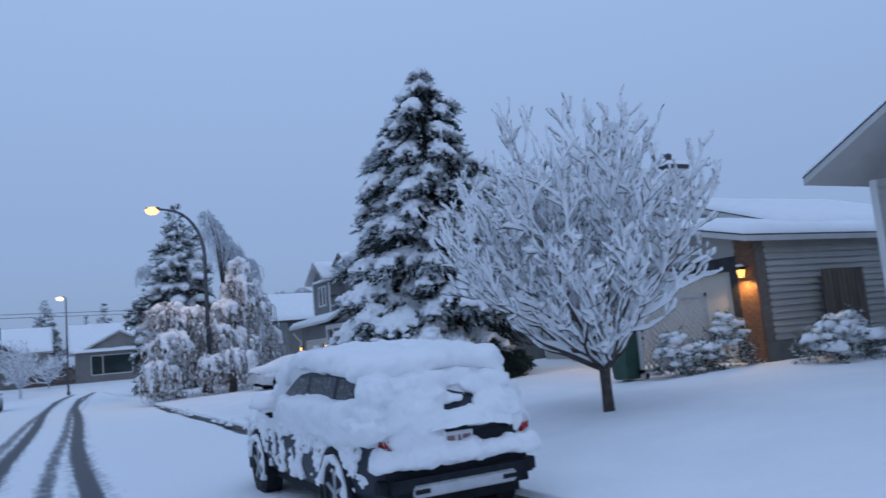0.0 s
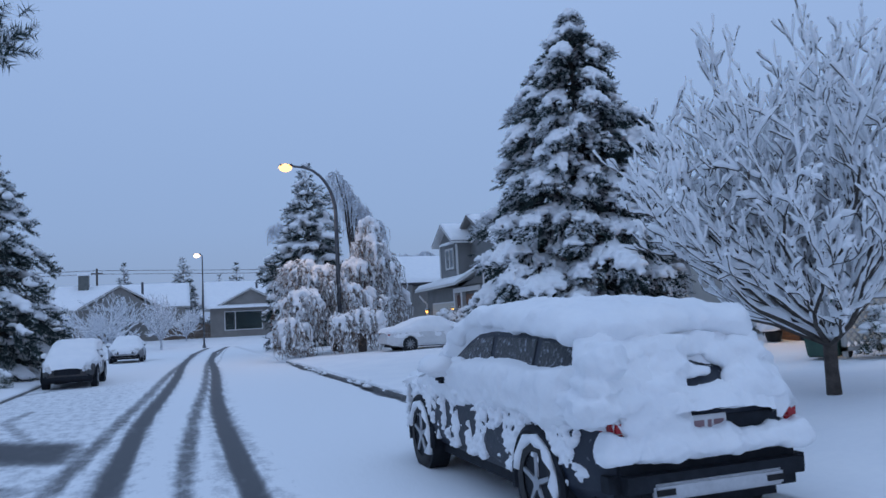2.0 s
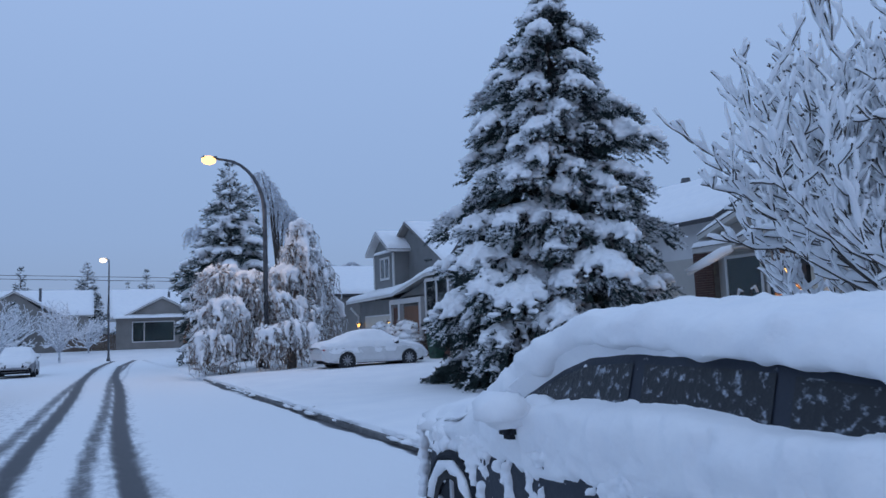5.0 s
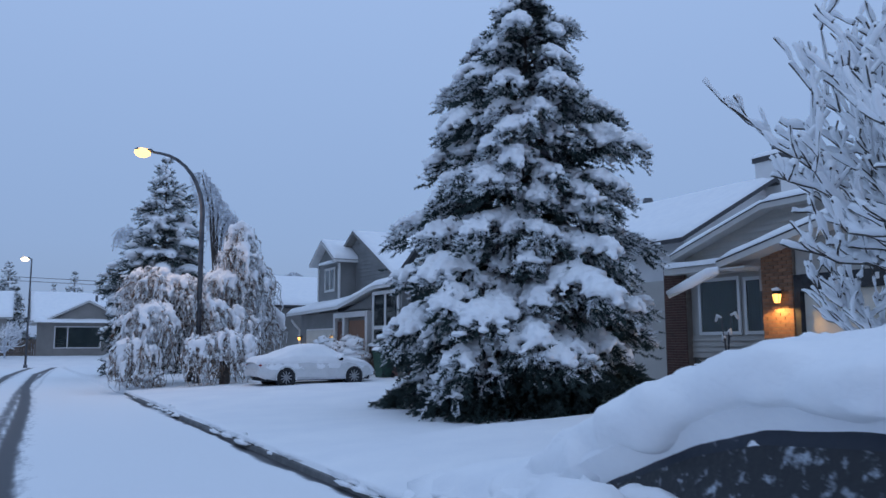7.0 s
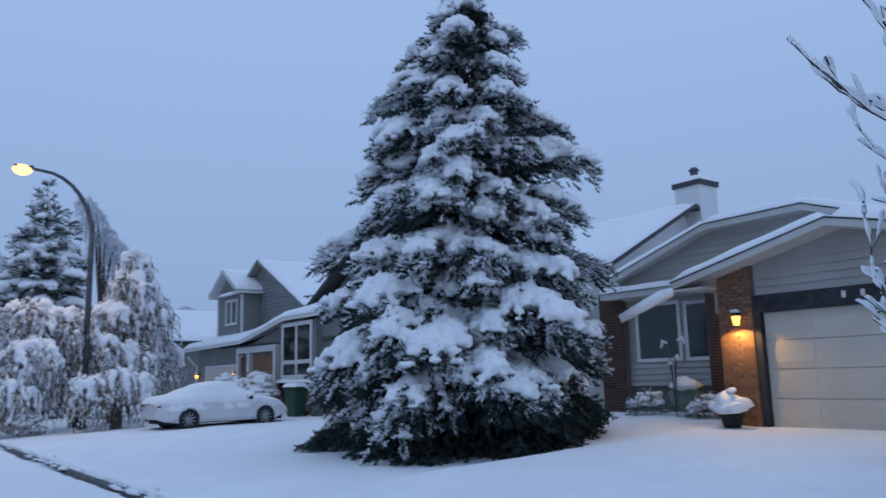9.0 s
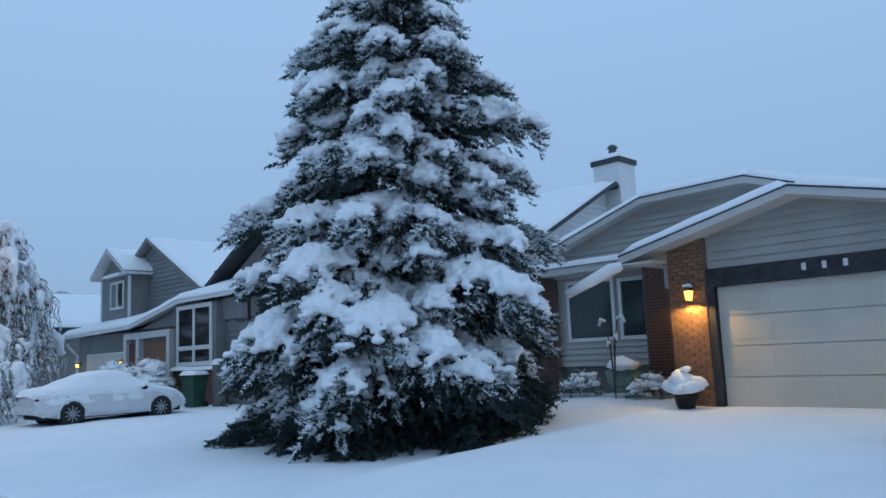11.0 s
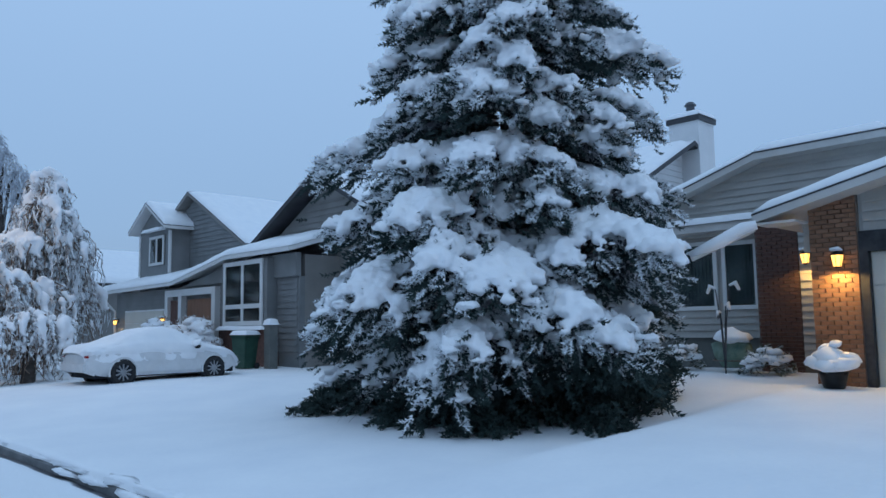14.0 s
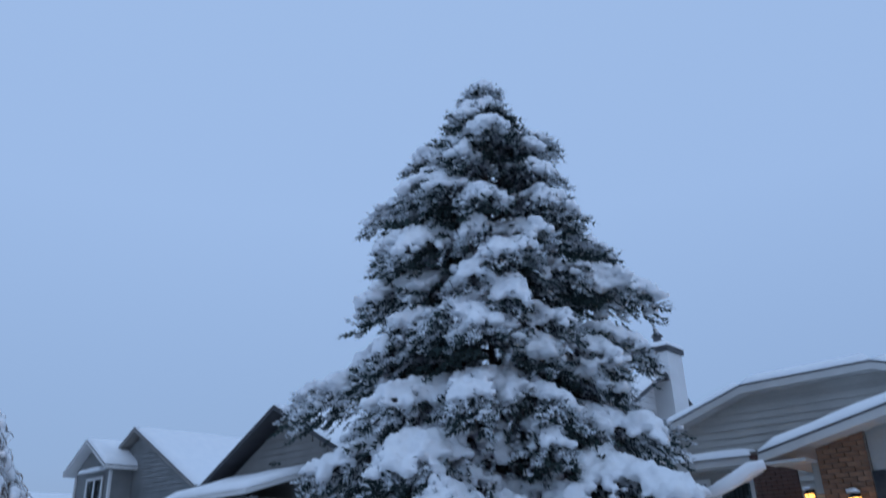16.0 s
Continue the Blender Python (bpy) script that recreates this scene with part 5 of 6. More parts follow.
def weeping_tree(at, domes, label, seed, material=FROST_TWIG, trunk_h=3.0, dense=1.0, group="", thick=1.0, skirt=TWIG, loads=1.0):
    """A weeping tree: trunk, and over each dome (x, y, top, radius, foot) a curtain of hanging frosted strands with snow lodged in it."""
    r = np.random.default_rng(seed)
    t = thing("weeping_tree", at, label, "tree", group)
    limb = tube(bmesh.new(), [(0, 0, -0.2), (0.1, 0.05, trunk_h * 0.5), (0.05, 0.1, trunk_h)], [0.2, 0.16, 0.1], 8)
    snow_p, snow_s, lump_p, lump_s = [], [], [], []
    for x, y, top, rad, low in domes:
        strands, brown = bmesh.new(), bmesh.new()
        tube(limb, [(0.05, 0.1, trunk_h * 0.6), (x * 0.5, y * 0.5, trunk_h * 0.5 + top * 0.5), (x, y, top - 0.15)], [0.1, 0.07, 0.03], 6, False)
        for k in range(int(420 * rad * dense)):
            a, q = r.uniform(0, 2 * math.pi), math.sqrt(r.uniform(0.02, 1))
            rr = rad * q * (1 + 0.2 * math.sin(3 * a + seed) + 0.14 * math.sin(7 * a + x))
            z0 = top - 0.95 * rad * (1 - math.sqrt(max(0, 1 - 0.92 * q * q))) * (top / 4.0) ** 0.3 + r.normal(0, 0.1)
            z0 = max(z0 - (z0 - low) * max(0, r.normal(0.0, 0.3)), low + 0.3)
            z1 = max(low, z0 - r.uniform(0.5, 1.5) * (0.55 + 0.3 * rad))
            ca, sa = math.cos(a), math.sin(a)
            bow = r.uniform(0.05, 0.3)
            n = 5
            pts, rad_ = [], []
            for i in range(n + 1):
                s = i / n
                grow_out = rr * (0.7 + 0.32 * math.sqrt(s)) + bow * math.sin(s * 3.1) * 0.6
                pts.append((x + ca * grow_out + r.normal(0, 0.05), y + sa * grow_out + r.normal(0, 0.05), z0 + (z1 - z0) * s ** 1.25 + 0.15 * (1 - s) * s))
                rad_.append(thick * (0.012 + 0.03 * r.uniform()) * (1 - 0.5 * s))
            inner = r.uniform() < (0.5 if z1 < low + 0.5 else 0.2)
            tube(brown if inner else strands, pts, [v * (0.6 if inner else 1) for v in rad_], 4, False)
            if r.uniform() < 0.26 * loads:
                for i in range(r.integers(1, 4)):
                    c = pts[r.integers(0, 4)]
                    snow_p.append(c)
                    g = thick * r.uniform(0.035, 0.085)
                    snow_s.append((g, g * 0.9, g * r.uniform(1.8, 3.6)))
        # long tails of twigs with snow lodged on their outer side
        for k in range(int(38 * rad * loads) if loads >= 1 else 0):
            a, q = r.uniform(0, 2 * math.pi), r.uniform(0.25, 1.0)
            z0 = top - 0.95 * rad * (1 - math.sqrt(max(0, 1 - 0.92 * q * q))) * (top / 4.0) ** 0.3 + 0.04
            drop = min(r.uniform(0.5, 1.5) * (0.5 + 0.4 * rad), z0 - low - 0.15)
            steps = max(3, int(drop / 0.10))
            g0 = r.uniform(0.08, 0.19)
            for i in range(steps):
                f_ = i / steps
                out_ = rad * q * (0.86 + 0.24 * math.sqrt(f_)) + 0.06
                if noise.noise(Vector((a * 3 + seed, z0 + f_ * 2.0, q * 5))) < -0.25:
                    continue
                g = g0 * (1.0 - 0.55 * f_) * r.uniform(0.7, 1.25)
                lump_p.append((x + math.cos(a) * out_ + r.normal(0, 0.03), y + math.sin(a) * out_ + r.normal(0, 0.03), z0 - drop * f_ ** 1.15))
                lump_s.append((g, g, g * 1.35))
        tagged(part("curtain", strands, material, t, "drooping twigs crusted with frost"), kind="stuff")
        tagged(part("bare_curtain", brown, skirt, t, "brown drooping twigs"), kind="stuff")
    part("trunk", limb, BARK, t)
    tagged(snow_clumps("snow_load", np.array(snow_p), np.array(snow_s), t), kind="stuff")
    if lump_p:
        tagged(melt(snow_clumps("lodged_snow", np.array(lump_p), np.array(lump_s), t), 0.065, 1, 0.06), kind="stuff")
    return t


weeping_tree((8.0, 39.6, 0.15), [(-1.6, -0.4, 4.45, 1.05, 0.5), (-0.5, -0.6, 4.15, 1.05, 0.2), (-1.7, -1.6, 3.0, 1.0, 0.0), (-2.3, -2.2, 1.7, 0.75, -0.1), (0.5, -0.9, 3.2, 0.9, 0.1)],
             "weeping shrub-like tree bowed under frost and snow", 31, trunk_h=3.0, group="weeping trees")
weeping_tree((9.5, 40.6, 0.2), [(0.45, -0.6, 6.45, 0.6, 3.6), (0.4, -0.6, 5.7, 0.95, 2.2), (0.9, -0.4, 4.9, 1.1, 1.0), (-0.3, -0.9, 4.5, 0.8, 0.8), (1.2, 0.2, 3.5, 1.3, 0.3), (0.1, -1.2, 3.0, 1.0, 0.1)],
             "tall weeping tree bowed under frost and snow", 33, trunk_h=4.6, group="weeping trees")
weeping_tree((8.6, 36.6, 0.2), [(0.0, 0.0, 1.9, 0.55, 0.05), (0.75, 0.1, 1.75, 0.45, 0.05), (-0.9, -0.2, 1.7, 0.5, 0.05)],
             "low drooping shrub hung with frost at the driveway edge", 35, trunk_h=1.2, group="weeping trees")
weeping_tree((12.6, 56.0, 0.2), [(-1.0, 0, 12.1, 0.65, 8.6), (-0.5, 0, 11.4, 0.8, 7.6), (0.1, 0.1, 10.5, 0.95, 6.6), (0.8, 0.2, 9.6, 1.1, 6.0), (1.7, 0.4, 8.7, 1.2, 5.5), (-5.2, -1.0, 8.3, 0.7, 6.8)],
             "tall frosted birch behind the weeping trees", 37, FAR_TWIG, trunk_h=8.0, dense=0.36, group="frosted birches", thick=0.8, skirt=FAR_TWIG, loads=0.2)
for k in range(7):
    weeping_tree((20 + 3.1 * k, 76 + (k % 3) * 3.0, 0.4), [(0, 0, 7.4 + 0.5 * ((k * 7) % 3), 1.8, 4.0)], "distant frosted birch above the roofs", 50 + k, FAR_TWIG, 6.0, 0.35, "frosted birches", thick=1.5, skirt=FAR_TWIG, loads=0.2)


def twiggy(at, size, label, seed, group, n=10, snow=0.85, depth=3):
    r = np.random.default_rng(seed)
    st = []
    for k in range(n):
        a = k * 2.4
        st.append(((math.cos(a), math.sin(a), 0.75 + 0.5 * r.uniform()), size * r.uniform(0.4, 0.55), 0.022 * size))
    return bare_tree(at, label, st, seed, (size * 0.22, 0.025 * size), depth, snow * size * 0.42, group, FAR_TWIG, 0.0045 * size, kids=(2, 4))


twiggy((-4.5, 70.0, 0.1), 3.4, "small frosted garden tree at the junction", 61, "frosted garden trees", 12)
twiggy((-0.7, 77.0, 0.1), 3.7, "small frosted garden tree at the junction", 62, "frosted garden trees", 12)
twiggy((-6.6, 72.0, 0.1), 3.0, "small frosted garden tree at the junction", 63, "frosted garden trees", 12)
twiggy((1.5, 83.5, 0.5), 2.9, "small frosted garden tree at the junction", 64, "frosted garden trees", 12)

# the tip of a pine bough that reaches over the street from the west
pb = thing("pine_tree", (-4.6, 16.6, 0.2), "roadside pine whose frosted bough reaches over the street", "tree")
part("trunk", tube(bmesh.new(), [(0, 0, -0.2), (0, 0, 5.0), (0.1, 0, 9.0)], [0.26, 0.2, 0.07], 9), BARK, pb)
bm = bmesh.new()
pr = np.random.default_rng(9)
tp, td, ts = [], [], []
for zz, ln, dy in ((6.35, 3.3, -0.3), (6.9, 2.6, 0.2), (7.6, 2.4, -0.1)):
    tube(bm, [(0, 0, zz - 0.4), (ln * 0.5, dy * 0.5, zz), (ln, dy, zz - 0.05)], [0.07, 0.04, 0.012], 5, False)
    for k in range(90):
        s = pr.uniform(0.3, 1.0)
        tp.append((ln * s, dy * s + pr.normal(0, 0.22), zz - 0.08 + pr.normal(0, 0.14)))
        td.append((1, pr.normal(0, 0.8), pr.normal(0.2, 0.5)))
        ts.append(pr.uniform(0.25, 0.45))
part("limbs", bm, BARK, pb)
ts = np.array(ts)
V, F, own = scatter([tuft_template(22, 90, 0.035, 0.6)[0]], np.array(tp), axes_for(np.array(td), np.stack([ts] * 3, 1)), np.zeros(len(tp), int))
tagged(raw("crown", V, F, [NEEDLE, SNOW_FROST], (np.arange(len(F)) % 3 == 0).astype(int), parent=pb), kind="stuff")


def shrub(at, size, label, seed, leaf=SHRUB_LEAF, group="snowy shrubs", snow=1.0, twigs=140):
    """A low shrub: a mound of short leafy sprays under clumps of snow."""
    r = np.random.default_rng(seed)
    t = thing("shrub", at, label, "shrub", group)
    sx, sy, sz = size
    n = twigs
    a, c = r.uniform(0, 2 * math.pi, n), r.uniform(0.0, 1.0, n)
    d = np.stack([np.cos(a) * np.sqrt(1 - c * c), np.sin(a) * np.sqrt(1 - c * c), c], 1)
    p = d * np.array(size) * r.uniform(0.55, 0.95, n)[:, None]
    s = np.full(n, 0.28 * (sx + sy + sz) / 3 + 0.07) * r.uniform(0.7, 1.3, n)
    V, F, own = scatter([u[0] for u in TUFTS], p, axes_for(d + r.normal(0, 0.4, (n, 3)), np.stack([s] * 3, 1)), r.integers(0, 5, n))
    tagged(raw("foliage", V, F, [leaf, SNOW_FROST], (r.uniform(size=len(F)) < 0.35).astype(int), parent=t), kind="stuff")
    m = int(n * 0.3)
    up = p[np.argsort(-p[:, 2] + r.uniform(-0.3, 0.3, n) * sz)][:m]
    q = r.uniform(0.1, 0.24, m) * (sx + sy) / 1.4 * snow
    tagged(snow_clumps("snow_load", up * 1.03, np.stack([q, q, q * 0.75], 1), t, fine=True), kind="stuff")
    return t


# ---------------------------------------------------------------- cars


def car_surface(spec):
    """A grid of places over a car's skin: rows along its length, from the sill on one side over the roof to the other."""
    L, n_len, per = spec["length"], spec.get("rows", 72), spec.get("per", 5)
    ss = np.concatenate([np.linspace(0, 0.5, 14)[:-1], np.linspace(0.5, L - 0.5, n_len - 26), np.linspace(L - 0.5, L, 14)[1:]])
    f = {k: np.interp(ss, *np.array(spec[k]).T) for k in ("top", "wide", "roofw", "low", "belt")}
    # round the polyline profiles a little
    for k in f:
        g = f[k].copy()
        for _ in range(2):
            g[1:-1] = 0.25 * g[:-2] + 0.5 * g[1:-1] + 0.25 * g[2:]
        f[k] = g
    rows = []
    for i, s in enumerate(ss):
        T, W, R, lo, Bt = (f[k][i] for k in ("top", "wide", "roofw", "low", "belt"))
        Bt = min(Bt, T - 0.06)
        half = [(W - 0.10, lo), (W - 0.015, lo + 0.10), (W + 0.005, lo + 0.3 * (Bt - lo)), (W, lo + 0.62 * (Bt - lo)), (W - 0.045, Bt), (R + 0.02, T - 0.11), (R - 0.05, T - 0.035), (R - 0.2, T - 0.004), (0.0, T + 0.012)]
        full = [(-x, z) for x, z in half] + half[-2::-1]
        pts = []
        for a, b in zip(full, full[1:]):
            for q in range(per):
                pts.append((a[0] + (b[0] - a[0]) * q / per, a[1] + (b[1] - a[1]) * q / per))
        pts.append(full[-1])
        rows.append([(x, s - L / 2, z) for x, z in pts])
    return np.array(rows), ss, f


def grid_faces(nr, nc, keep=None):
    i, j = np.meshgrid(np.arange(nr - 1), np.arange(nc - 1), indexing="ij")
    a = (i * nc + j)
    F = np.stack([a, a + 1, a + nc + 1, a + nc], -1)
    return F.reshape(-1, 4) if keep is None else F[keep]


def grid_normals(G):
    du = np.gradient(G, axis=0)
    dv = np.gradient(G, axis=1)
    n = np.cross(dv, du)
    return n / np.maximum(np.linalg.norm(n, axis=2, keepdims=True), 1e-9)


def wheel(parent, x, y, r, spokes=5, side=1, snow=True):
    w = thing("wheel", (x, y, r), "", "")
    for k in list(w.keys()):
        del w[k]
    w.parent = parent
    bm = bmesh.new()
    prof = [(-0.1, r * 0.66), (-0.105, r * 0.9), (-0.085, r * 0.985), (0, r), (0.085, r * 0.985), (0.105, r * 0.9), (0.1, r * 0.66)]
    seg = 32
    rings = [[bm.verts.new((px, pr_ * math.cos(2 * math.pi * k / seg), pr_ * math.sin(2 * math.pi * k / seg))) for px, pr_ in prof] for k in range(seg)]
    for k in range(seg):
        a, b = rings[k], rings[(k + 1) % seg]
        for q in range(len(prof) - 1):
            bm.faces.new((a[q], a[q + 1], b[q + 1], b[q]))
    part("tyre", bm, RUBBER, w, smooth=True)
    bm = bmesh.new()
    ro = r * 0.68
    tube(bm, [(-0.08, 0, 0), (side * 0.055, 0, 0)], [ro * 0.98, ro * 0.98], 32)
    part("rim_barrel", bm, PLASTIC, w)
    bm = bmesh.new()
    for k in range(spokes):
        a = 2 * math.pi * k / spokes
        m = Matrix.Rotation(a, 4, "X")
        vs = [m @ Vector(v) for v in ((side * 0.06, -0.03, 0.03), (side * 0.06, 0.03, 0.03), (side * 0.085, 0.022, ro * 0.96), (side * 0.085, -0.022, ro * 0.96), (side * 0.098, -0.02, 0.03), (side * 0.098, 0.02, 0.03), (side * 0.1, 0.014, ro * 0.96), (side * 0.1, -0.014, ro * 0.96))]
        vs = [bm.verts.new(v) for v in vs]
        for q in ((0, 1, 2, 3), (4, 7, 6, 5), (0, 4, 5, 1), (1, 5, 6, 2), (2, 6, 7, 3), (3, 7, 4, 0)):
            bm.faces.new([vs[i] for i in q])
    for rr_, x0 in ((ro * 0.97, 0.085), (0.055, 0.1)):
        tube(bm, [(side * (x0 - 0.04), 0, 0), (side * x0, 0, 0)], [rr_, rr_ * 0.97], 28, rr_ < 0.1)
    part("rim", bm, ALLOY, w)
    return w


def car(at, turn, spec, paint, label, snow, seed, group="parked cars"):
    """A car: skin, glass, wheels, lamps, mirrors, bumpers, and a coat of snow whose thickness varies with slope and noise."""
    t = thing("car", at, label, "car", group, turn=turn)
    G, ss, f = car_surface(spec)
    nr, nc = G.shape[:2]
    N = grid_normals(G)
    L = spec["length"]
    V = np.concatenate([G.reshape(-1, 3)])
    body = raw("body", V, grid_faces(nr, nc), paint, parent=t, smooth=True)
    # ends and floor
    for k, i in (("rear_panel", 0), ("front_panel", nr - 1)):
        bm = bmesh.new()
        bm.faces.new([bm.verts.new(p) for p in G[i][::2]])
        part(k, bm, paint, t)
    part("underbody", B(-spec["half"] + 0.12, spec["half"] - 0.12, -L / 2 + 0.25, L / 2 - 0.25, 0.2, 0.42), PLASTIC, t)
    # glass lies over the skin between the belt and the roof
    S = np.broadcast_to((G[:, :, 1] + L / 2), (nr, nc))
    Z, X = G[:, :, 2], G[:, :, 0]
    beltz = f["belt"][:, None] + 0.03
    topz = f["top"][:, None] - 0.13
    is_cabin = (f["top"] - f["belt"])[:, None] > 0.24
    for name, s0, s1 in spec["glass"]:
        for sd in (-1, 1):
            keep = (X * sd > 0.3) & (Z > beltz) & (Z < topz) & (S > s0) & (S < s1) & is_cabin
            kf = keep[:-1, :-1] & keep[1:, 1:] & keep[1:, :-1] & keep[:-1, 1:]
            if kf.sum() < 2:
                continue
            F = grid_faces(nr, nc, kf)
            raw(name, (G + N * 0.006).reshape(-1, 3), F, CAR_GLASS, parent=t, smooth=True)
    for name, s0, s1 in spec["screens"]:
        keep = (np.abs(X) < f["roofw"][:, None] * 0.95) & (S > s0) & (S < s1)
        kf = keep[:-1, :-1] & keep[1:, 1:]
        raw(name, (G + N * 0.006).reshape(-1, 3), grid_faces(nr, nc, kf), CAR_GLASS, parent=t, smooth=True)
    # snow coat
    th = np.zeros((nr, nc))
    for i in range(nr):
        for j in range(nc):
            p = G[i, j]
            nz = N[i, j, 2]
            v = Vector((p[0] * 2.1 + seed, p[1] * 2.1, p[2] * 2.1))
            big = noise.noise(v)
            fine = noise.noise(v * 3.1)
            th[i, j] = snow(p, nz, big, fine + 0.5 * noise.noise(v * 7.3) + 0.3 * noise.noise(v * 15), S[i, j])
    C = G + N * th[..., None] * np.array([1, 1, 1.0])
    raw("snow_coat", C.reshape(-1, 3), grid_faces(nr, nc), SNOW, parent=t, smooth=True, label="thick wind-plastered snow")
    for yy in spec["axles"]:
        for sd in (-1, 1):
            wheel(t, sd * (spec["half"] - 0.075), yy - L / 2, spec["wheel"], spec.get("spokes", 5), sd)
            arch = bmesh.new()
            R = spec["wheel"] + 0.05
            pts = [(sd * (spec["half"] + 0.004), yy - L / 2 + R * math.cos(a), spec["wheel"] + R * math.sin(a)) for a in np.linspace(-0.25, math.pi + 0.25, 16)]
            tube(arch, pts, 0.035, 6)
            part("wheel_arch", arch, PLASTIC if spec.get("clad") else paint, t)
            well = bmesh.new()
            tube(well, [(sd * (spec["half"] - 0.2), yy - L / 2, spec["wheel"]), (sd * (spec["half"] + 0.008), yy - L / 2, spec["wheel"])], R, 28)
            part("wheel_well", well, PLASTIC, t)
            if spec.get("wheel_snow"):
                q = [(sd * (spec["half"] + 0.02), yy - L / 2 + (spec["wheel"] - 0.02) * math.cos(a), spec["wheel"] + (spec["wheel"] - 0.02) * math.sin(a)) for a in np.linspace(0.2, math.pi + 0.5, 12)]
                part("tyre_snow", tube(bmesh.new(), q, [0.045 + 0.02 * math.sin(3 * k) for k in range(12)], 6), SNOW, t, smooth=True)
    for sd in (-1, 1):
        my = spec["mirror"] - L / 2
        mir = part("mirror", B(sd * (spec["half"] + 0.02) - 0.1 * (sd < 0), sd * (spec["half"] + 0.02) + 0.1 * (sd > 0) + 0.08 * (sd > 0) - 0.0, my - 0.06, my + 0.07, spec["mirror_z"], spec["mirror_z"] + 0.13, bevel=0.03), PLASTIC, t)
        Vl, Fl = LUMPS[2]
        raw("mirror_snow", Vl * np.array([0.16, 0.13, 0.17]) + np.array([sd * (spec["half"] + 0.06), my, spec["mirror_z"] + 0.12]), Fl, SNOW, parent=t, smooth=True)
    return t


SUV = dict(rows=190, per=11, length=4.75, half=0.88, wheel=0.35, axles=(0.87, 3.82), clad=True, wheel_snow=True, spokes=5, mirror=2.86, mirror_z=0.97,
           top=[(0, 0.86), (0.05, 0.98), (0.14, 1.10), (0.40, 1.44), (0.62, 1.52), (1.2, 1.565), (2.0, 1.575), (2.35, 1.55), (2.6, 1.48), (3.0, 1.31), (3.35, 1.13), (3.7, 1.02), (4.3, 0.95), (4.6, 0.82), (4.75, 0.62)],
           wide=[(0, 0.68), (0.1, 0.77), (0.45, 0.87), (0.6, 0.88), (4.0, 0.88), (4.4, 0.8), (4.75, 0.62)],
           roofw=[(0, 0.62), (0.14, 0.68), (0.45, 0.69), (0.8, 0.70), (2.6, 0.69), (3.35, 0.74), (3.7, 0.77), (4.4, 0.7), (4.75, 0.52)],
           low=[(0, 0.34), (0.3, 0.3), (4.4, 0.3), (4.75, 0.34)],
           belt=[(0, 0.8), (0.14, 1.0), (0.5, 1.06), (1.2, 1.04), (3.4, 0.97), (3.7, 0.93), (4.4, 0.85), (4.75, 0.55)],
           glass=[("quarter_glass", 0.36, 0.98), ("rear_window", 1.04, 1.86), ("front_window", 1.94, 3.05)], screens=[("rear_screen", 0.17, 0.4), ("windscreen", 2.68, 3.4)])


def suv_snow(p, nz, big, fine, s):
    z, x = p[2], p[0]
    if s < 0.38 and z > 0.84 and abs(x) < 0.8:           # tailgate
        band = math.exp(-(((s - 0.40) / 0.035) ** 2)) * (abs(x) < 0.6)
        hole = math.exp(-(((s - 0.15) / 0.05) ** 2) - (((x - 0.05) / 0.22) ** 2))
        return 0.085 + 0.09 * big + 0.045 * fine - (0.03 if x > 0.25 else 0) - 0.085 * band - 0.13 * hole
    if nz > 0.62 or z > 1.48:                           # roof, bonnet
        return (0.10 if z > 1.3 else 0.14) * (0.55 + 0.45 * max(nz, 0.3)) + 0.015 * big + 0.004 * fine
    low = 1.23 + 0.03 * big - 0.10 * max(0.0, s - 2.3) + 0.10 * max(0.0, 0.55 - s)
    if z > low and s > 0.38:                            # side windows: frosted above, mostly clear
        return -0.022 + 0.008 * big + 0.022 * fine + (0.04 if s > 3.1 else 0)
    foot = 0.80 + 0.10 * big + 0.05 * fine
    if z > foot:                                        # shelf under the windows, drifted rear quarter
        ease = min(1.0, (low - z) / 0.06, (z - foot) / 0.05 + 0.25) if s > 0.38 else 1.0
        drift = 0.06 * max(0.0, 1 - abs(s - 0.7) / 0.9)
        return (0.05 + 0.07 * math.exp(-(((z - 1.08) / 0.14) ** 2)) + 0.045 * big + 0.045 * fine + drift) * max(ease, 0.05)
    if z > 0.40:
        v = -0.07 + 0.05 * big + 0.09 * fine
        return max(min(v, 0.04), -0.03)
    return -0.03 + 0.05 * big


suv = car((4.37, 9.505, 0.0), 0.0, SUV, PAINT_NAVY, "dark navy crossover at the kerb buried under thick snow", suv_snow, 2.0)
HB = -2.375
bmp = part("rear_bumper", B(-0.80, 0.80, HB - 0.10, HB + 0.18, 0.33, 0.62, bevel=0.09), PLASTIC, suv)
part("skid_plate", B(-0.52, 0.52, HB - 0.118, HB - 0.06, 0.36, 0.47, bevel=0.018), SILVER, bmp, "silver skid plate")
for sd in (-1, 1):
    part("reflector", B(sd * 0.44 - 0.07, sd * 0.44 + 0.07, HB - 0.125, HB - 0.115, 0.395, 0.435), BLACK_METAL, bmp)
    part("tail_light", B(sd * 0.70 - 0.06, sd * 0.70 + 0.075, HB - 0.03, HB + 0.2, 0.77, 0.90, bevel=0.035), TAIL_RED, suv, "red tail light")
part("tailgate_recess", B(-0.6, 0.6, HB - 0.012, HB + 0.02, 0.66, 0.86, bevel=0.01), PLASTIC, suv)
pl = part("number_plate", B(-0.15, 0.15, HB - 0.028, HB - 0.012, 0.72, 0.87, bevel=0.006), PLATE, suv, "white plate with reddish bars")
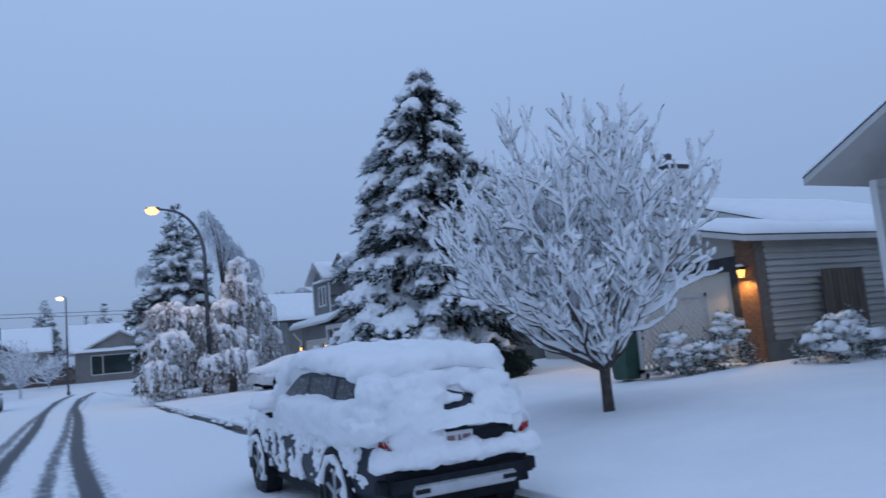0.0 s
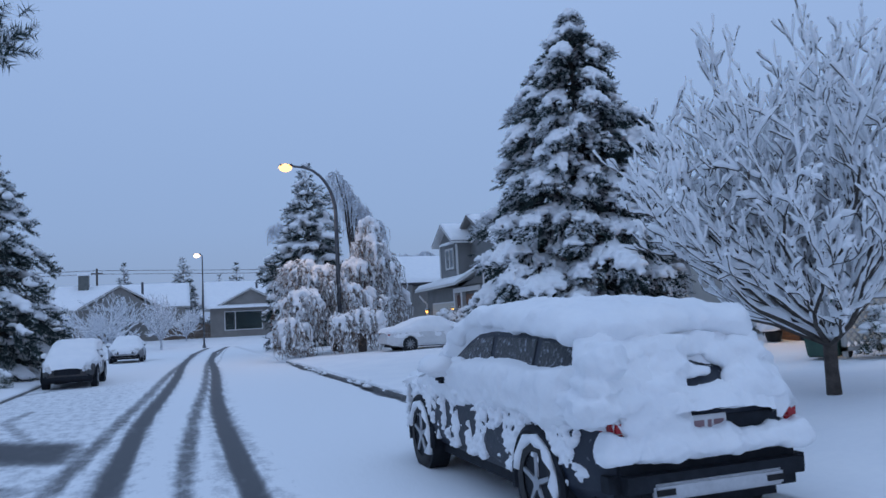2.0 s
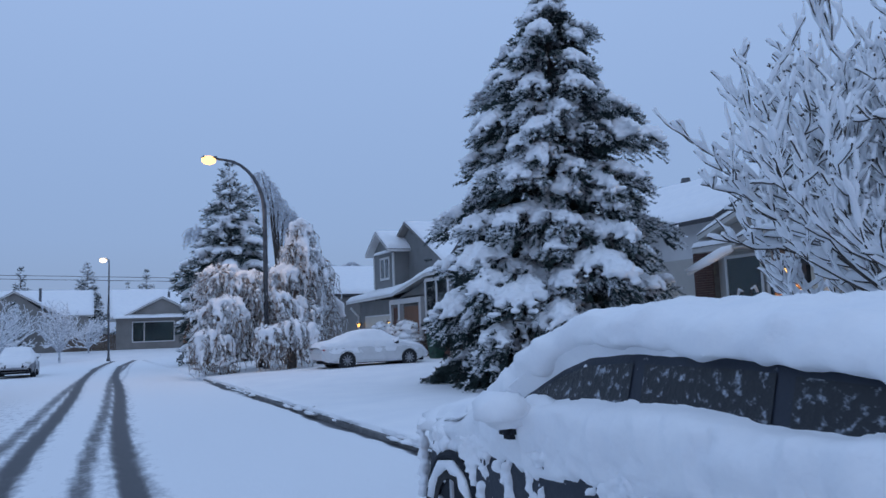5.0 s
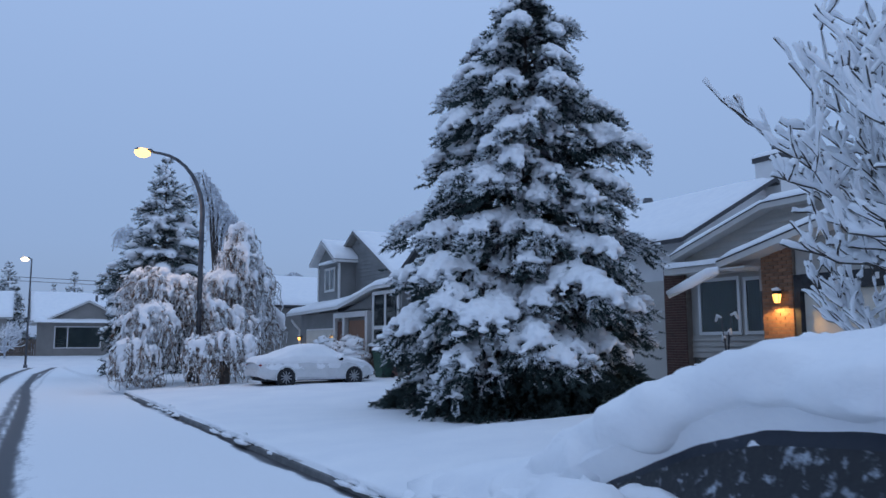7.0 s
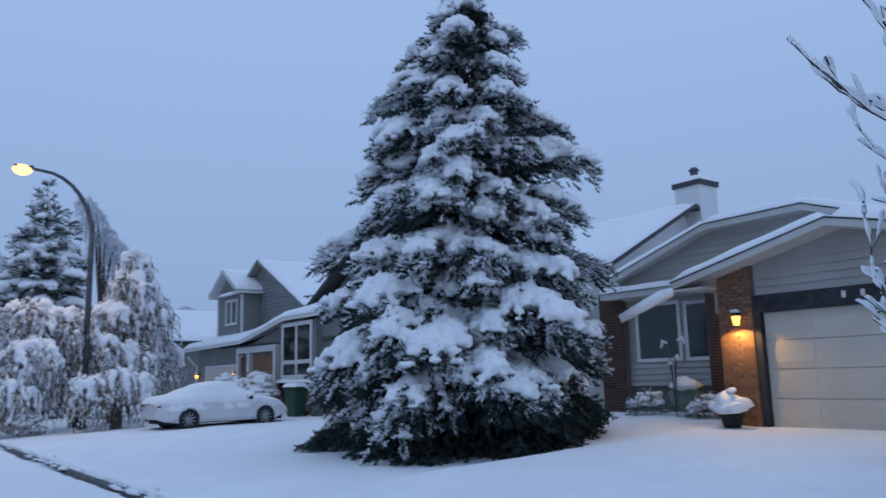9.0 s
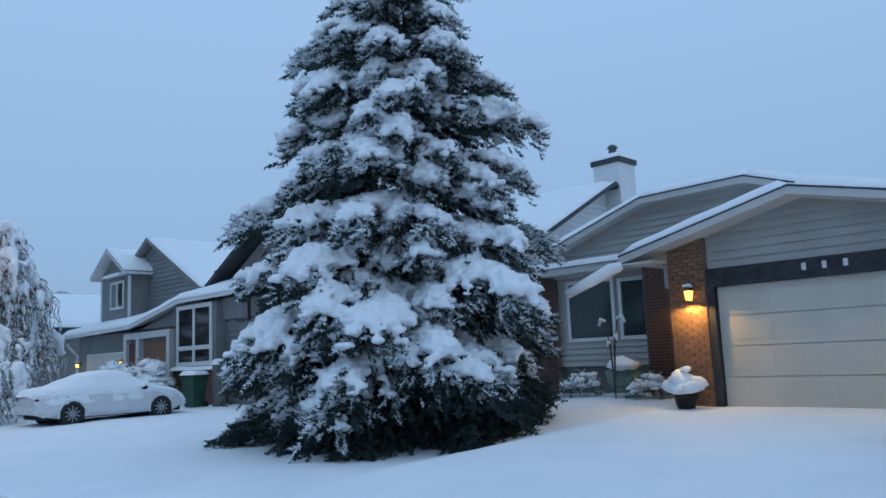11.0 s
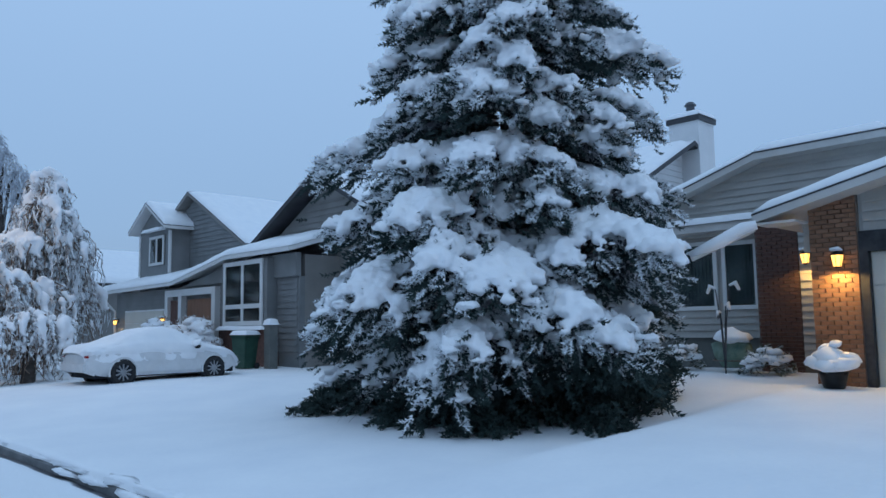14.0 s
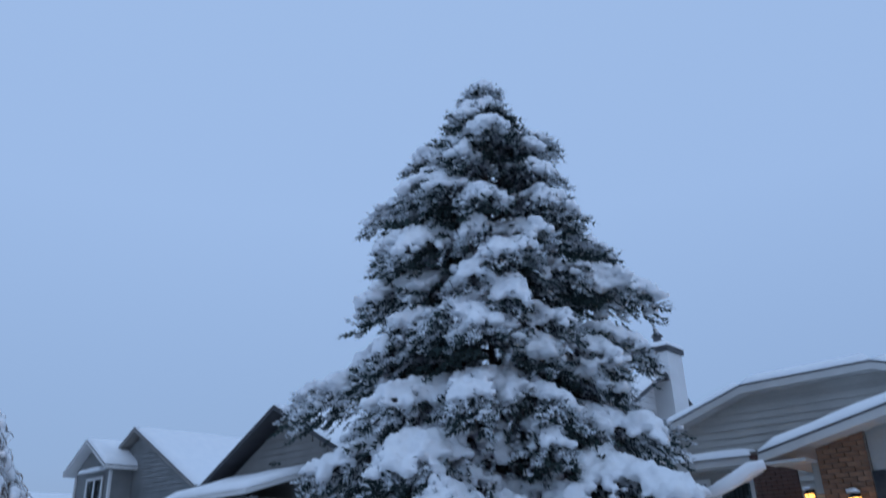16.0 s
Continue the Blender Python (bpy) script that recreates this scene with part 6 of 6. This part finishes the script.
for k, (a, b) in enumerate(((-0.12, -0.04), (-0.01, 0.02), (0.04, 0.12))):
    part("plate_bar", B(a, b, HB - 0.032, HB - 0.027, 0.755, 0.835), PLATE_INK, pl)
part("rear_wiper", tube(bmesh.new(), [(0.02, HB + 0.16, 1.06), (-0.3, HB + 0.2, 1.12)], 0.012, 6), PLASTIC, suv)
# snow on the bumper ledge, and drifts on the tailgate and the quarter towards the street
dr = np.random.default_rng(12)
pts, sz = [], []
for x in np.linspace(-0.74, 0.74, 22):                 # bumper ledge
    pts.append((x, HB - 0.0 + dr.uniform(-0.03, 0.02), 0.66)), sz.append((0.13, 0.15, dr.uniform(0.13, 0.19)))
for k in range(64):                                    # quarter panel and its glass
    yy, zz = HB + 0.08 + 0.85 * dr.uniform() ** 1.3, dr.uniform(0.9, 1.36)
    if zz > 1.0 and yy > HB + 0.2:
        continue
    q = dr.uniform(0.1, 0.17) * (1.15 - 0.4 * (yy - HB))
    pts.append((-0.84 + 0.36 * max(0, zz - 0.95), yy, zz)), sz.append((q * 0.8, q * 1.6, q))
for k in range(56):                                    # tailgate
    x, f = dr.uniform(-0.66, 0.68), dr.uniform()
    if abs(x - 0.08) < 0.2 and 0.25 < f < 0.5:
        continue
    zz = 0.9 + 0.45 * f
    q = dr.uniform(0.07, 0.15) * (1.2 if x < -0.1 else 0.85)
    pts.append((x, HB + np.interp(zz, [0.9, 1.1, 1.46], [0.0, 0.12, 0.38]), zz)), sz.append((q * 1.4, q * 0.8, q))
for k in range(14):                                    # hanging over the lamp side of the recess
    pts.append((dr.uniform(-0.58, -0.2), HB - 0.01, dr.uniform(0.76, 0.95))), sz.append((0.13, 0.08, 0.12))
for k in range(60):                                    # mounded shelf along the doors
    yy, zz = HB + dr.uniform(0.9, 3.4), dr.uniform(0.92, 1.14)
    q = dr.uniform(0.07, 0.13)
    pts.append((-0.83 + 0.25 * max(0, zz - 1.0), yy, zz - 0.03 * max(0.0, yy - 0.5))), sz.append((q * 0.75, q * 1.7, q))
melt(snow_clumps("drifted_snow", pts, sz, suv, True, yaw=False), 0.022, 2, 0.06)
# crumbs of snow plastered over the doors and sills
pts, sz = [], []
for k in range(3400):
    yy, zz = HB + dr.uniform(0.3, 4.5), dr.uniform(0.36, 0.9)
    if min(math.hypot(yy - (HB + a), zz - 0.35) for a in SUV["axles"]) < 0.42:
        continue
    if noise.noise(Vector((yy * 4.5, zz * 2.0, 7.0))) + 0.5 * noise.noise(Vector((yy * 11, zz * 6, 2.0))) < 0.0 - 0.3 * (zz - 0.6):
        continue
    edge = 0.87 if abs(yy) < 1.7 else 0.87 - 0.10 * ((abs(yy) - 1.7) / 0.6) ** 2
    for sd in (-1, 1):
        q = 0.010 + 0.026 * dr.uniform() ** 1.6
        pts.append((sd * edge, yy, zz)), sz.append((q * 1.5, q * 0.9, q * dr.uniform(1.0, 2.2)))
tagged(melt(snow_clumps("plastered_snow", pts, sz, suv, True, yaw=False), 0.013, 1, 0.02), kind="stuff")
pts, sz = [], []
ROOF_S = [0.4, 0.62, 1.2, 2.0, 2.35, 2.6, 3.0, 3.35, 3.7]
ROOF_Z = [1.44, 1.50, 1.545, 1.585, 1.59, 1.53, 1.33, 1.14, 1.02]
for x in np.linspace(-0.63, 0.63, 9):                  # roof
    for s_ in np.linspace(0.44, 2.85, 20):
        z = np.interp(s_, ROOF_S, ROOF_Z) - 0.05 * (x / 0.63) ** 2
        q = 0.205 + 0.015 * math.sin(2.3 * s_ + x) + dr.uniform(-0.008, 0.008)
        pts.append((x + dr.uniform(-0.02, 0.02), HB + s_, z + 0.03)), sz.append((q, q, q))
for k in range(190):                                   # windscreen
    x, s_ = dr.uniform(-0.65, 0.65), dr.uniform(2.75, 3.75)
    pts.append((x, HB + s_, np.interp(s_, ROOF_S, ROOF_Z))), sz.append((0.2, 0.2, 0.2))
melt(snow_clumps("roof_snow", pts, sz, suv, True), 0.03, 12, 0.025)
V, F = LUMPS[3]
raw("bonnet_drift", V * np.array([0.5, 0.34, 0.16]) + np.array([-0.35, 2.0, 0.9]), F, SNOW, parent=suv, smooth=True)
for sd in (-1, 1):
    raw("mirror_crest", V * np.array([0.2, 0.17, 0.16]) + np.array([sd * 0.97, HB + 2.86, 1.13]), F, SNOW, parent=suv, smooth=True)

SEDAN = dict(length=4.6, half=0.88, wheel=0.33, axles=(0.95, 3.65), wheel_snow=False, spokes=10, mirror=3.05, mirror_z=0.9,
             top=[(0, 0.80), (0.08, 0.94), (0.5, 1.0), (0.8, 1.06), (1.5, 1.36), (2.1, 1.42), (2.6, 1.38), (3.35, 0.98), (3.6, 0.92), (4.3, 0.78), (4.55, 0.62), (4.6, 0.5)],
             wide=[(0, 0.7), (0.2, 0.82), (0.7, 0.88), (3.9, 0.88), (4.3, 0.8), (4.6, 0.6)],
             roofw=[(0, 0.64), (0.5, 0.74), (0.9, 0.7), (1.5, 0.56), (2.6, 0.56), (3.3, 0.7), (4.2, 0.7), (4.6, 0.5)],
             low=[(0, 0.36), (0.3, 0.24), (4.2, 0.22), (4.6, 0.3)],
             belt=[(0, 0.72), (0.5, 0.92), (1.5, 0.92), (3.3, 0.88), (4.3, 0.7), (4.6, 0.42)],
             glass=[("rear_window", 1.15, 2.0), ("front_window", 2.1, 3.1)], screens=[("rear_screen", 0.85, 1.5), ("windscreen", 2.65, 3.32)])


def light_snow(p, nz, big, fine, s):
    if nz > 0.5:
        return 0.1 + 0.03 * big
    z = p[2]
    side = -0.01 + 0.05 * big + 0.02 * fine
    if 0.82 < z < 1.0:
        side += 0.05
    if z < 0.6:
        side -= 0.05
    if z > 1.25:
        side = max(side, 0.03)
    return max(side, -0.02)


sed = car((11.2, 34.45, 0.27), -87.0, SEDAN, PAINT_WHITE, "white sedan on the driveway with a smooth blanket of snow", light_snow, 5.0)
sed.scale = (0.95, 0.94, 0.96)
part("rear_bumper", B(-0.78, 0.78, -2.36, -2.2, 0.36, 0.62, bevel=0.05), PAINT_WHITE, sed)
for sd in (-1, 1):
    part("tail_light", B(sd * 0.68 - 0.08, sd * 0.68 + 0.06, -2.3, -2.2, 0.73, 0.79, bevel=0.02), TAIL_RED, sed)

VAN = dict(SUV)
VAN.update(wheel_snow=False, rows=72, per=5)
va = car((-2.4, 31.4, 0.0), 180.0, VAN, PAINT_DARK, "charcoal crossover parked nose-out under snow", light_snow, 9.0)
va.scale = (0.9, 0.86, 0.92)
vb = car((-1.95, 51.2, 0.0), 180.0, SEDAN, PAINT_SILVER, "grey car parked at the kerb under snow", light_snow, 13.0)
for cx in (va, vb):
    nose = 0.17 if cx is va else 0.06
    for sd in (-1, 1):
        part("headlight", B(sd * 0.58 - 0.16, sd * 0.58 + 0.14, 2.02 + nose, 2.17 + nose, 0.64, 0.78, bevel=0.03), PLATE, cx)
    part("grille", B(-0.42, 0.42, 2.15 + nose, 2.23 + nose, 0.48, 0.72, bevel=0.02), PLASTIC, cx)
    part("front_bumper", B(-0.76, 0.76, 2.05 + nose, 2.24 + nose, 0.28, 0.46, bevel=0.04), PLASTIC, cx)

# ---------------------------------------------------------------- street things


def street_lamp(at, height, reach, label, glass, energy, side=-1, base_r=0.1, bend=True):
    t = thing("street_lamp", at, label, "street lamp", "street lamps")
    if bend:
        pts = [(0, 0, -0.1), (0, 0, height - 2.2)]
        for a in np.linspace(0.15, math.pi / 2, 8):
            pts.append((side * (reach - 0.55) * (1 - math.cos(a)), 0, height - 2.2 + 2.2 * math.sin(a)))
        pts.append((side * (reach - 0.3), 0, height + 0.02))
    else:
        pts = [(0, 0, -0.1), (0, 0, height), (side * reach * 0.3, -0.3, height + 0.05)]
    n = len(pts)
    part("pole", tube(bmesh.new(), pts, [base_r - (base_r - 0.05) * min(1, k / (n - 2)) for k in range(n)], 10), GALV, t, smooth=True)
    part("base_flange", tube(bmesh.new(), [(0, 0, 0), (0, 0, 0.25)], [base_r * 1.9, base_r * 1.4], 10), GALV, t)
    hx, hz = (side * reach, height) if bend else (side * reach * 0.5, height + 0.02)
    hd = part("lamp_head", B(hx - 0.34, hx + 0.3, -0.13, 0.13, hz - 0.02, hz + 0.12, bevel=0.05), GALV, t)
    bm = bmesh.new()
    bmesh.ops.create_uvsphere(bm, u_segments=16, v_segments=8, radius=1)
    # oversized lens: the glare round the lamp is put into its size
    bmesh.ops.scale(bm, vec=(0.3, 0.18, 0.2), verts=bm.verts)
    bmesh.ops.translate(bm, vec=(hx - 0.06, 0, hz - 0.04), verts=bm.verts)
    part("lens", bm, glass, hd, "glowing amber lens", smooth=True)
    V, F = LUMPS[1]
    raw("snow_cap", V * np.array([0.3, 0.12, 0.08]) + np.array([hx, 0, hz + 0.12]), F, SNOW, parent=t, smooth=True)
    la = new("lamp_bulb", bpy.data.lights.new("lamp_bulb", "SPOT"))
    la.data.energy, la.data.color, la.data.shadow_soft_size = energy, (1.0, 0.6, 0.25), 0.2
    la.data.spot_size, la.data.spot_blend = radians(150), 0.6
    la.location = (at[0] + hx, at[1], at[2] + hz - 0.28)
    return t


street_lamp((7.95, 38.0, 0.15), 8.75, 2.2, "lit street lamp with a long curved arm", LAMP_GLOW, 260)
street_lamp((2.95, 75.0, 0.0), 8.3, 0.8, "lit slim street lamp at the junction", LAMP_FAR, 120, bend=False, base_r=0.09)

up = thing("utility_pole", (-9.0, 110.0, 0.8), "wooden utility pole carrying cables behind the roofs", "utility pole")
part("pole", tube(bmesh.new(), [(0, 0, -0.2), (0, 0, 9.3)], [0.17, 0.12], 8), BARK, up)
part("crossarm", B(-0.7, 0.7, -0.06, 0.06, 8.6, 8.75), BARK, up)
for k, dz in enumerate((0.0, 0.45)):
    cb = thing("overhead_cable", (-9.0, 110.0, 9.4), "thin dark overhead cable strung across the sky", "cable", "overhead cables")
    part("wire", tube(bmesh.new(), [(-70, 3, dz + 0.4), (-35, 1.5, dz - 0.5), (0, 0, dz), (30, 1, dz - 0.6), (62, 2, dz - 0.1)], 0.03, 4), BLACK_METAL, cb)

# wooden fence between the far houses
fn = thing("fence", (2.0, 87.0, 0.75), "brown board fence between the far houses", "fence")
for k in range(26):
    part("board", B(-2.6 + k * 0.2, -2.42 + k * 0.2, -0.02, 0.02, -0.3, 1.5), FENCE_WOOD, fn)
for z in (0.2, 1.15):
    part("rail", B(-2.6, 2.6, 0.02, 0.07, z, z + 0.09), FENCE_WOOD, fn)

# wooden gate between the two near houses, with snow on it
gt = thing("gate", (18.3, 12.9, 0.6), "brown board gate between the houses", "gate")
for k in range(9):
    part("board", B(-0.75 + k * 0.17, -0.6 + k * 0.17, -0.02, 0.02, 0.0, 2.0), FENCE_WOOD, gt)
part("rail", B(-0.75, 0.76, 0.02, 0.06, 1.7, 1.8), FENCE_WOOD, gt)


def wheelie_bin(at, turn, label, snow=0.14):
    t = thing("wheeled_bin", at, label, "bin", "green bins", turn=turn)
    bm = bmesh.new()
    lo, hi = [(-0.22, -0.24), (0.22, -0.24), (0.22, 0.24), (-0.22, 0.24)], [(-0.29, -0.33), (0.29, -0.33), (0.29, 0.33), (-0.29, 0.33)]
    a, b = [bm.verts.new((x, y, 0.03)) for x, y in lo], [bm.verts.new((x, y, 0.98)) for x, y in hi]
    bm.faces.new(a), bm.faces.new(b)
    for i in range(4):
        j = (i + 1) % 4
        bm.faces.new((a[i], a[j], b[j], b[i]))
    bmesh.ops.bevel(bm, geom=list(bm.edges), offset=0.03, segments=2, affect="EDGES")
    part("body", bm, GREEN_BIN, t)
    part("lid", B(-0.32, 0.32, -0.36, 0.36, 0.98, 1.06, bevel=0.03), GREEN_BIN, t)
    part("handle", tube(bmesh.new(), [(-0.25, 0.38, 0.95), (0.25, 0.38, 0.95)], 0.018, 6), BLACK_METAL, t)
    for sd in (-1, 1):
        part("wheel", tube(bmesh.new(), [(sd * 0.25, 0.24, 0.1), (sd * 0.3, 0.24, 0.1)], 0.1, 14), RUBBER, t)
    V, F = snow_slab([(-0.32, -0.36, 1.06), (0.32, -0.36, 1.06), (0.32, 0.36, 1.06), (-0.32, 0.36, 1.06)], snow, 10, 10, 0.12)
    raw("lid_snow", V, F, SNOW, parent=t, smooth=True)
    return t


def gz(x, y):
    return float(ground_z(x, y))


wheelie_bin((14.5, 35.5, gz(14.5, 35.5)), -70, "dark green wheeled bin with snow on its lid")
wheelie_bin((12.05, 13.75, gz(12.05, 13.75)), -80, "dark green wheeled bin beside the lattice screen", 0.1)

# lattice screen by the driveway with shrubs before it
lt = thing("lattice_screen", (13.2, 13.45, gz(13.2, 13.45)), "weathered diagonal lattice screen beside the driveway", "lattice")
part("lattice_frame", box(box(box(box(bmesh.new(), -1.05, 1.05, -0.03, 0.03, 1.62, 1.7), -1.05, 1.05, -0.03, 0.03, 0.1, 0.18), -1.05, -0.97, -0.03, 0.03, 0.0, 1.7), 0.97, 1.05, -0.03, 0.03, 0.0, 1.7), FASCIA, lt)
for k in range(-12, 19):
    for sgn, yy in ((1, 0.006), (-1, -0.006)):
        c = k * 0.15
        ends = []
        for xx in np.linspace(-0.97, 0.97, 200):
            zz = (xx - c) * sgn + (0.9 if sgn > 0 else 0.9)
            if 0.18 < zz < 1.62:
                ends.append((xx, zz))
        if len(ends) > 6:
            part("slat", tube(bmesh.new(), [(ends[0][0], yy, ends[0][1]), (ends[-1][0], yy, ends[-1][1])], 0.02, 4), FASCIA, lt)

shrub((12.7, 13.0, gz(12.7, 13.0)), (0.45, 0.4, 0.95), "upright snowy shrub before the lattice", 71)
shrub((13.5, 13.0, gz(13.5, 13.0)), (0.5, 0.4, 0.7), "snowy shrub before the lattice", 72)
shrub((14.3, 13.0, gz(14.3, 13.0)), (0.5, 0.45, 1.25), "tall snowy shrub beside the garage corner", 73)
shrub((15.0, 10.9, gz(15, 10.9)), (0.9, 0.8, 0.75), "snowed-over shrub beside the house corner", 74)
shrub((15.9, 11.4, gz(15.9, 11.4)), (0.6, 0.6, 0.95), "snowed-over shrub beside the house corner", 75)
wd = thing("wrapped_shrub", (17.75, 21.25, 0.55), "dome shrub wrapped in green mesh with a snow cap", "shrub")
V, F = LUMPS[1]
raw("mesh_wrap", V * np.array([0.42, 0.44, 0.56]) + np.array([0, 0, 0.36]), F, WRAP, parent=wd, smooth=True)
V, F = LUMPS[4]
raw("snow_cap", V * np.array([0.37, 0.39, 0.3]) + np.array([-0.04, 0, 0.74]), F, SNOW, parent=wd, smooth=True)
part("tie", tube(bmesh.new(), [(0.43 * math.cos(a), 0.45 * math.sin(a), 0.3) for a in np.linspace(0, 2 * math.pi, 20)], 0.012, 5), FENCE_WOOD, wd)
shrub((17.4, 20.45, 0.6), (0.5, 0.45, 0.5), "low snowy shrub beside the entry", 77)
shrub((17.9, 22.6, 0.6), (0.5, 0.5, 0.55), "low snowy shrub under the window", 78)
shrub((14.5, 41.6, gz(14.5, 41.6)), (0.8, 1.3, 1.6), "broad snowy hedge before the grey house", 79, TWIG, twigs=240)
shrub((14.5, 39.0, gz(14.5, 39.0)), (0.8, 1.4, 1.6), "broad snowy hedge before the grey house", 80, TWIG, twigs=240)
shrub((6.1, 37.2, 0.2), (0.5, 0.6, 0.75), "brown frosted shrub at the kerb", 81, TWIG)
shrub((6.4, 42.5, 0.2), (0.7, 0.9, 0.9), "brown frosted shrub at the kerb", 82, TWIG)
shrub((-4.6, 30.2, 0.15), (0.5, 0.6, 0.6), "snowy shrub at the foot of the spruce", 83)
shrub((-5.2, 29.2, 0.15), (0.6, 0.6, 0.5), "snowy shrub at the foot of the spruce", 84)

# planter by the garage column
pt = thing("planter", (15.05, 18.38, gz(15.05, 18.38) + 0.0), "dark round planter heaped with snow beside the column", "planter")
part("pot", tube(bmesh.new(), [(0, 0, 0), (0, 0, 0.06), (0, 0, 0.2), (0, 0, 0.27)], [0.15, 0.17, 0.21, 0.22], 16), BLACK_METAL, pt, smooth=True)
snow_clumps("heaped_snow", [(0, 0, 0.42), (-0.1, 0.16, 0.38), (0.08, -0.16, 0.42), (-0.12, -0.18, 0.36), (-0.04, -0.06, 0.68), (-0.2, 0.02, 0.34), (-0.02, 0.1, 0.6)], [0.3, 0.23, 0.22, 0.21, 0.1, 0.2, 0.13], pt, True)
# garden ornament: bent stems under snow
gs = thing("garden_stake", (17.2, 21.2, 0.6), "curled metal garden stake topped with snow", "ornament")
for k, (dy, dz) in enumerate(((-0.32, 1.75), (0.28, 1.7), (-0.12, 1.35), (0.1, 1.2))):
    pth = [(0, 0, 0), (0, dy * 0.2, dz * 0.6), (0, dy * 0.5, dz), (0, dy * 0.9, dz + 0.05), (0, dy * 1.15, dz - 0.1)]
    st = part("stem", tube(bmesh.new(), pth, 0.014, 6), GALV, gs)
    part("stem_snow", tube(bmesh.new(), [(p[0], p[1], p[2] + 0.03) for p in pth[2:]], [0.03, 0.05, 0.03], 6), SNOW, gs, smooth=True)

# broken lip of snow along the kerb
kr = np.random.default_rng(17)
ks = thing("kerb_snow", (KERB_R, 25.0, 0.0), "broken lip of snow spilling over the kerb", "snow", kind="stuff")
kp, kz = [], []
for k in range(90):
    y = kr.uniform(11.5, 42) - 25.0
    if noise.noise(Vector((y * 0.35, 2.2, 0))) < 0.1:
        continue
    kp.append((kr.uniform(-0.05, 0.05), y, 0.035)), kz.append((kr.uniform(0.05, 0.12), kr.uniform(0.12, 0.5), kr.uniform(0.03, 0.075)))
for k in range(160):
    y = kr.uniform(11.5, 42) - 25.0
    kp.append((0.1 + kr.uniform(-0.04, 0.06), y, 0.1)), kz.append((kr.uniform(0.08, 0.14), kr.uniform(0.2, 0.6), kr.uniform(0.04, 0.07)))
tagged(snow_clumps("snow_lip", kp, kz, ks, yaw=False), kind="stuff")

# ---------------------------------------------------------------- bricks, last
brick_wall(h1, H1, 15.56, 18.08, 18.81, 0.5, 3.78, material=BRICK)
brick_wall(h1, H1, 15.56, 13.12, 13.65, 0.5, 3.45, single=False, material=BRICK)
# entry recess: darker brick than the lit column, its shade painted in
brick_wall(h1, H1, 18.26, 20.06, 20.93, 0.5, 3.85, single=False, material=BRICK_DARK)
brick_wall(h1, H1, 18.66, 23.87, 24.68, 0.5, 3.85, single=False, material=BRICK_DARK)
